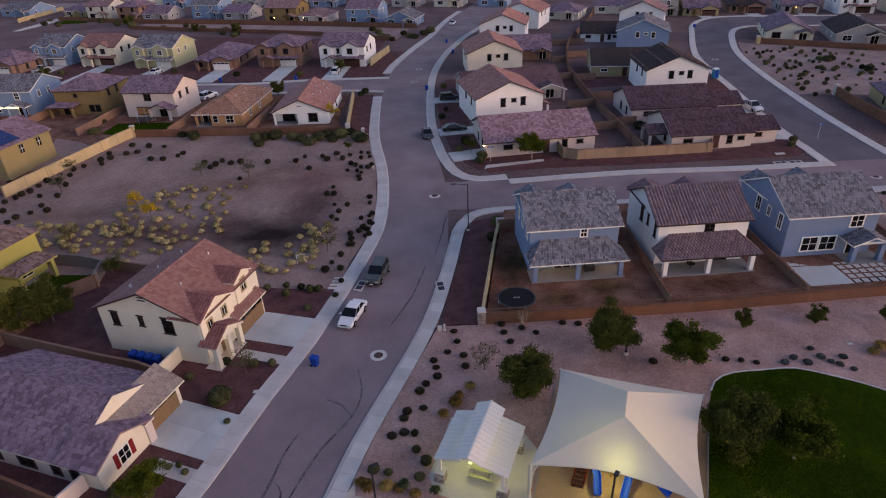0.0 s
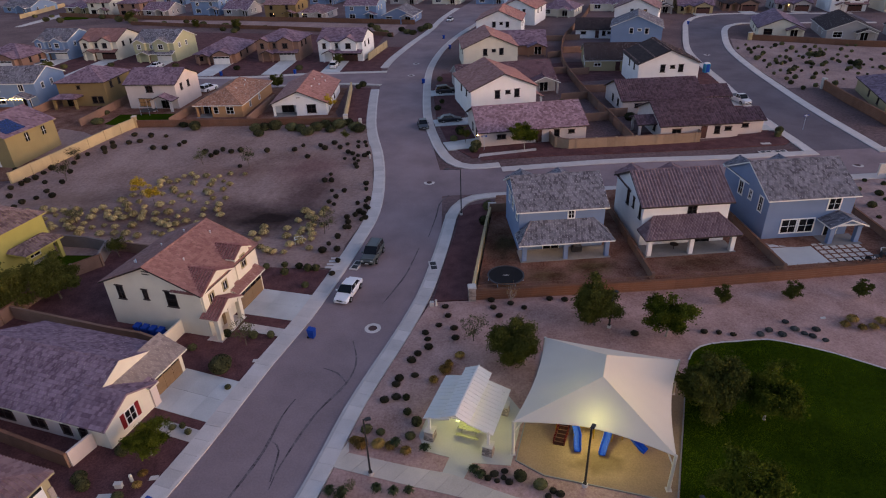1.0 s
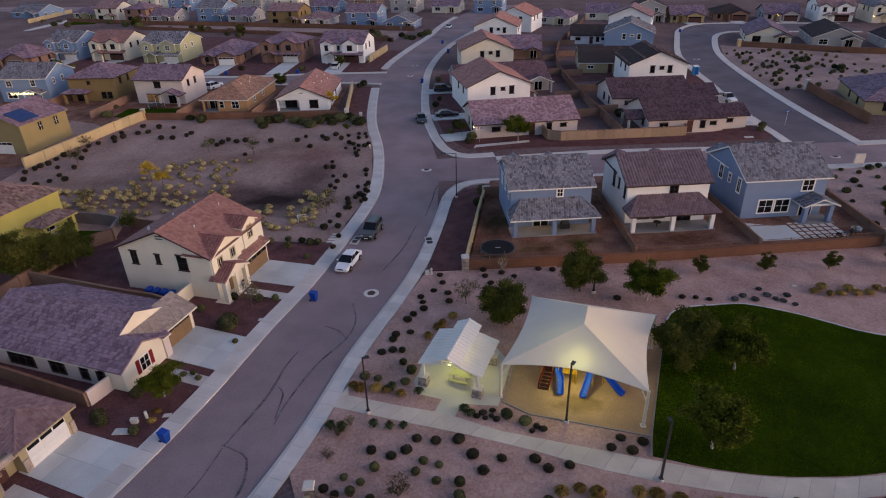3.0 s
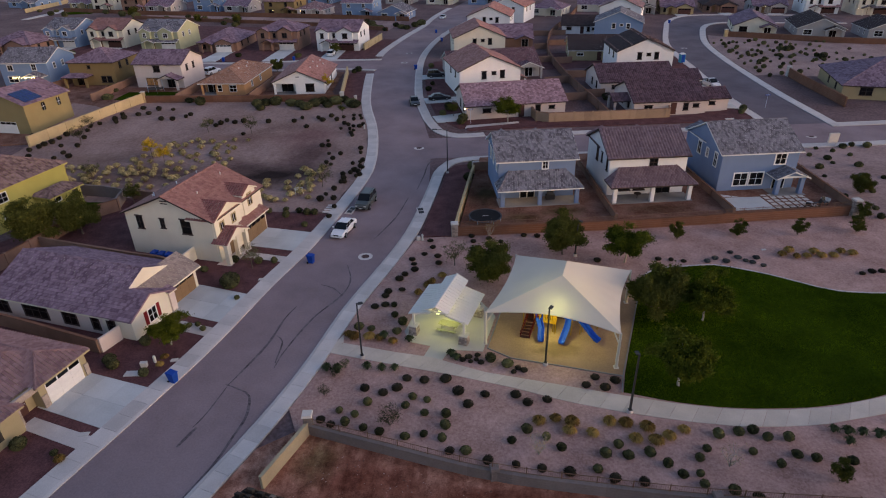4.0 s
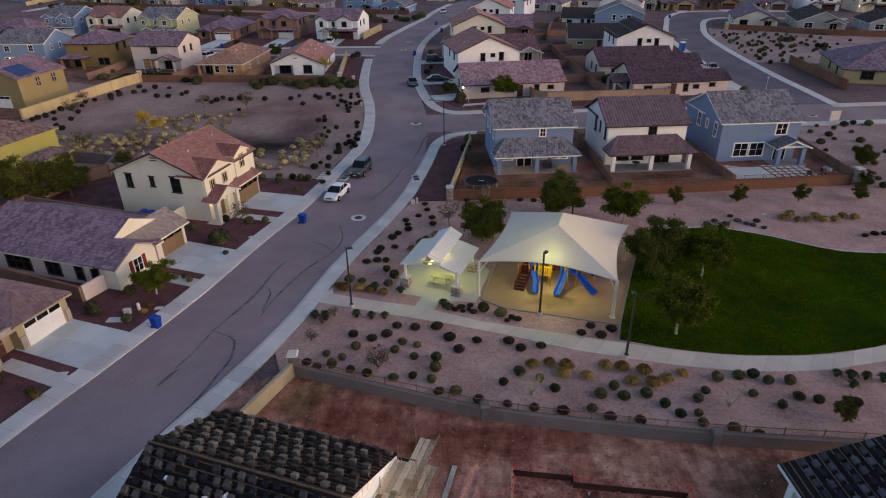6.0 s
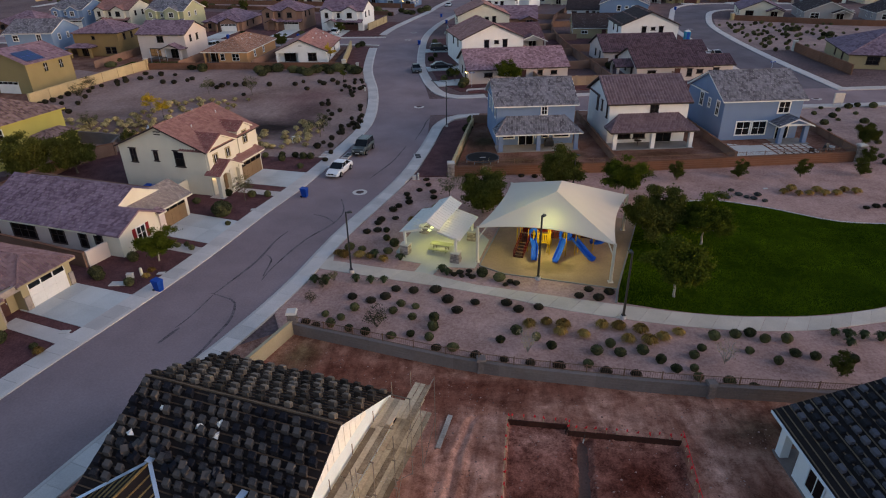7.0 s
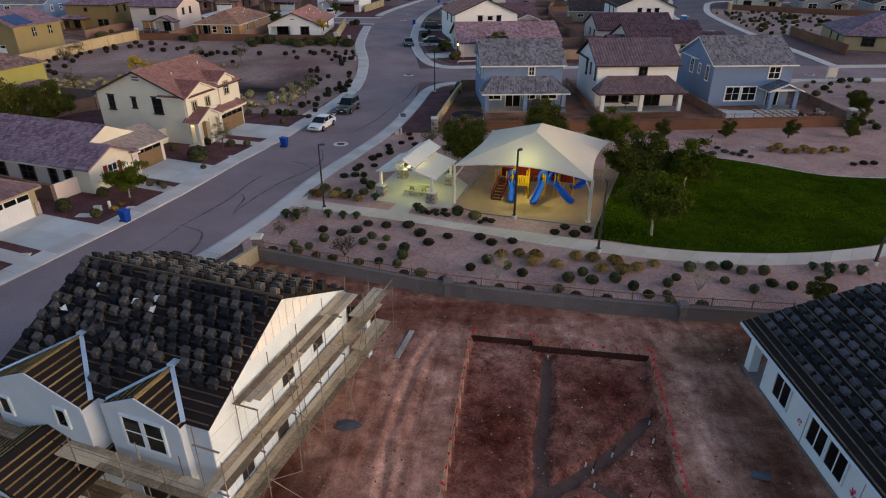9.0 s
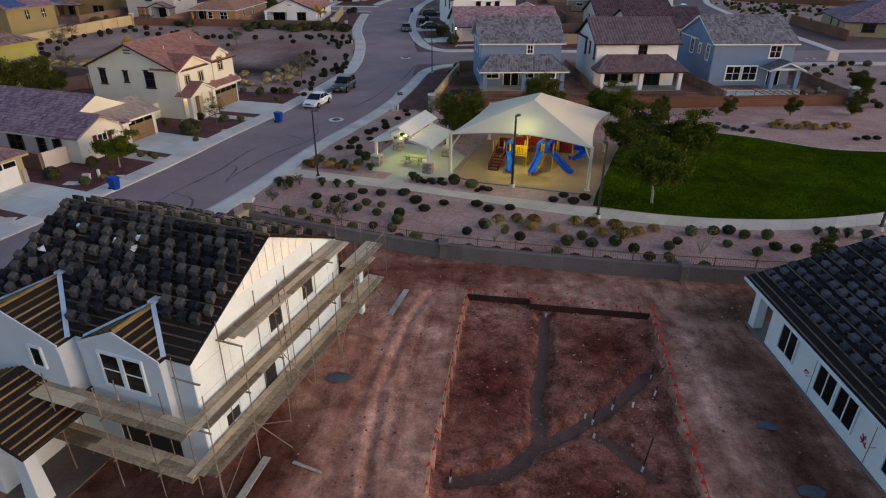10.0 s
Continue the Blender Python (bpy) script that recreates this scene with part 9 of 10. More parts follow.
LOT_SHRUBS_b = [(-23.6, 97.4), (-22.6, 99.1), (-39.4, 90.0), (-28.6, 93.6), (-21.9, 92.7), (-20.2, 92.4), (-19.4, 91.7), (-19.6, 90.2), (-19.2, 89.1), (-21.8, 95.4), (-20.9, 94.7), (-19.8, 93.9), (-18.6, 93.7), (-18.1, 94.6), (-20.4, 97.7), (-20.8, 100.2), (-19.5, 99.9), (-19.0, 98.2), (-23.0, 86.4), (-23.5, 84.0), (-22.4, 84.0), (-21.6, 80.4), (-19.6, 80.2), (-20.5, 78.2), (-21.2, 76.5), (-20.3, 75.7), (-16.8, 76.0), (-15.7, 76.7), (-15.4, 74.8), (-15.4, 72.6), (-16.5, 72.2), (-15.4, 70.8), (-17.1, 69.9), (-17.2, 68.4), (-16.6, 82.7), (-16.3, 80.8)]
HEDGES = [(-42.1, 107.3), (-40.6, 107.8), (-38.6, 108.4), (-40.7, 104.6), (-35.0, 107.6), (-33.2, 106.9), (-31.4, 105.0), (-30.1, 107.3), (-28.8, 109.1), (-27.2, 106.3), (-26.0, 108.6), (-24.7, 110.2), (-22.5, 106.9), (-57.9, 110.6), (-54.9, 108.9), (-21.8, 106.3)]
LOT_SMALL = [(-16.5, 56.4), (-16.4, 59.4), (-17.7, 65.7), (-18.5, 63.8), (-17.1, 62.3), (-18.9, 61.9), (-16.7, 68.4), (-17.5, 71.3), (-16.1, 73.2), (-15.0, 74.4), (-14.9, 71.2), (-15.4, 77.4)]
LOT_TUFTS = [(-63.3, 73.8), (-62.4, 74.1), (-61.0, 74.3), (-59.1, 73.0), (-57.7, 73.0), (-55.3, 71.8), (-55.9, 73.8), (-53.7, 73.5), (-51.8, 72.9), (-51.7, 71.3), (-50.3, 71.7), (-49.3, 72.5), (-48.2, 73.4), (-47.5, 71.2), (-45.3, 70.8), (-43.8, 69.7), (-42.5, 69.2), (-41.5, 69.5), (-64.7, 70.3), (-62.3, 69.8), (-61.1, 68.6), (-62.2, 71.4), (-59.1, 68.6), (-57.5, 69.4), (-57.6, 70.2), (-57.2, 71.0), (-54.8, 68.2), (-53.7, 77.6), (-51.9, 75.7), (-50.6, 76.9), (-45.3, 76.6), (-44.4, 73.3), (-47.7, 69.1), (-50.4, 83.9), (-49.0, 83.9), (-47.8, 84.3), (-47.5, 86.2), (-46.5, 86.8), (-43.7, 86.1), (-44.6, 83.2), (-47.2, 81.4), (-46.6, 80.4), (-44.8, 78.9), (-43.9, 79.8), (-41.4, 80.3)]
LOT_TUFTS_b = [(-40.7, 79.7), (-49.9, 82.4), (-48.2, 79.5), (-37.3, 74.0), (-37.7, 75.7), (-39.4, 74.2), (-36.2, 72.3), (-37.5, 78.0), (-24.0, 73.3), (-23.0, 71.6), (-22.0, 68.6), (-23.0, 67.8), (-28.5, 68.4), (-25.2, 68.0), (-28.4, 65.0), (-27.3, 62.9), (-24.6, 65.7), (-23.2, 65.5), (-23.0, 66.8), (-21.9, 67.7), (-23.0, 72.7), (-22.1, 71.0), (-22.3, 64.2), (-26.2, 61.9), (-25.3, 61.7), (-28.1, 66.8), (-45.6, 63.9), (-47.5, 66.8), (-54.1, 66.8), (-56.3, 68.4), (-43.6, 70.8), (-47.8, 72.0), (-46.8, 75.7)]
tuft_rnd = random.Random(44)
have = LOT_TUFTS + LOT_TUFTS_b
for x0, y0, x1, y1, n in ((-69, 66, -37, 75.5, 42), (-53, 76, -37, 87, 16), (-30, 61.5, -20.5, 74, 20)):
    for k in range(n * 6):
        q = (tuft_rnd.uniform(x0, x1), tuft_rnd.uniform(y0, y1))
        if n > 0 and all((q[0] - a) ** 2 + (q[1] - b) ** 2 > 1.7 for a, b in have) and not (-38.5 < q[0] < -22.5 and 67 < q[1] < 76 and q[0] < -24.5) and not (q[0] > -47 and q[1] < 63.2 and q[0] < -27):
            have = have + [q]
            n -= 1
LOT_TUFTS_c = have[len(LOT_TUFTS) + len(LOT_TUFTS_b):]
EAST_SHRUBS = [(76.1, 175.9), (76.4, 170.7), (78.2, 172.6), (79.0, 171.8), (74.4, 169.5), (83.1, 173.5), (85.7, 175.4), (85.7, 169.5), (90.4, 172.5), (73.6, 165.5), (72.0, 157.9), (76.3, 164.5), (78.8, 160.3), (80.2, 160.1), (75.2, 153.3), (77.2, 154.3), (79.3, 155.3), (73.1, 155.9), (75.9, 145.9), (76.8, 147.5), (81.0, 148.1), (82.8, 152.5), (84.5, 150.0), (89.8, 155.9), (91.8, 151.6), (87.6, 144.8), (91.0, 146.0), (94.0, 149.6), (70.8, 137.7), (73.0, 138.5), (70.7, 129.5), (75.7, 131.2), (78.7, 132.3), (70.1, 134.0), (76.8, 138.1), (74.2, 131.4), (85.2, 158.3), (90.7, 164.1), (93.6, 167.2), (92.5, 170.8), (71.1, 149.2), (70.1, 142.8)]
EAST_VERGE = [(52.2, 73.8), (56.0, 79.1), (58.5, 82.2), (58.0, 77.5), (58.0, 75.8), (63.0, 82.7), (64.8, 83.5), (67.0, 83.0), (61.2, 74.6), (59.1, 69.8), (62.3, 79.1), (57.8, 64.8), (55.1, 59.2), (54.2, 56.5), (62.2, 69.8), (53.2, 63.1), (60.5, 80.9), (55.0, 73.8), (54.1, 70.4)]
FAR_SHRUBS = [(-94.4, 231.8), (-92.4, 223.6), (-86.9, 222.7), (-86.7, 219.4), (-81.8, 226.4), (-77.8, 226.9), (-37.5, 222.7), (-34.6, 216.8), (-32.7, 210.3), (-30.5, 208.0), (-28.1, 203.7), (-25.4, 213.3), (-23.0, 208.9), (-20.9, 206.6), (-18.5, 212.2), (-16.5, 216.1), (-36.0, 206.8), (-159.9, 262.3), (-147.6, 253.2), (-138.8, 247.8), (-123.5, 242.7), (-114.8, 243.8), (-105.3, 237.2), (-183.1, 259.3), (-196.4, 271.8), (-174.2, 255.1), (-184.4, 282.0), (-187.5, 270.2)]
plant_all([p for p in DOMES if p[1] > 30], DOME, "shrub", "low dark clipped shrub on gravel", "dark park shrubs", 0.5, 0.7)
plant_all([p for p in DOMES if p[1] < 30], DOME, "shrub", "low dark clipped shrub on gravel", "dark park shrubs", 0.6, 0.78, seed=57)
plant_all(GREENS, GREEN, "shrub", "round grey-green shrub on gravel", "green park shrubs", 0.5, 0.72, seed=2)
plant_all(BALLS, GREEN, "shrub", "round dark green shrub on gravel", "green park shrubs", 0.5, 0.72, seed=51)
plant_all(WALL_SHRUBS, DOME, "shrub", "low olive shrub behind the block wall", "green park shrubs", 0.54, 0.7, seed=52)
plant_all(SAGE, SAGES, "shrub", "loose grey-green sage shrub on gravel", "sage shrubs", 0.48, 0.72, seed=53)
plant_all(BED_SHRUBS, DOME, "shrub", "very small dark shrub in the bed beside the picnic pad", "dark park shrubs", 0.36, 0.55, seed=54)
plant_all(GREENS_b, GREEN, "shrub", "round green shrub beside the picnic pad", "green park shrubs", 0.55, 0.9, seed=3)
plant_all(AGAVES, AGAVE, "agave", "spiky grey-green agave on gravel", "park agaves", seed=4)
plant_all(TUFTS, BTUFT, "grass_tuft", "golden-brown clump of ornamental grass", "park grass clumps", 0.85, 1.12, seed=5)
plant_all(LOT_SHRUBS, LOTBUSH, "shrub", "round dark shrub in the empty lot", "shrubs in the empty lot", 0.75, 1.1, seed=6)
plant_all(LOT_SHRUBS_b, LOTBUSH, "shrub", "round dark shrub beside the walk", "shrubs in the empty lot", 0.6, 0.95, seed=7)
plant_all(LOT_SMALL, LOTBUSH, "shrub", "small dark shrub beside the walk", "shrubs in the empty lot", 0.6, 1.0, seed=8)
plant_all(HEDGES, HEDGE, "broad_shrub", "broad dark green shrub below the wall", "broad shrubs", 0.8, 1.2, seed=9)
plant_all([(-23.6, 39.3)], GREEN, "shrub", "large dark green garden shrub on maroon gravel", "garden shrubs", 1.7, 1.8, seed=33)
plant_all([(-27.7, 42.3), (-24.9, 44.5), (-22.1, 44.3), (-20.3, 44.4), (-26.0, 24.6), (-19.1, 53.8), (-22.3, 56.6), (-25.0, 58.0), (-22.8, 58.4), (-20.9, 58.0), (-19.7, 57.5), (-18.7, 57.5)], GREEN, "shrub", "small green clipped garden shrub on gravel", "garden shrubs", 0.68, 0.92, seed=31)
plant_all([(-25.0, 31.7), (-23.4, 31.2), (-22.0, 36.7), (-24.2, 31.9), (-28.4, 15.6)], GREEN, "shrub", "very small green shrub beside a driveway", "garden shrubs", 0.4, 0.55, seed=32)
plant_all(LOT_TUFTS, YTUFT, "grass_tuft", "pale yellow clump of dry grass", "dry grass clumps in the lot", 0.85, 1.25, seed=10)
plant_all(LOT_TUFTS_b, YTUFT, "grass_tuft", "pale yellow clump of dry grass", "dry grass clumps in the lot", 0.85, 1.25, seed=11)
plant_all(LOT_TUFTS_c, YTUFT, "grass_tuft", "pale yellow clump of dry grass", "dry grass clumps in the lot", 0.7, 1.1, seed=41)
plant_all(EAST_SHRUBS, GREEN, "shrub", "dark desert shrub on the eastern strip", "shrubs on the eastern strip", 0.5, 1.15, z=-0.01, seed=12)
plant_all(EAST_VERGE, GREEN, "shrub", "dark desert shrub on the open verge", "shrubs on the eastern verge", 0.55, 1.1, z=-0.01, seed=13)
es = random.Random(71)
plant_all([(es.uniform(72, 108), es.uniform(136, 172)) for k in range(70)], GREEN, "shrub", "small dark desert shrub on the eastern strip", "shrubs on the eastern strip", 0.4, 0.95, z=-0.01, seed=72)
plant_all([(88, 160), (89.5, 161.2), (87, 161.5), (92, 149), (93, 150.5)], HEDGE, "broad_shrub", "broad dark desert shrub on the eastern strip", "shrubs on the eastern strip", 0.7, 1.0, z=-0.06, seed=19)
plant_all([(-81, 121.5), (-79.6, 120.4), (-77.5, 113.4), (-112.5, 124.5), (-117.6, 166.5), (-104.5, 168.0), (-84.0, 165.0), (-47.0, 158.5), (-64.6, 160.0), (-100.5, 115.5), (-92.0, 114.5), (8.5, 106.6), (16.5, 111.5), (18.5, 122.0), (30.0, 110.5), (21.0, 150.0)], HEDGE, "broad_shrub", "dark bushy shrub in a back yard", "yard shrubs", 0.6, 1.0, z=0.03, seed=23)
plant_all(FAR_SHRUBS, HEDGE, "broad_shrub", "dark desert shrub far off", "far shrubs", 0.8, 1.5, z=-0.06, seed=14)
plant_all([(-27.9, 28.9), (-29.2, 25.5), (-29.9, 26.2), (-31.5, 16.2)], GREEN, "shrub", "round green garden shrub on maroon gravel", "garden shrubs", 0.9, 1.35, seed=15)
plant_all([(-25.2, 26.9), (-25.1, 25.8), (-27.6, 15.0)], BTUFT, "grass_tuft", "brown clump of garden grass", "garden grass clumps", 0.65, 0.85, seed=16)
plant_all([(-3.4, 100.6), (0.2, 95.4), (0.6, 97.0), (-2.4, 104.0), (53.2, 100.2), (54.2, 102.0), (2.4, 74.0), (1.9, 69.6), (-26.5, 139.5), (-27.2, 137.2), (-7.4, 119), (-6.8, 124), (-8.3, 143)], GREEN, "shrub", "dark garden shrub on maroon gravel", "garden shrubs", 0.9, 1.6, seed=17)

tree(PARK_TREES[0], 4.2, 40.4, "full dark green park tree behind the shelter", 0.92, 20)
tree(PARK_TREES[1], 12.9, 46.6, "full olive-green park tree near the yard wall", 0.95, 70)
tree(OLIVE_TREES[0], 19.6, 44.8, "olive-green park tree near the yard wall", 0.98, 130)
tree(PARK_TREES[1], 20.2, 34.6, "full dark green park tree at the lawn's edge", 1.0, 200)
tree(OLIVE_TREES[0], 24.6, 33.6, "sparse dark olive tree on the lawn", 0.96, 250)
tree(OLIVE_TREES[1], 19.6, 24.2, "olive tree with yellowing leaves and a pale trunk", 1.0, 300)
for k, (x, y) in enumerate([(26.9, 50.6), (34.5, 51.4), (41.8, 51.6), (49.0, 52.5), (51.8, 56.4)]):
    tree(BUSH_TREES[k % 2], x, y, "small bushy green tree below the yard wall", 0.95, 80 * k, group="small trees below the wall")
tree(BUSH_TREES[0], 27.6, 14.8, "loose olive bush beside the site wall", 0.8, 15)
tree(SPARSE_TREES[0], 0.5, 43.9, "small thin tree beside the walk", 1.05, 30)
tree(YELLOW_TREES[0], -51.1, 78.8, "young tree with bright yellow leaves", 1.1, 0, group="trees in the empty lot")
tree(YELLOW_TREES[1], -47.7, 75.9, "young tree with dull yellow leaves", 1.05, 90, group="trees in the empty lot")
for k, (x, y) in enumerate([(-46.3, 91.2), (-37.8, 90.3), (-19.8, 67.0), (-69.6, 92.5), (-30.5, 61.5), (-67.5, 85.5), (-56.5, 70.2)]):
    tree(SPARSE_TREES[k % 2], x, y, "sparse young desert tree in the empty lot", 1.0 + 0.08 * (k % 3), 50 * k, group="trees in the empty lot")
tree(SMALL_TREES[0], -23.3, 101.2, "small yellowish tree in the empty lot", 0.7, 0, group="trees in the empty lot")
for k, (x, y, q) in enumerate([(-3.8, 19.1, 1.0), (-9.2, 24.8, 0.6), (-9.6, 22.4, 0.55), (-8.6, 25.9, 0.5)]):
    tree(WISPS[k % 2], x, y, "wispy olive shrub with several bare stems", q, 70 * k, group="wispy park shrubs")
for k, (x, y) in enumerate([(7.4, 16.5), (20.7, 15.8), (4.6, 51.0)]):
    tree(BARE_TREES[0], x, y, "bare thin young tree with straw-pale twigs", 1.0, 60 * k, group="bare young trees")
tree(OLIVE_TREES[0], -25.5, 28.9, "small leafy front garden tree", 0.66, 225, group="garden trees")
tree(SPARSE_TREES[1], -22.4, 43.0, "slim young front garden tree", 0.95, 0, group="garden trees")
tree(PARK_TREES[0], -51.4, 49.0, "dense green tree behind the slate-roofed house", 1.12, 0, group="garden trees")
tree(PARK_TREES[1], -47.2, 51.4, "dense green tree behind the slate-roofed house", 0.98, 90, group="garden trees")
tree(SMALL_TREES[1], -45.2, 60.8, "leafy shrub tree over the yard wall", 1.0, 90, group="garden trees")
tree(OLIVE_TREES[1], 9.0, 96.0, "light green tree beside the corner house", 0.95, 10, group="garden trees")
tree(SMALL_TREES[0], -1.3, 99.4, "small green tree beside the corner house", 1.0, 10, group="garden trees")
tree(YELLOW_TREES[1], -30.0, 118.4, "small rusty-leaved tree beside a gabled house", 1.2, 10, group="garden trees")
tree(PARK_TREES[1], -47.3, 139.4, "dark green tree between two houses", 0.6, 10, group="garden trees")
for k, (x, y) in enumerate([(-106, 232), (-88, 226), (-141, 250), (-37, 163), (-118, 160), (-143, 163), (56, 64.5)]):
    tree(PARK_TREES[k % 2], x, y, "dark bushy tree far off", 0.55 + 0.1 * (k % 3), 40 * k, group="far trees")

# ---- vehicles ----


def loft(sections):
    """A body from cross-sections along x: each (x, half width, z list with widths)."""
    g = Geo()
    m = len(sections[0][1])
    for x, prof in sections:
        g.v += [(x, y, z) for y, z in prof]
    for k in range(len(sections) - 1):
        for j in range(m):
            a, b = k * m + j, k * m + (j + 1) % m
            g.f.append((a, b, b + m, a + m))
    g.f += [tuple(range(m - 1, -1, -1)), tuple(range((len(sections) - 1) * m, len(sections) * m))]
    return g


def car(name, label, x, y, yaw, paint, kind="sedan", lights=False, group="parked cars"):
    r = root(name, pose(x, y, gz(y) + 0.01, 0, 0, yaw), label, "car", group)
    L, W = {"sedan": (4.8, 0.90), "suv": (4.75, 0.95), "pickup": (5.6, 0.98)}[kind]
    belt, roof = {"sedan": (0.92, 1.42), "suv": (1.08, 1.80), "pickup": (1.10, 1.85)}[kind]

    def ring(w, z0, z1, tuck=0.06):
        return [(-w + tuck, z0), (-w, z0 + 0.18), (-w, z1 - 0.16), (-w + 0.10, z1), (w - 0.10, z1), (w, z1 - 0.16), (w, z0 + 0.18), (w - tuck, z0)]

    h = L / 2
    nose = belt - (0.22 if kind == "sedan" else 0.10)
    tail = belt - (0.06 if kind == "sedan" else 0.0)
    body = loft([(-h, ring(W * 0.84, 0.42, tail - 0.15)), (-h + 0.12, ring(W * 0.94, 0.26, tail)), (-h * 0.5, ring(W, 0.22, belt + 0.02)), (h * 0.32, ring(W, 0.22, belt)),
                 (h * 0.72, ring(W * 0.98, 0.24, nose + 0.06)), (h - 0.12, ring(W * 0.90, 0.28, nose - 0.08)), (h, ring(W * 0.76, 0.40, nose - 0.22))])
    part("body", body, paint, r)
    if kind == "sedan":
        cab = [(-h * 0.76, 0.80, belt), (-h * 0.50, 0.66, roof - 0.04), (h * 0.08, 0.68, roof), (h * 0.47, 0.82, belt)]
    elif kind == "suv":
        cab = [(-h * 0.97, 0.84, belt), (-h * 0.86, 0.74, roof - 0.05), (h * 0.10, 0.76, roof), (h * 0.45, 0.86, belt)]
    else:
        cab = [(-h * 0.12, 0.86, belt), (-h * 0.06, 0.76, roof - 0.04), (h * 0.24, 0.76, roof), (h * 0.52, 0.88, belt)]
    (xa, wa, za), (xb, wb, zb), (xc, wc, zc), (xd, wd, zd) = cab
    part("roof", Geo().hexa([(xb, -wb, zb - 0.05), (xc, -wc, zc - 0.05), (xc, wc, zc - 0.05), (xb, wb, zb - 0.05)], [(xb + 0.05, -wb + 0.05, zb), (xc - 0.06, -wc + 0.05, zc), (xc - 0.06, wc - 0.05, zc), (xb + 0.05, wb - 0.05, zb)]), paint, r)
    part("rear_window", Geo().hexa([(xa, -wa, za - 0.03), (xa + 0.06, -wa, za - 0.05), (xa + 0.06, wa, za - 0.05), (xa, wa, za - 0.03)], [(xb, -wb, zb - 0.04), (xb + 0.06, -wb, zb - 0.05), (xb + 0.06, wb, zb - 0.05), (xb, wb, zb - 0.04)]), M_GLASS, r)
    part("windscreen", Geo().hexa([(xd - 0.06, -wd, zd - 0.05), (xd, -wd, zd - 0.03), (xd, wd, zd - 0.03), (xd - 0.06, wd, zd - 0.05)], [(xc - 0.06, -wc, zc - 0.05), (xc, -wc, zc - 0.04), (xc, wc, zc - 0.04), (xc - 0.06, wc, zc - 0.05)]), M_GLASS, r)
    for s in (-1, 1):
        g = Geo().face([(xa + 0.05, s * wa, za - 0.03), (xd - 0.05, s * wd, zd - 0.03), (xc - 0.05, s * wc, zc - 0.05), (xb + 0.05, s * wb, zb - 0.05)])
        part("side_window", g, M_GLASS, r)
        for t in (0.0, 0.5, 1.0):
            p0, p1 = Vector((xa + (xd - xa) * (0.04 + 0.92 * t), s * (wa + 0.012), za - 0.03)), Vector((xb + (xc - xb) * t, s * (wb + 0.012), zb - 0.04))
            part("pillar", Geo().beam(p0, p1, 0.07, 0.03, (0, s, 0)), paint, r)
        part("mirror", Geo().box(xd - 0.35, s * W, belt, xd - 0.2, s * (W + 0.18), belt + 0.13), paint, r)
        part("headlight", Geo().box(h - 0.16, s * W * 0.62 - 0.16, nose - 0.25, h + 0.0, s * W * 0.62 + 0.16, nose - 0.12), G_WARM if lights else M_LAMPGLASS, r)
        part("tail_light", Geo().box(-h - 0.01, s * W * 0.68 - 0.14, tail - 0.32, -h + 0.14, s * W * 0.68 + 0.14, tail - 0.16), M_RED, r)
        for x0 in (-h * 0.58, h * 0.60):
            R = 0.33 if kind == "sedan" else 0.38
            m = pose(x0, s * (W - 0.02), R, 90)
            wh = part("wheel", Geo().lathe([(R * 0.62, -0.11), (R * 0.95, -0.11), (R, -0.06), (R, 0.06), (R * 0.95, 0.11), (R * 0.62, 0.11)], 16, m), M_TYRE, r)
            part("rim", Geo().lathe([(R * 0.2, -0.115), (R * 0.6, -0.125), (R * 0.62, 0.0), (R * 0.6, 0.125), (R * 0.2, 0.115)], 12, m), M_RIM, wh)
    part("bumper", Geo().box(h - 0.10, -W * 0.7, 0.36, h + 0.04, W * 0.7, 0.52), paint if kind == "sedan" else M_TYRE, r)
    part("number_plate", Geo().box(h + 0.04, -0.24, 0.45, h + 0.05, 0.24, 0.56), M_WHITE, r)
    part("grille", Geo().box(h - 0.03, -0.35, 0.54, h + 0.012, 0.35, 0.68), M_TYRE, r)
    if kind == "suv":
        for s in (-1, 1):
            part("roof_rail", Geo().beam((-h * 0.8, s * 0.62, roof + 0.05), (h * 0.05, s * 0.62, roof + 0.06), 0.04), M_BLACK, r)
        part("bonnet", Geo().box(h * 0.5, -W * 0.8, nose - 0.02, h - 0.25, W * 0.8, nose + 0.04), paint, r)
    if kind == "pickup":
        part("bed", Geo().box(-h + 0.15, -W * 0.8, belt, -h * 0.15, W * 0.8, belt + 0.03), M_BLACK, r)
    return r


def paint(name, c, metal=0.2):
    return mat(name, c, 0.28, 0.05, 1.0, 5.0, 0.0, metal=metal, spec=0.6)


car("white_car", "white four-door saloon parked at the kerb", -13.75, 52.4, -102.5, paint("white_lacquer", (0.72, 0.72, 0.72), 0.0))
car("green_suv", "grey-green off-road wagon parked at the kerb", -12.2, 60.6, -99, paint("grey_green_lacquer", (0.075, 0.085, 0.078)), "suv")
car("dark_car", "dark saloon parked at the far kerb", -9.6, 108.3, -80, paint("dark_lacquer", (0.05, 0.055, 0.06)))
car("far_white_car", "small white car at the street's bend", -9.4, 231, -100, paint("plain_white_lacquer", (0.7, 0.7, 0.7), 0.0))
car("black_car", "black saloon parked on a driveway", -4.6, 111.2, 12, paint("black_lacquer", (0.015, 0.015, 0.018)))
car("driveway_car", "dark wagon parked on a driveway", -6.3, 132.2, 8, paint("charcoal_lacquer", (0.03, 0.03, 0.035)), "suv")
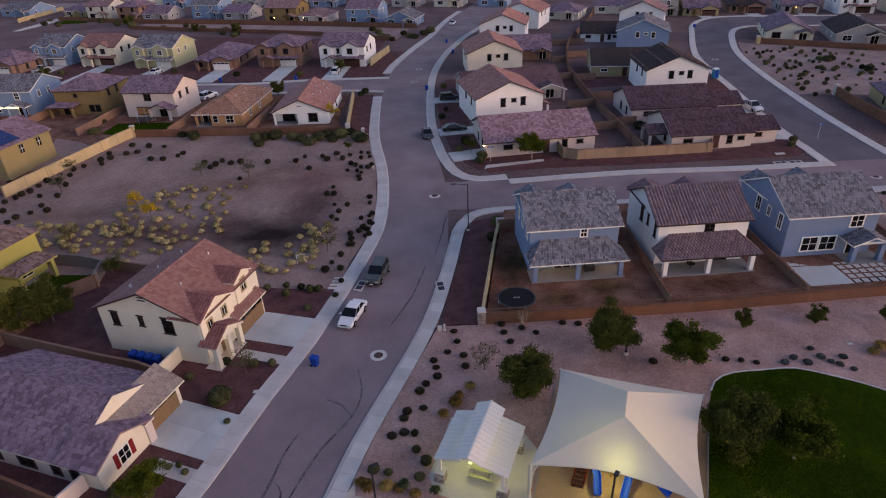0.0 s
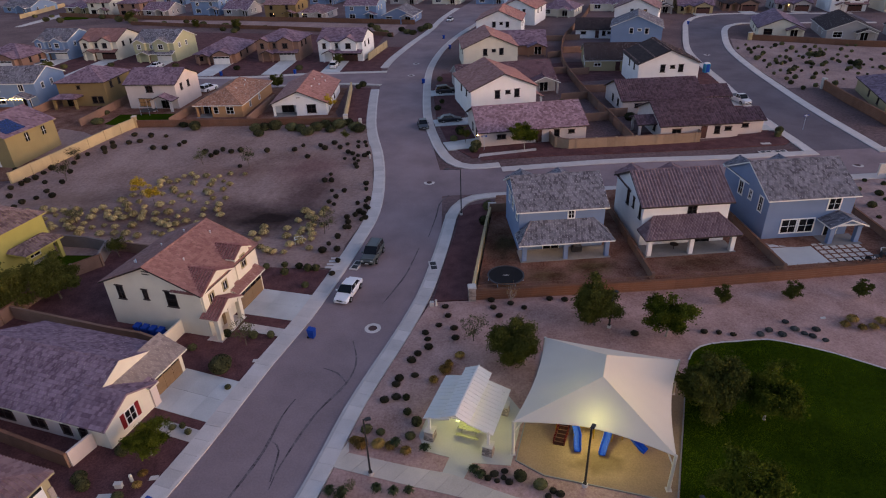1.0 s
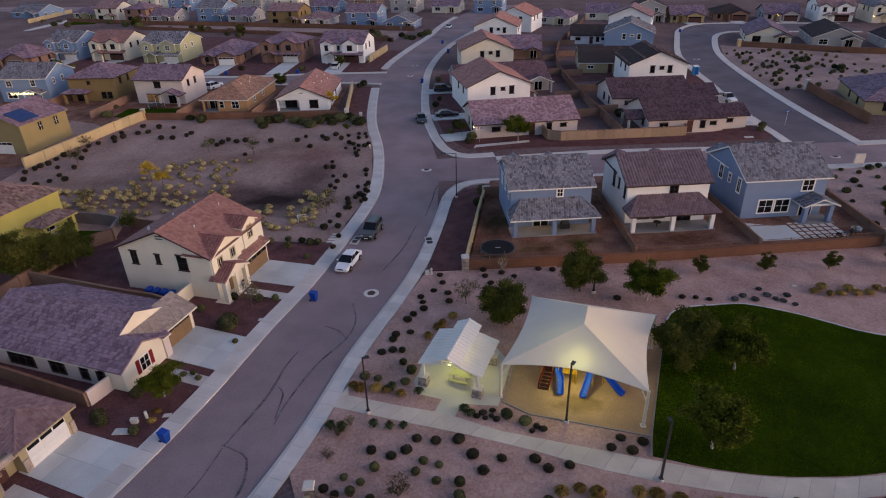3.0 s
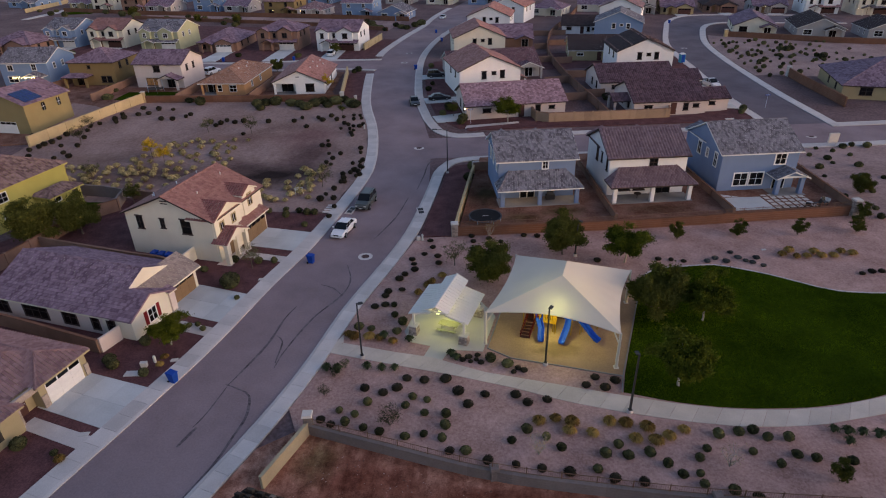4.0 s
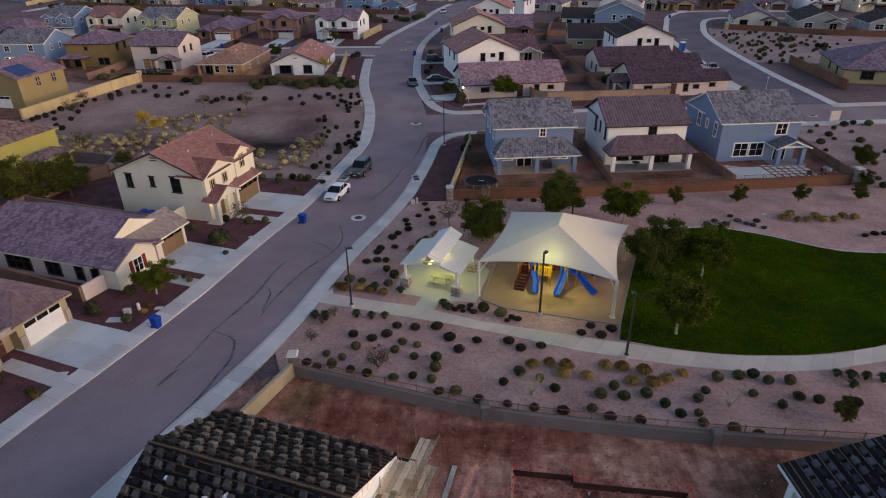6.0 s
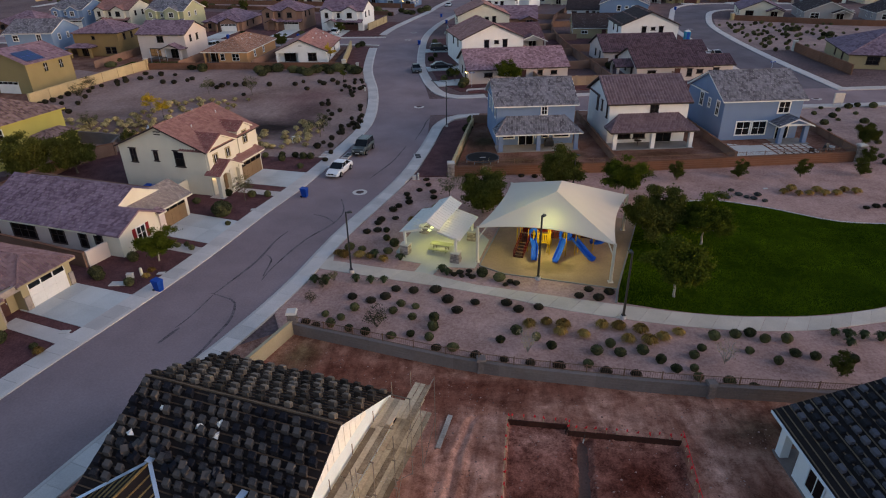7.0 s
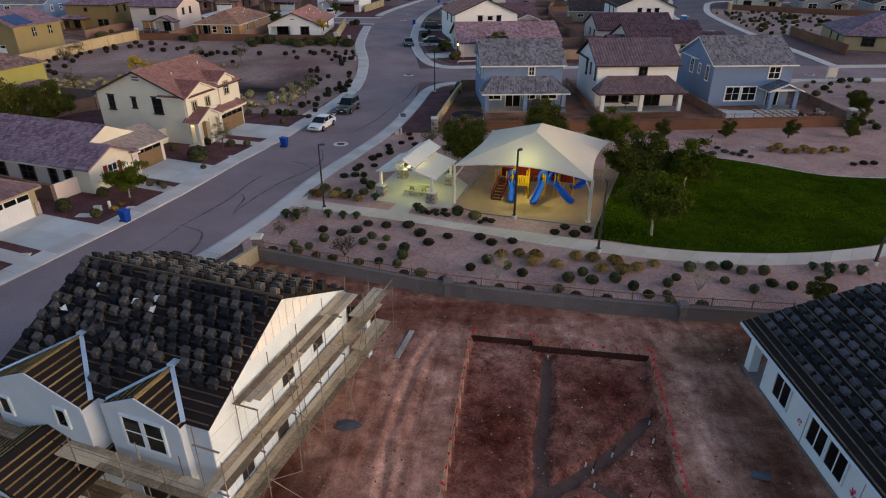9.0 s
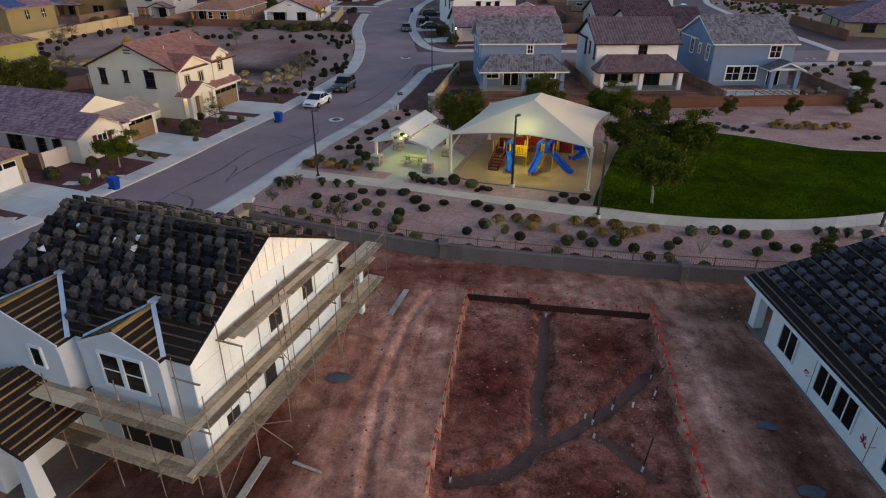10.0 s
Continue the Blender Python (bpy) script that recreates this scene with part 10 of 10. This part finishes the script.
car("white_suv", "white wagon parked on a driveway", -37.8, 160.2, 92, paint("cream_lacquer", (0.65, 0.65, 0.63), 0.0), "suv")
car("white_van", "white wagon parked between houses", -63.8, 138.4, 70, paint("bright_lacquer", (0.7, 0.7, 0.7), 0.0), "suv")
car("white_pickup", "white pickup parked beside a maroon-roofed house", 54.2, 120.8, -75, paint("work_white_lacquer", (0.66, 0.66, 0.66), 0.0), "pickup")
car("grey_pickup", "pale pickup parked on a driveway", -126.5, 171, 80, paint("pale_lacquer", (0.5, 0.5, 0.5)), "pickup")
car("white_saloon", "white saloon on a driveway", -89.5, 165.5, 85, paint("dull_white_lacquer", (0.6, 0.6, 0.6), 0.0))

# ---- street furniture ----


def bin_(x, y, yaw, label="blue wheeled recycling bin at the kerb"):
    r = root("recycling_bin", pose(x, y, gz(y) + 0.02, 0, 0, yaw), label, "bin", "blue bins")
    part("body", Geo().hexa([(-0.24, -0.28, 0.06), (0.24, -0.28, 0.06), (0.24, 0.28, 0.06), (-0.24, 0.28, 0.06)], [(-0.31, -0.36, 1.0), (0.31, -0.36, 1.0), (0.31, 0.38, 1.0), (-0.31, 0.38, 1.0)]), M_BLUEBIN, r)
    part("lid", Geo().hexa([(-0.34, -0.40, 1.0), (0.34, -0.40, 1.0), (0.34, 0.44, 1.0), (-0.34, 0.44, 1.0)], [(-0.30, -0.34, 1.09), (0.30, -0.34, 1.09), (0.30, 0.38, 1.13), (-0.30, 0.38, 1.13)]), M_BLUEBIN, r)
    part("handle", Geo().beam((-0.25, 0.46, 0.98), (0.25, 0.46, 0.98), 0.04), M_BLUEBIN, r)
    for s in (-1, 1):
        part("wheel", Geo().lathe([(0.06, -0.03), (0.12, -0.03), (0.12, 0.03), (0.06, 0.03)], 10, pose(s * 0.28, 0.34, 0.12, 0, 90)), M_TYRE, r)


bin_(-16.0, 44.4, 75)
bin_(-23.0, 23.8, 70)
bin_(-12.1, 141, 90)
bin_(-66.5, 153.4, 0)
bin_(-46.8, 153.6, 0)
bin_(-7.4, 181, 90)
bin_(-10.0, 197, 90)
bin_(70.6, 211, 60)
for k in range(4):
    bin_(-34.6 + 0.95 * k, 45.0 - 0.24 * k, -12, "blue wheeled bin beside the cream house")

CAST = mat("cast_iron", (0.05, 0.045, 0.045), 0.7, 0.2, 2.0, 9.0, 0.2)
for x, y in ((-10.0, 46.0), (-6.7, 83.4), (-15.8, 162.4), (-15.9, 149.3), (60.5, 88), (62.0, 165)):
    r = root("manhole", pose(x, y, gz(y) + 0.004), "iron manhole cover in a pale concrete ring", "manhole", "manholes")
    part("collar", Geo().lathe([(0.86, -0.01), (0.86, 0.006), (0.84, 0.010)], 28), M_CONC, r)
    part("cover", Geo().lathe([(0.46, 0.0), (0.46, 0.016), (0.42, 0.02)], 24), mat("manhole_iron", (0.09, 0.05, 0.045), 0.7), r)


def mark(name, pts, w, label):
    line = spline(pts, 0.6)
    rnd = random.Random(len(line))
    a, b = [], []
    n = len(line)
    for k, p in enumerate(line):
        d = (line[min(k + 1, n - 1)] - line[max(k - 1, 0)]).normalized()
        s = Vector((-d.y, d.x)) * w * (0.35 + 0.65 * math.sin(math.pi * (k + 0.6) / (n + 0.2))) * rnd.uniform(0.75, 1.1)
        a.append(p + s / 2)
        b.append(p - s / 2)
    g = Geo()
    ribbon(g, a, b, 0.006)
    return tagged(part(name, g, M_TYRE_MARK, None, label, kind="structure"), category="road mark")


mark("tyre_mark_1", [(-18.2, 23.5), (-17.7, 25.0), (-16.5, 29.2), (-16.0, 33.4), (-15.4, 35.5)], 0.27, "dark sealed crack on the asphalt")
mark("tyre_mark_2", [(-14.9, 25.8), (-14.6, 28.3), (-13.2, 33.5), (-11.2, 37.6), (-10.8, 40.7), (-11.7, 43.9)], 0.24, "dark curved tyre mark on the asphalt")
mark("tyre_mark_3", [(-13.8, 39.7), (-12.3, 39.0), (-11.3, 37.8)], 0.18, "dark curved tyre mark on the asphalt")
mark("tyre_mark_4", [(-18.4, 23.6), (-17.0, 23.0), (-15.9, 22.2), (-15.4, 19.9), (-15.7, 17.7), (-16.1, 15.3), (-16.8, 13.2), (-17.4, 11.4)], 0.26, "dark curved tyre mark on the asphalt")
mark("tyre_mark_9", [(-18.2, 23.3), (-18.5, 21.3), (-18.8, 19.8), (-19.2, 18.6)], 0.16, "faint dark streak on the asphalt")
mark("tyre_mark_5", [(-9.6, 50.4), (-8.4, 54.0), (-7.5, 57.2), (-6.6, 63.0)], 0.24, "faint dark streak on the asphalt")
mark("tyre_mark_6", [(-16.0, 30.5), (-15.2, 29.6), (-15.0, 26.5)], 0.19, "dark sealed crack on the asphalt")
mark("tyre_mark_7", [(-19.6, 16.6), (-18.9, 18.6)], 0.36, "dark oil smear on the asphalt")
mark("tyre_mark_8", [(-5.6, 66.0), (-5.0, 71.5), (-4.4, 77.0), (-1.5, 81.5)], 0.21, "faint dark turning streak at the corner")
for x, y, yaw in ((-13.95, 58.6, -12), (-4.45, 58.4, 12), (48.6, 93.4, 98), (51.0, 93.6, 98)):
    r = root("storm_drain", pose(x, y, gz(y) + 0.1, 0, 0, yaw), "pair of dark storm drain grates in the kerb", "drain", "storm drains")
    part("surround", Geo().box(-0.5, -1.1, -0.08, 0.5, 1.1, 0.045), M_CONC, r)
    for q in (-0.86, 0.08):
        gr = part("grate", Geo().box(-0.36, q, 0.04, 0.36, q + 0.78, 0.052), M_BLACK, r)
        for k in range(6):
            part("bar", Geo().box(-0.34, q + 0.05 + 0.125 * k, 0.052, 0.34, q + 0.075 + 0.125 * k, 0.062), CAST, gr)

r = root("fire_hydrant", pose(-17.6, 93.0, gz(93) + 0.08), "cream fire hydrant beside the walk", "hydrant")
part("barrel", Geo().lathe([(0.16, 0), (0.16, 0.06), (0.11, 0.08), (0.11, 0.55), (0.15, 0.58), (0.14, 0.66), (0.05, 0.76)], 12), M_CAP, r)
part("nozzle", Geo().tube([(-0.2, 0, 0.45), (0.2, 0, 0.45)], 0.06, 8), M_CAP, r)
r = root("fire_hydrant", pose(-3.6, 50.0, 0.09), "cream hydrant cabinet beside the walk", "hydrant")
part("barrel", Geo().lathe([(0.16, 0), (0.16, 0.06), (0.11, 0.08), (0.11, 0.6), (0.15, 0.63), (0.14, 0.72), (0.05, 0.82)], 12), M_CAP, r)
part("valve", Geo().box(-0.7, -0.2, 0, -0.25, 0.2, 0.5), M_CAP, r)
for x, y, w, hh, lab in ((2.9, 72.6, 1.1, 0.95, "pale utility cabinet beside the tan wall"), (61.7, 83.6, 1.6, 2.05, "pale notice board standing on the verge"), (-26.5, 25.7, 0.55, 0.42, "small pale utility box in a front yard")):
    r = root("utility_box", pose(x, y, gz(y) + (0.8 if x == 2.9 else 0.08), 0, 0, 6), lab, "utility box", "utility boxes")
    part("case", Geo().box(-w / 2, -0.15, 0.55 if hh > 2 else 0.0, w / 2, 0.15, hh), M_CAP, r)
    part("top", Geo().box(-w / 2 - 0.03, -0.18, hh, w / 2 + 0.03, 0.18, hh + 0.05), M_CAP, r)
    if hh > 2:
        for s in (-1, 1):
            part("leg", Geo().box(s * w * 0.4 - 0.05, -0.05, -0.1, s * w * 0.4 + 0.05, 0.05, 0.6), M_CAP, r)
for x, y, w, d in ((-27.0, 24.7, 1.5, 0.8), (-24.2, 26.6, 0.6, 0.5), (-20.6, 40.6, 0.7, 0.5), (50.0, 97.0, 1.6, 0.8), (-27.3, 17.6, 0.7, 0.5), (21.5, 48.6, 0.5, 0.4), (36.2, 47.9, 0.5, 0.4)):
    tagged(part("vault_lid", Geo().hexa([(x - w / 2, y - d / 2, gz(y) + 0.05), (x + w / 2, y - d / 2 + 0.1, gz(y) + 0.05), (x + w / 2, y + d / 2, gz(y) + 0.05), (x - w / 2, y + d / 2 - 0.1, gz(y) + 0.05)],
           [(x - w / 2, y - d / 2, gz(y) + 0.14), (x + w / 2, y - d / 2 + 0.1, gz(y) + 0.14), (x + w / 2, y + d / 2, gz(y) + 0.14), (x - w / 2, y + d / 2 - 0.1, gz(y) + 0.14)]), M_CAP, None, "pale concrete utility vault lid in the gravel"), category="vault lid", group="vault lids")
g = Geo()
for k in range(4):
    y = 57.9 + 0.72 * k
    tagged(part("stepping_stone", Geo().box(-17.75 + 0.1 * k, y, 0.05, -16.65 + 0.1 * k, y + 0.42, 0.12), M_CONC, None, "flat pale stepping stone in the gravel"), category="stepping stone", group="stepping stones")
r = root("pipe_guard", pose(-22.5, 64.3, 0.08, 0, 0, 20), "white pipe frame guarding a valve in the lot", "pipe frame")
for sx_ in (-0.55, 0.55):
    for sy_ in (-0.35, 0.35):
        part("post", Geo().tube([(sx_, sy_, -0.1), (sx_, sy_, 0.8)], 0.035, 6), M_WHITE, r)
for sy_ in (-0.35, 0.35):
    part("rail", Geo().tube([(-0.55, sy_, 0.8), (0.55, sy_, 0.8)], 0.035, 6), M_WHITE, r)
for sx_ in (-0.55, 0.55):
    part("rail", Geo().tube([(sx_, -0.35, 0.8), (sx_, 0.35, 0.8)], 0.035, 6), M_WHITE, r)
r = root("portable_toilet", pose(55.6, 146.0, gz(146), 0, 0, 10), "turquoise portable toilet beside the unfinished house", "portable toilet")
part("cabin", Geo().box(-0.6, -0.6, 0.05, 0.6, 0.6, 2.1), mat("turquoise_plastic", (0.02, 0.22, 0.36), 0.5), r)
part("roof", Geo().hexa([(-0.65, -0.65, 2.1), (0.65, -0.65, 2.1), (0.65, 0.65, 2.1), (-0.65, 0.65, 2.1)], [(-0.4, -0.4, 2.35), (0.4, -0.4, 2.35), (0.4, 0.4, 2.35), (-0.4, 0.4, 2.35)]), M_WHITE, r)
part("door", Geo().box(-0.4, -0.64, 0.15, 0.4, -0.6, 1.95), M_BLUEBIN, r)
for x, y in ((2.0, 95.8), (59.0, 103.5)):
    r = root("street_sign", pose(x, y, gz(y) + 0.08, 0, 0, 10), "blue street name sign on a thin post", "sign", "street signs")
    part("post", Geo().tube([(0, 0, -0.1), (0, 0, 2.7)], 0.035, 6), M_STEEL, r)
    part("plate", Geo().box(-0.5, -0.02, 2.4, 0.5, 0.02, 2.65), M_BLUEBIN, r)
    part("lettering", Geo().box(-0.38, -0.026, 2.49, 0.38, -0.02, 2.56), M_WHITE, r)

# ---- back yards of the row ----
YZ = 0.82
r = root("trampoline", pose(4.1, 53.9, YZ), "large round black trampoline in a dirt yard", "trampoline")
part("mat", Geo().lathe([(1.95, 0.74), (1.95, 0.75), (0.1, 0.74)], 32), mat("black_net", (0.02, 0.02, 0.021), 0.95, 0.2, spec=0.05), r)
part("pad_ring", Geo().lathe([(1.92, 0.72), (2.1, 0.74), (2.1, 0.78), (1.93, 0.79), (1.92, 0.72)], 32, cap=False), mat("grey_vinyl", (0.06, 0.06, 0.065), 0.7), r)
part("emblem", Geo().box(-0.35, -0.09, 0.752, 0.35, -0.03, 0.757).box(-0.25, 0.03, 0.752, 0.4, 0.08, 0.757), M_CAP, r)
for k in range(6):
    a = k * 1.047
    part("leg", Geo().tube([(1.95 * math.cos(a), 1.95 * math.sin(a), 0), (1.95 * math.cos(a), 1.95 * math.sin(a), 0.75)], 0.035, 6), M_STEEL, r)
pv = tagged(new("paver_patio"), "pale concrete patio and square pavers set in dark gravel", "patio", kind="structure")
PM = pose(35.4, 56.6, YZ, 0, 0, 6.9)
part("concrete", Geo().box(0.2, 0.3, -0.05, 6.2, 4.3, 0.05, PM), M_DRIVE, pv)
for k in range(5):
    for j in range(2):
        part("paver", Geo().box(0.1 + 1.25 * k, 4.5 + 0.75 * j, -0.05, 1.25 + 1.25 * k, 5.15 + 0.75 * j, 0.05, PM), M_DRIVE, pv)
part("gravel_bed", Geo().box(6.4, 0.3, -0.05, 12.3, 5.3, 0.02, PM), mat("black_gravel", (0.012, 0.012, 0.013), 0.95, 0.3, spec=0.05), pv)
for k in range(6):
    for j in range(5):
        part("paver", Geo().box(6.5 + 0.97 * k, 0.4 + 0.97 * j, -0.04, 7.18 + 0.97 * k, 1.08 + 0.97 * j, 0.055, PM), M_CAP, pv)
for x, y in ((45.6, 57.8), (47.0, 58.4), (48.2, 58.9)):
    r = root("patio_chair", pose(x, y, YZ + 0.05, 0, 0, x * 90), "dark garden chair on the pavers", "chair", "garden chairs")
    part("seat", Geo().box(-0.3, -0.3, 0.38, 0.3, 0.3, 0.44), M_BLACK, r)
    part("backrest", Geo().hexa([(-0.3, 0.26, 0.44), (0.3, 0.26, 0.44), (0.3, 0.32, 0.44), (-0.3, 0.32, 0.44)], [(-0.28, 0.4, 0.95), (0.28, 0.4, 0.95), (0.28, 0.45, 0.95), (-0.28, 0.45, 0.95)]), M_BLACK, r)
    for sx_ in (-1, 1):
        for sy_ in (-1, 1):
            part("leg", Geo().box(sx_ * 0.27 - 0.03, sy_ * 0.27 - 0.03, 0, sx_ * 0.27 + 0.03, sy_ * 0.27 + 0.03, 0.38), M_BLACK, r)
r = root("fire_pit", pose(48.9, 60.0, YZ + 0.05), "pale round fire pit on the pavers", "fire pit")
part("ring", Geo().lathe([(0.55, 0), (0.6, 0.35), (0.45, 0.35), (0.42, 0.0), (0.55, 0)], 16, cap=False), M_CAP, r)
r = root("barbecue", pose(12.9, 60.3, 0.92, 0, 0, 7), "black gas barbecue on the covered patio", "barbecue")
part("cart", Geo().box(-0.6, -0.25, 0.1, 0.6, 0.25, 0.8), M_BLACK, r)
part("hood", Geo().hexa([(-0.45, -0.28, 0.8), (0.45, -0.28, 0.8), (0.45, 0.28, 0.8), (-0.45, 0.28, 0.8)], [(-0.42, -0.12, 1.15), (0.42, -0.12, 1.15), (0.42, 0.2, 1.15), (-0.42, 0.2, 1.15)]), M_BLACK, r)
r = root("red_banner", pose(11.4, 59.9, 0.92, 0, 0, 7), "red cloth hanging beside a porch post", "cloth")
part("cloth", Geo().box(-0.2, -0.02, 0.5, 0.2, 0.02, 2.1), P_RED, r)
r = root("patio_table", pose(24.6, 60.8, 0.92, 0, 0, 7), "dark patio table with chairs under the porch roof", "table")
part("top", Geo().lathe([(0.5, 0.70), (0.5, 0.74), (0.4, 0.75)], 16), M_TRIMDARK, r)
part("stem", Geo().tube([(0, 0, 0), (0, 0, 0.7)], 0.05, 8), M_TRIMDARK, r)
r = root("back_trampoline", pose(-70.0, 120.5, gz(120)), "round trampoline with safety net posts in a back yard", "trampoline")
part("mat", Geo().lathe([(1.8, 0.74), (1.8, 0.75), (0.1, 0.74)], 24), M_BLACK, r)
for k in range(6):
    a = k * 1.047
    part("net_post", Geo().tube([(1.9 * math.cos(a), 1.9 * math.sin(a), 0), (1.9 * math.cos(a), 1.9 * math.sin(a), 2.5)], 0.03, 6), M_STEEL, r)

# ---- lamps that are lit ----


def porch_lamp(x, y, z, label="lit wall lamp beside a door", e=0.0):
    r = root("wall_lamp", pose(x, y, z), label, "lamp", "lit wall lamps")
    part("bulb", Geo().lathe([(0.05, -0.12), (0.10, -0.06), (0.10, 0.08), (0.04, 0.14)], 8), G_WARM, r)
    part("cap", Geo().lathe([(0.13, 0.14), (0.05, 0.22)], 8), M_BLACK, r)
    if e:
        d = bpy.data.lights.new("porch_light", "POINT")
        d.energy, d.color, d.shadow_soft_size = e, (1.0, 0.72, 0.28), 0.1
        new("porch_light", d).location = (x, y - 0.25, z)


m1 = N1.root.matrix_world
for lx in (2.75, 10.0):
    q = m1 @ Vector((lx, -0.14, 2.15))
    porch_lamp(q.x, q.y, q.z, "lit wall lamp under the covered patio", 9.0)
qa = A.root.matrix_world @ Vector((12.05, 0.6, 2.2))
porch_lamp(qa.x, qa.y, qa.z, "lit wall lamp in the arched porch", 1.8)
r = root("bollard", pose(-25.8, 26.3, 0.07), "short cream bollard in a gravel front yard", "bollard")
part("post", Geo().lathe([(0.13, -0.1), (0.13, 0.62), (0.10, 0.7), (0.02, 0.72)], 12), W_CREAM, r)
porch_lamp(0.9, 97.2, gz(97) + 2.3, "lit wall lamp on the corner house", 6.0)
for x, y in ((78.4, 234.2), (84.6, 233.6), (111.6, 233.2), (141, 225.2), (-79.5, 246.0), (-67.2, 243.4), (-26.8, 230.6), (-66, 254)):
    porch_lamp(x, y - 1.2, gz(y) + 2.3, "lit porch lamp far off")
r = root("string_lights", pose(-103.5, 124.8, gz(125) + 2.5, 0, 0, 1), "yellow string lights along a porch eave", "string lights")
for k in range(14):
    part("bulb", Geo().lathe([(0.05, -0.1), (0.11, 0), (0.05, 0.1)], 6, pose(-2.6 + 0.4 * k, 0, -0.12 * (k % 2))), G_WARM, r)
part("lit_pane", Geo().box(9.1, -0.06, 3.6, 10.1, -0.01, 4.8), G_WINDOW, LITHOUSE.root, "window glowing yellow")
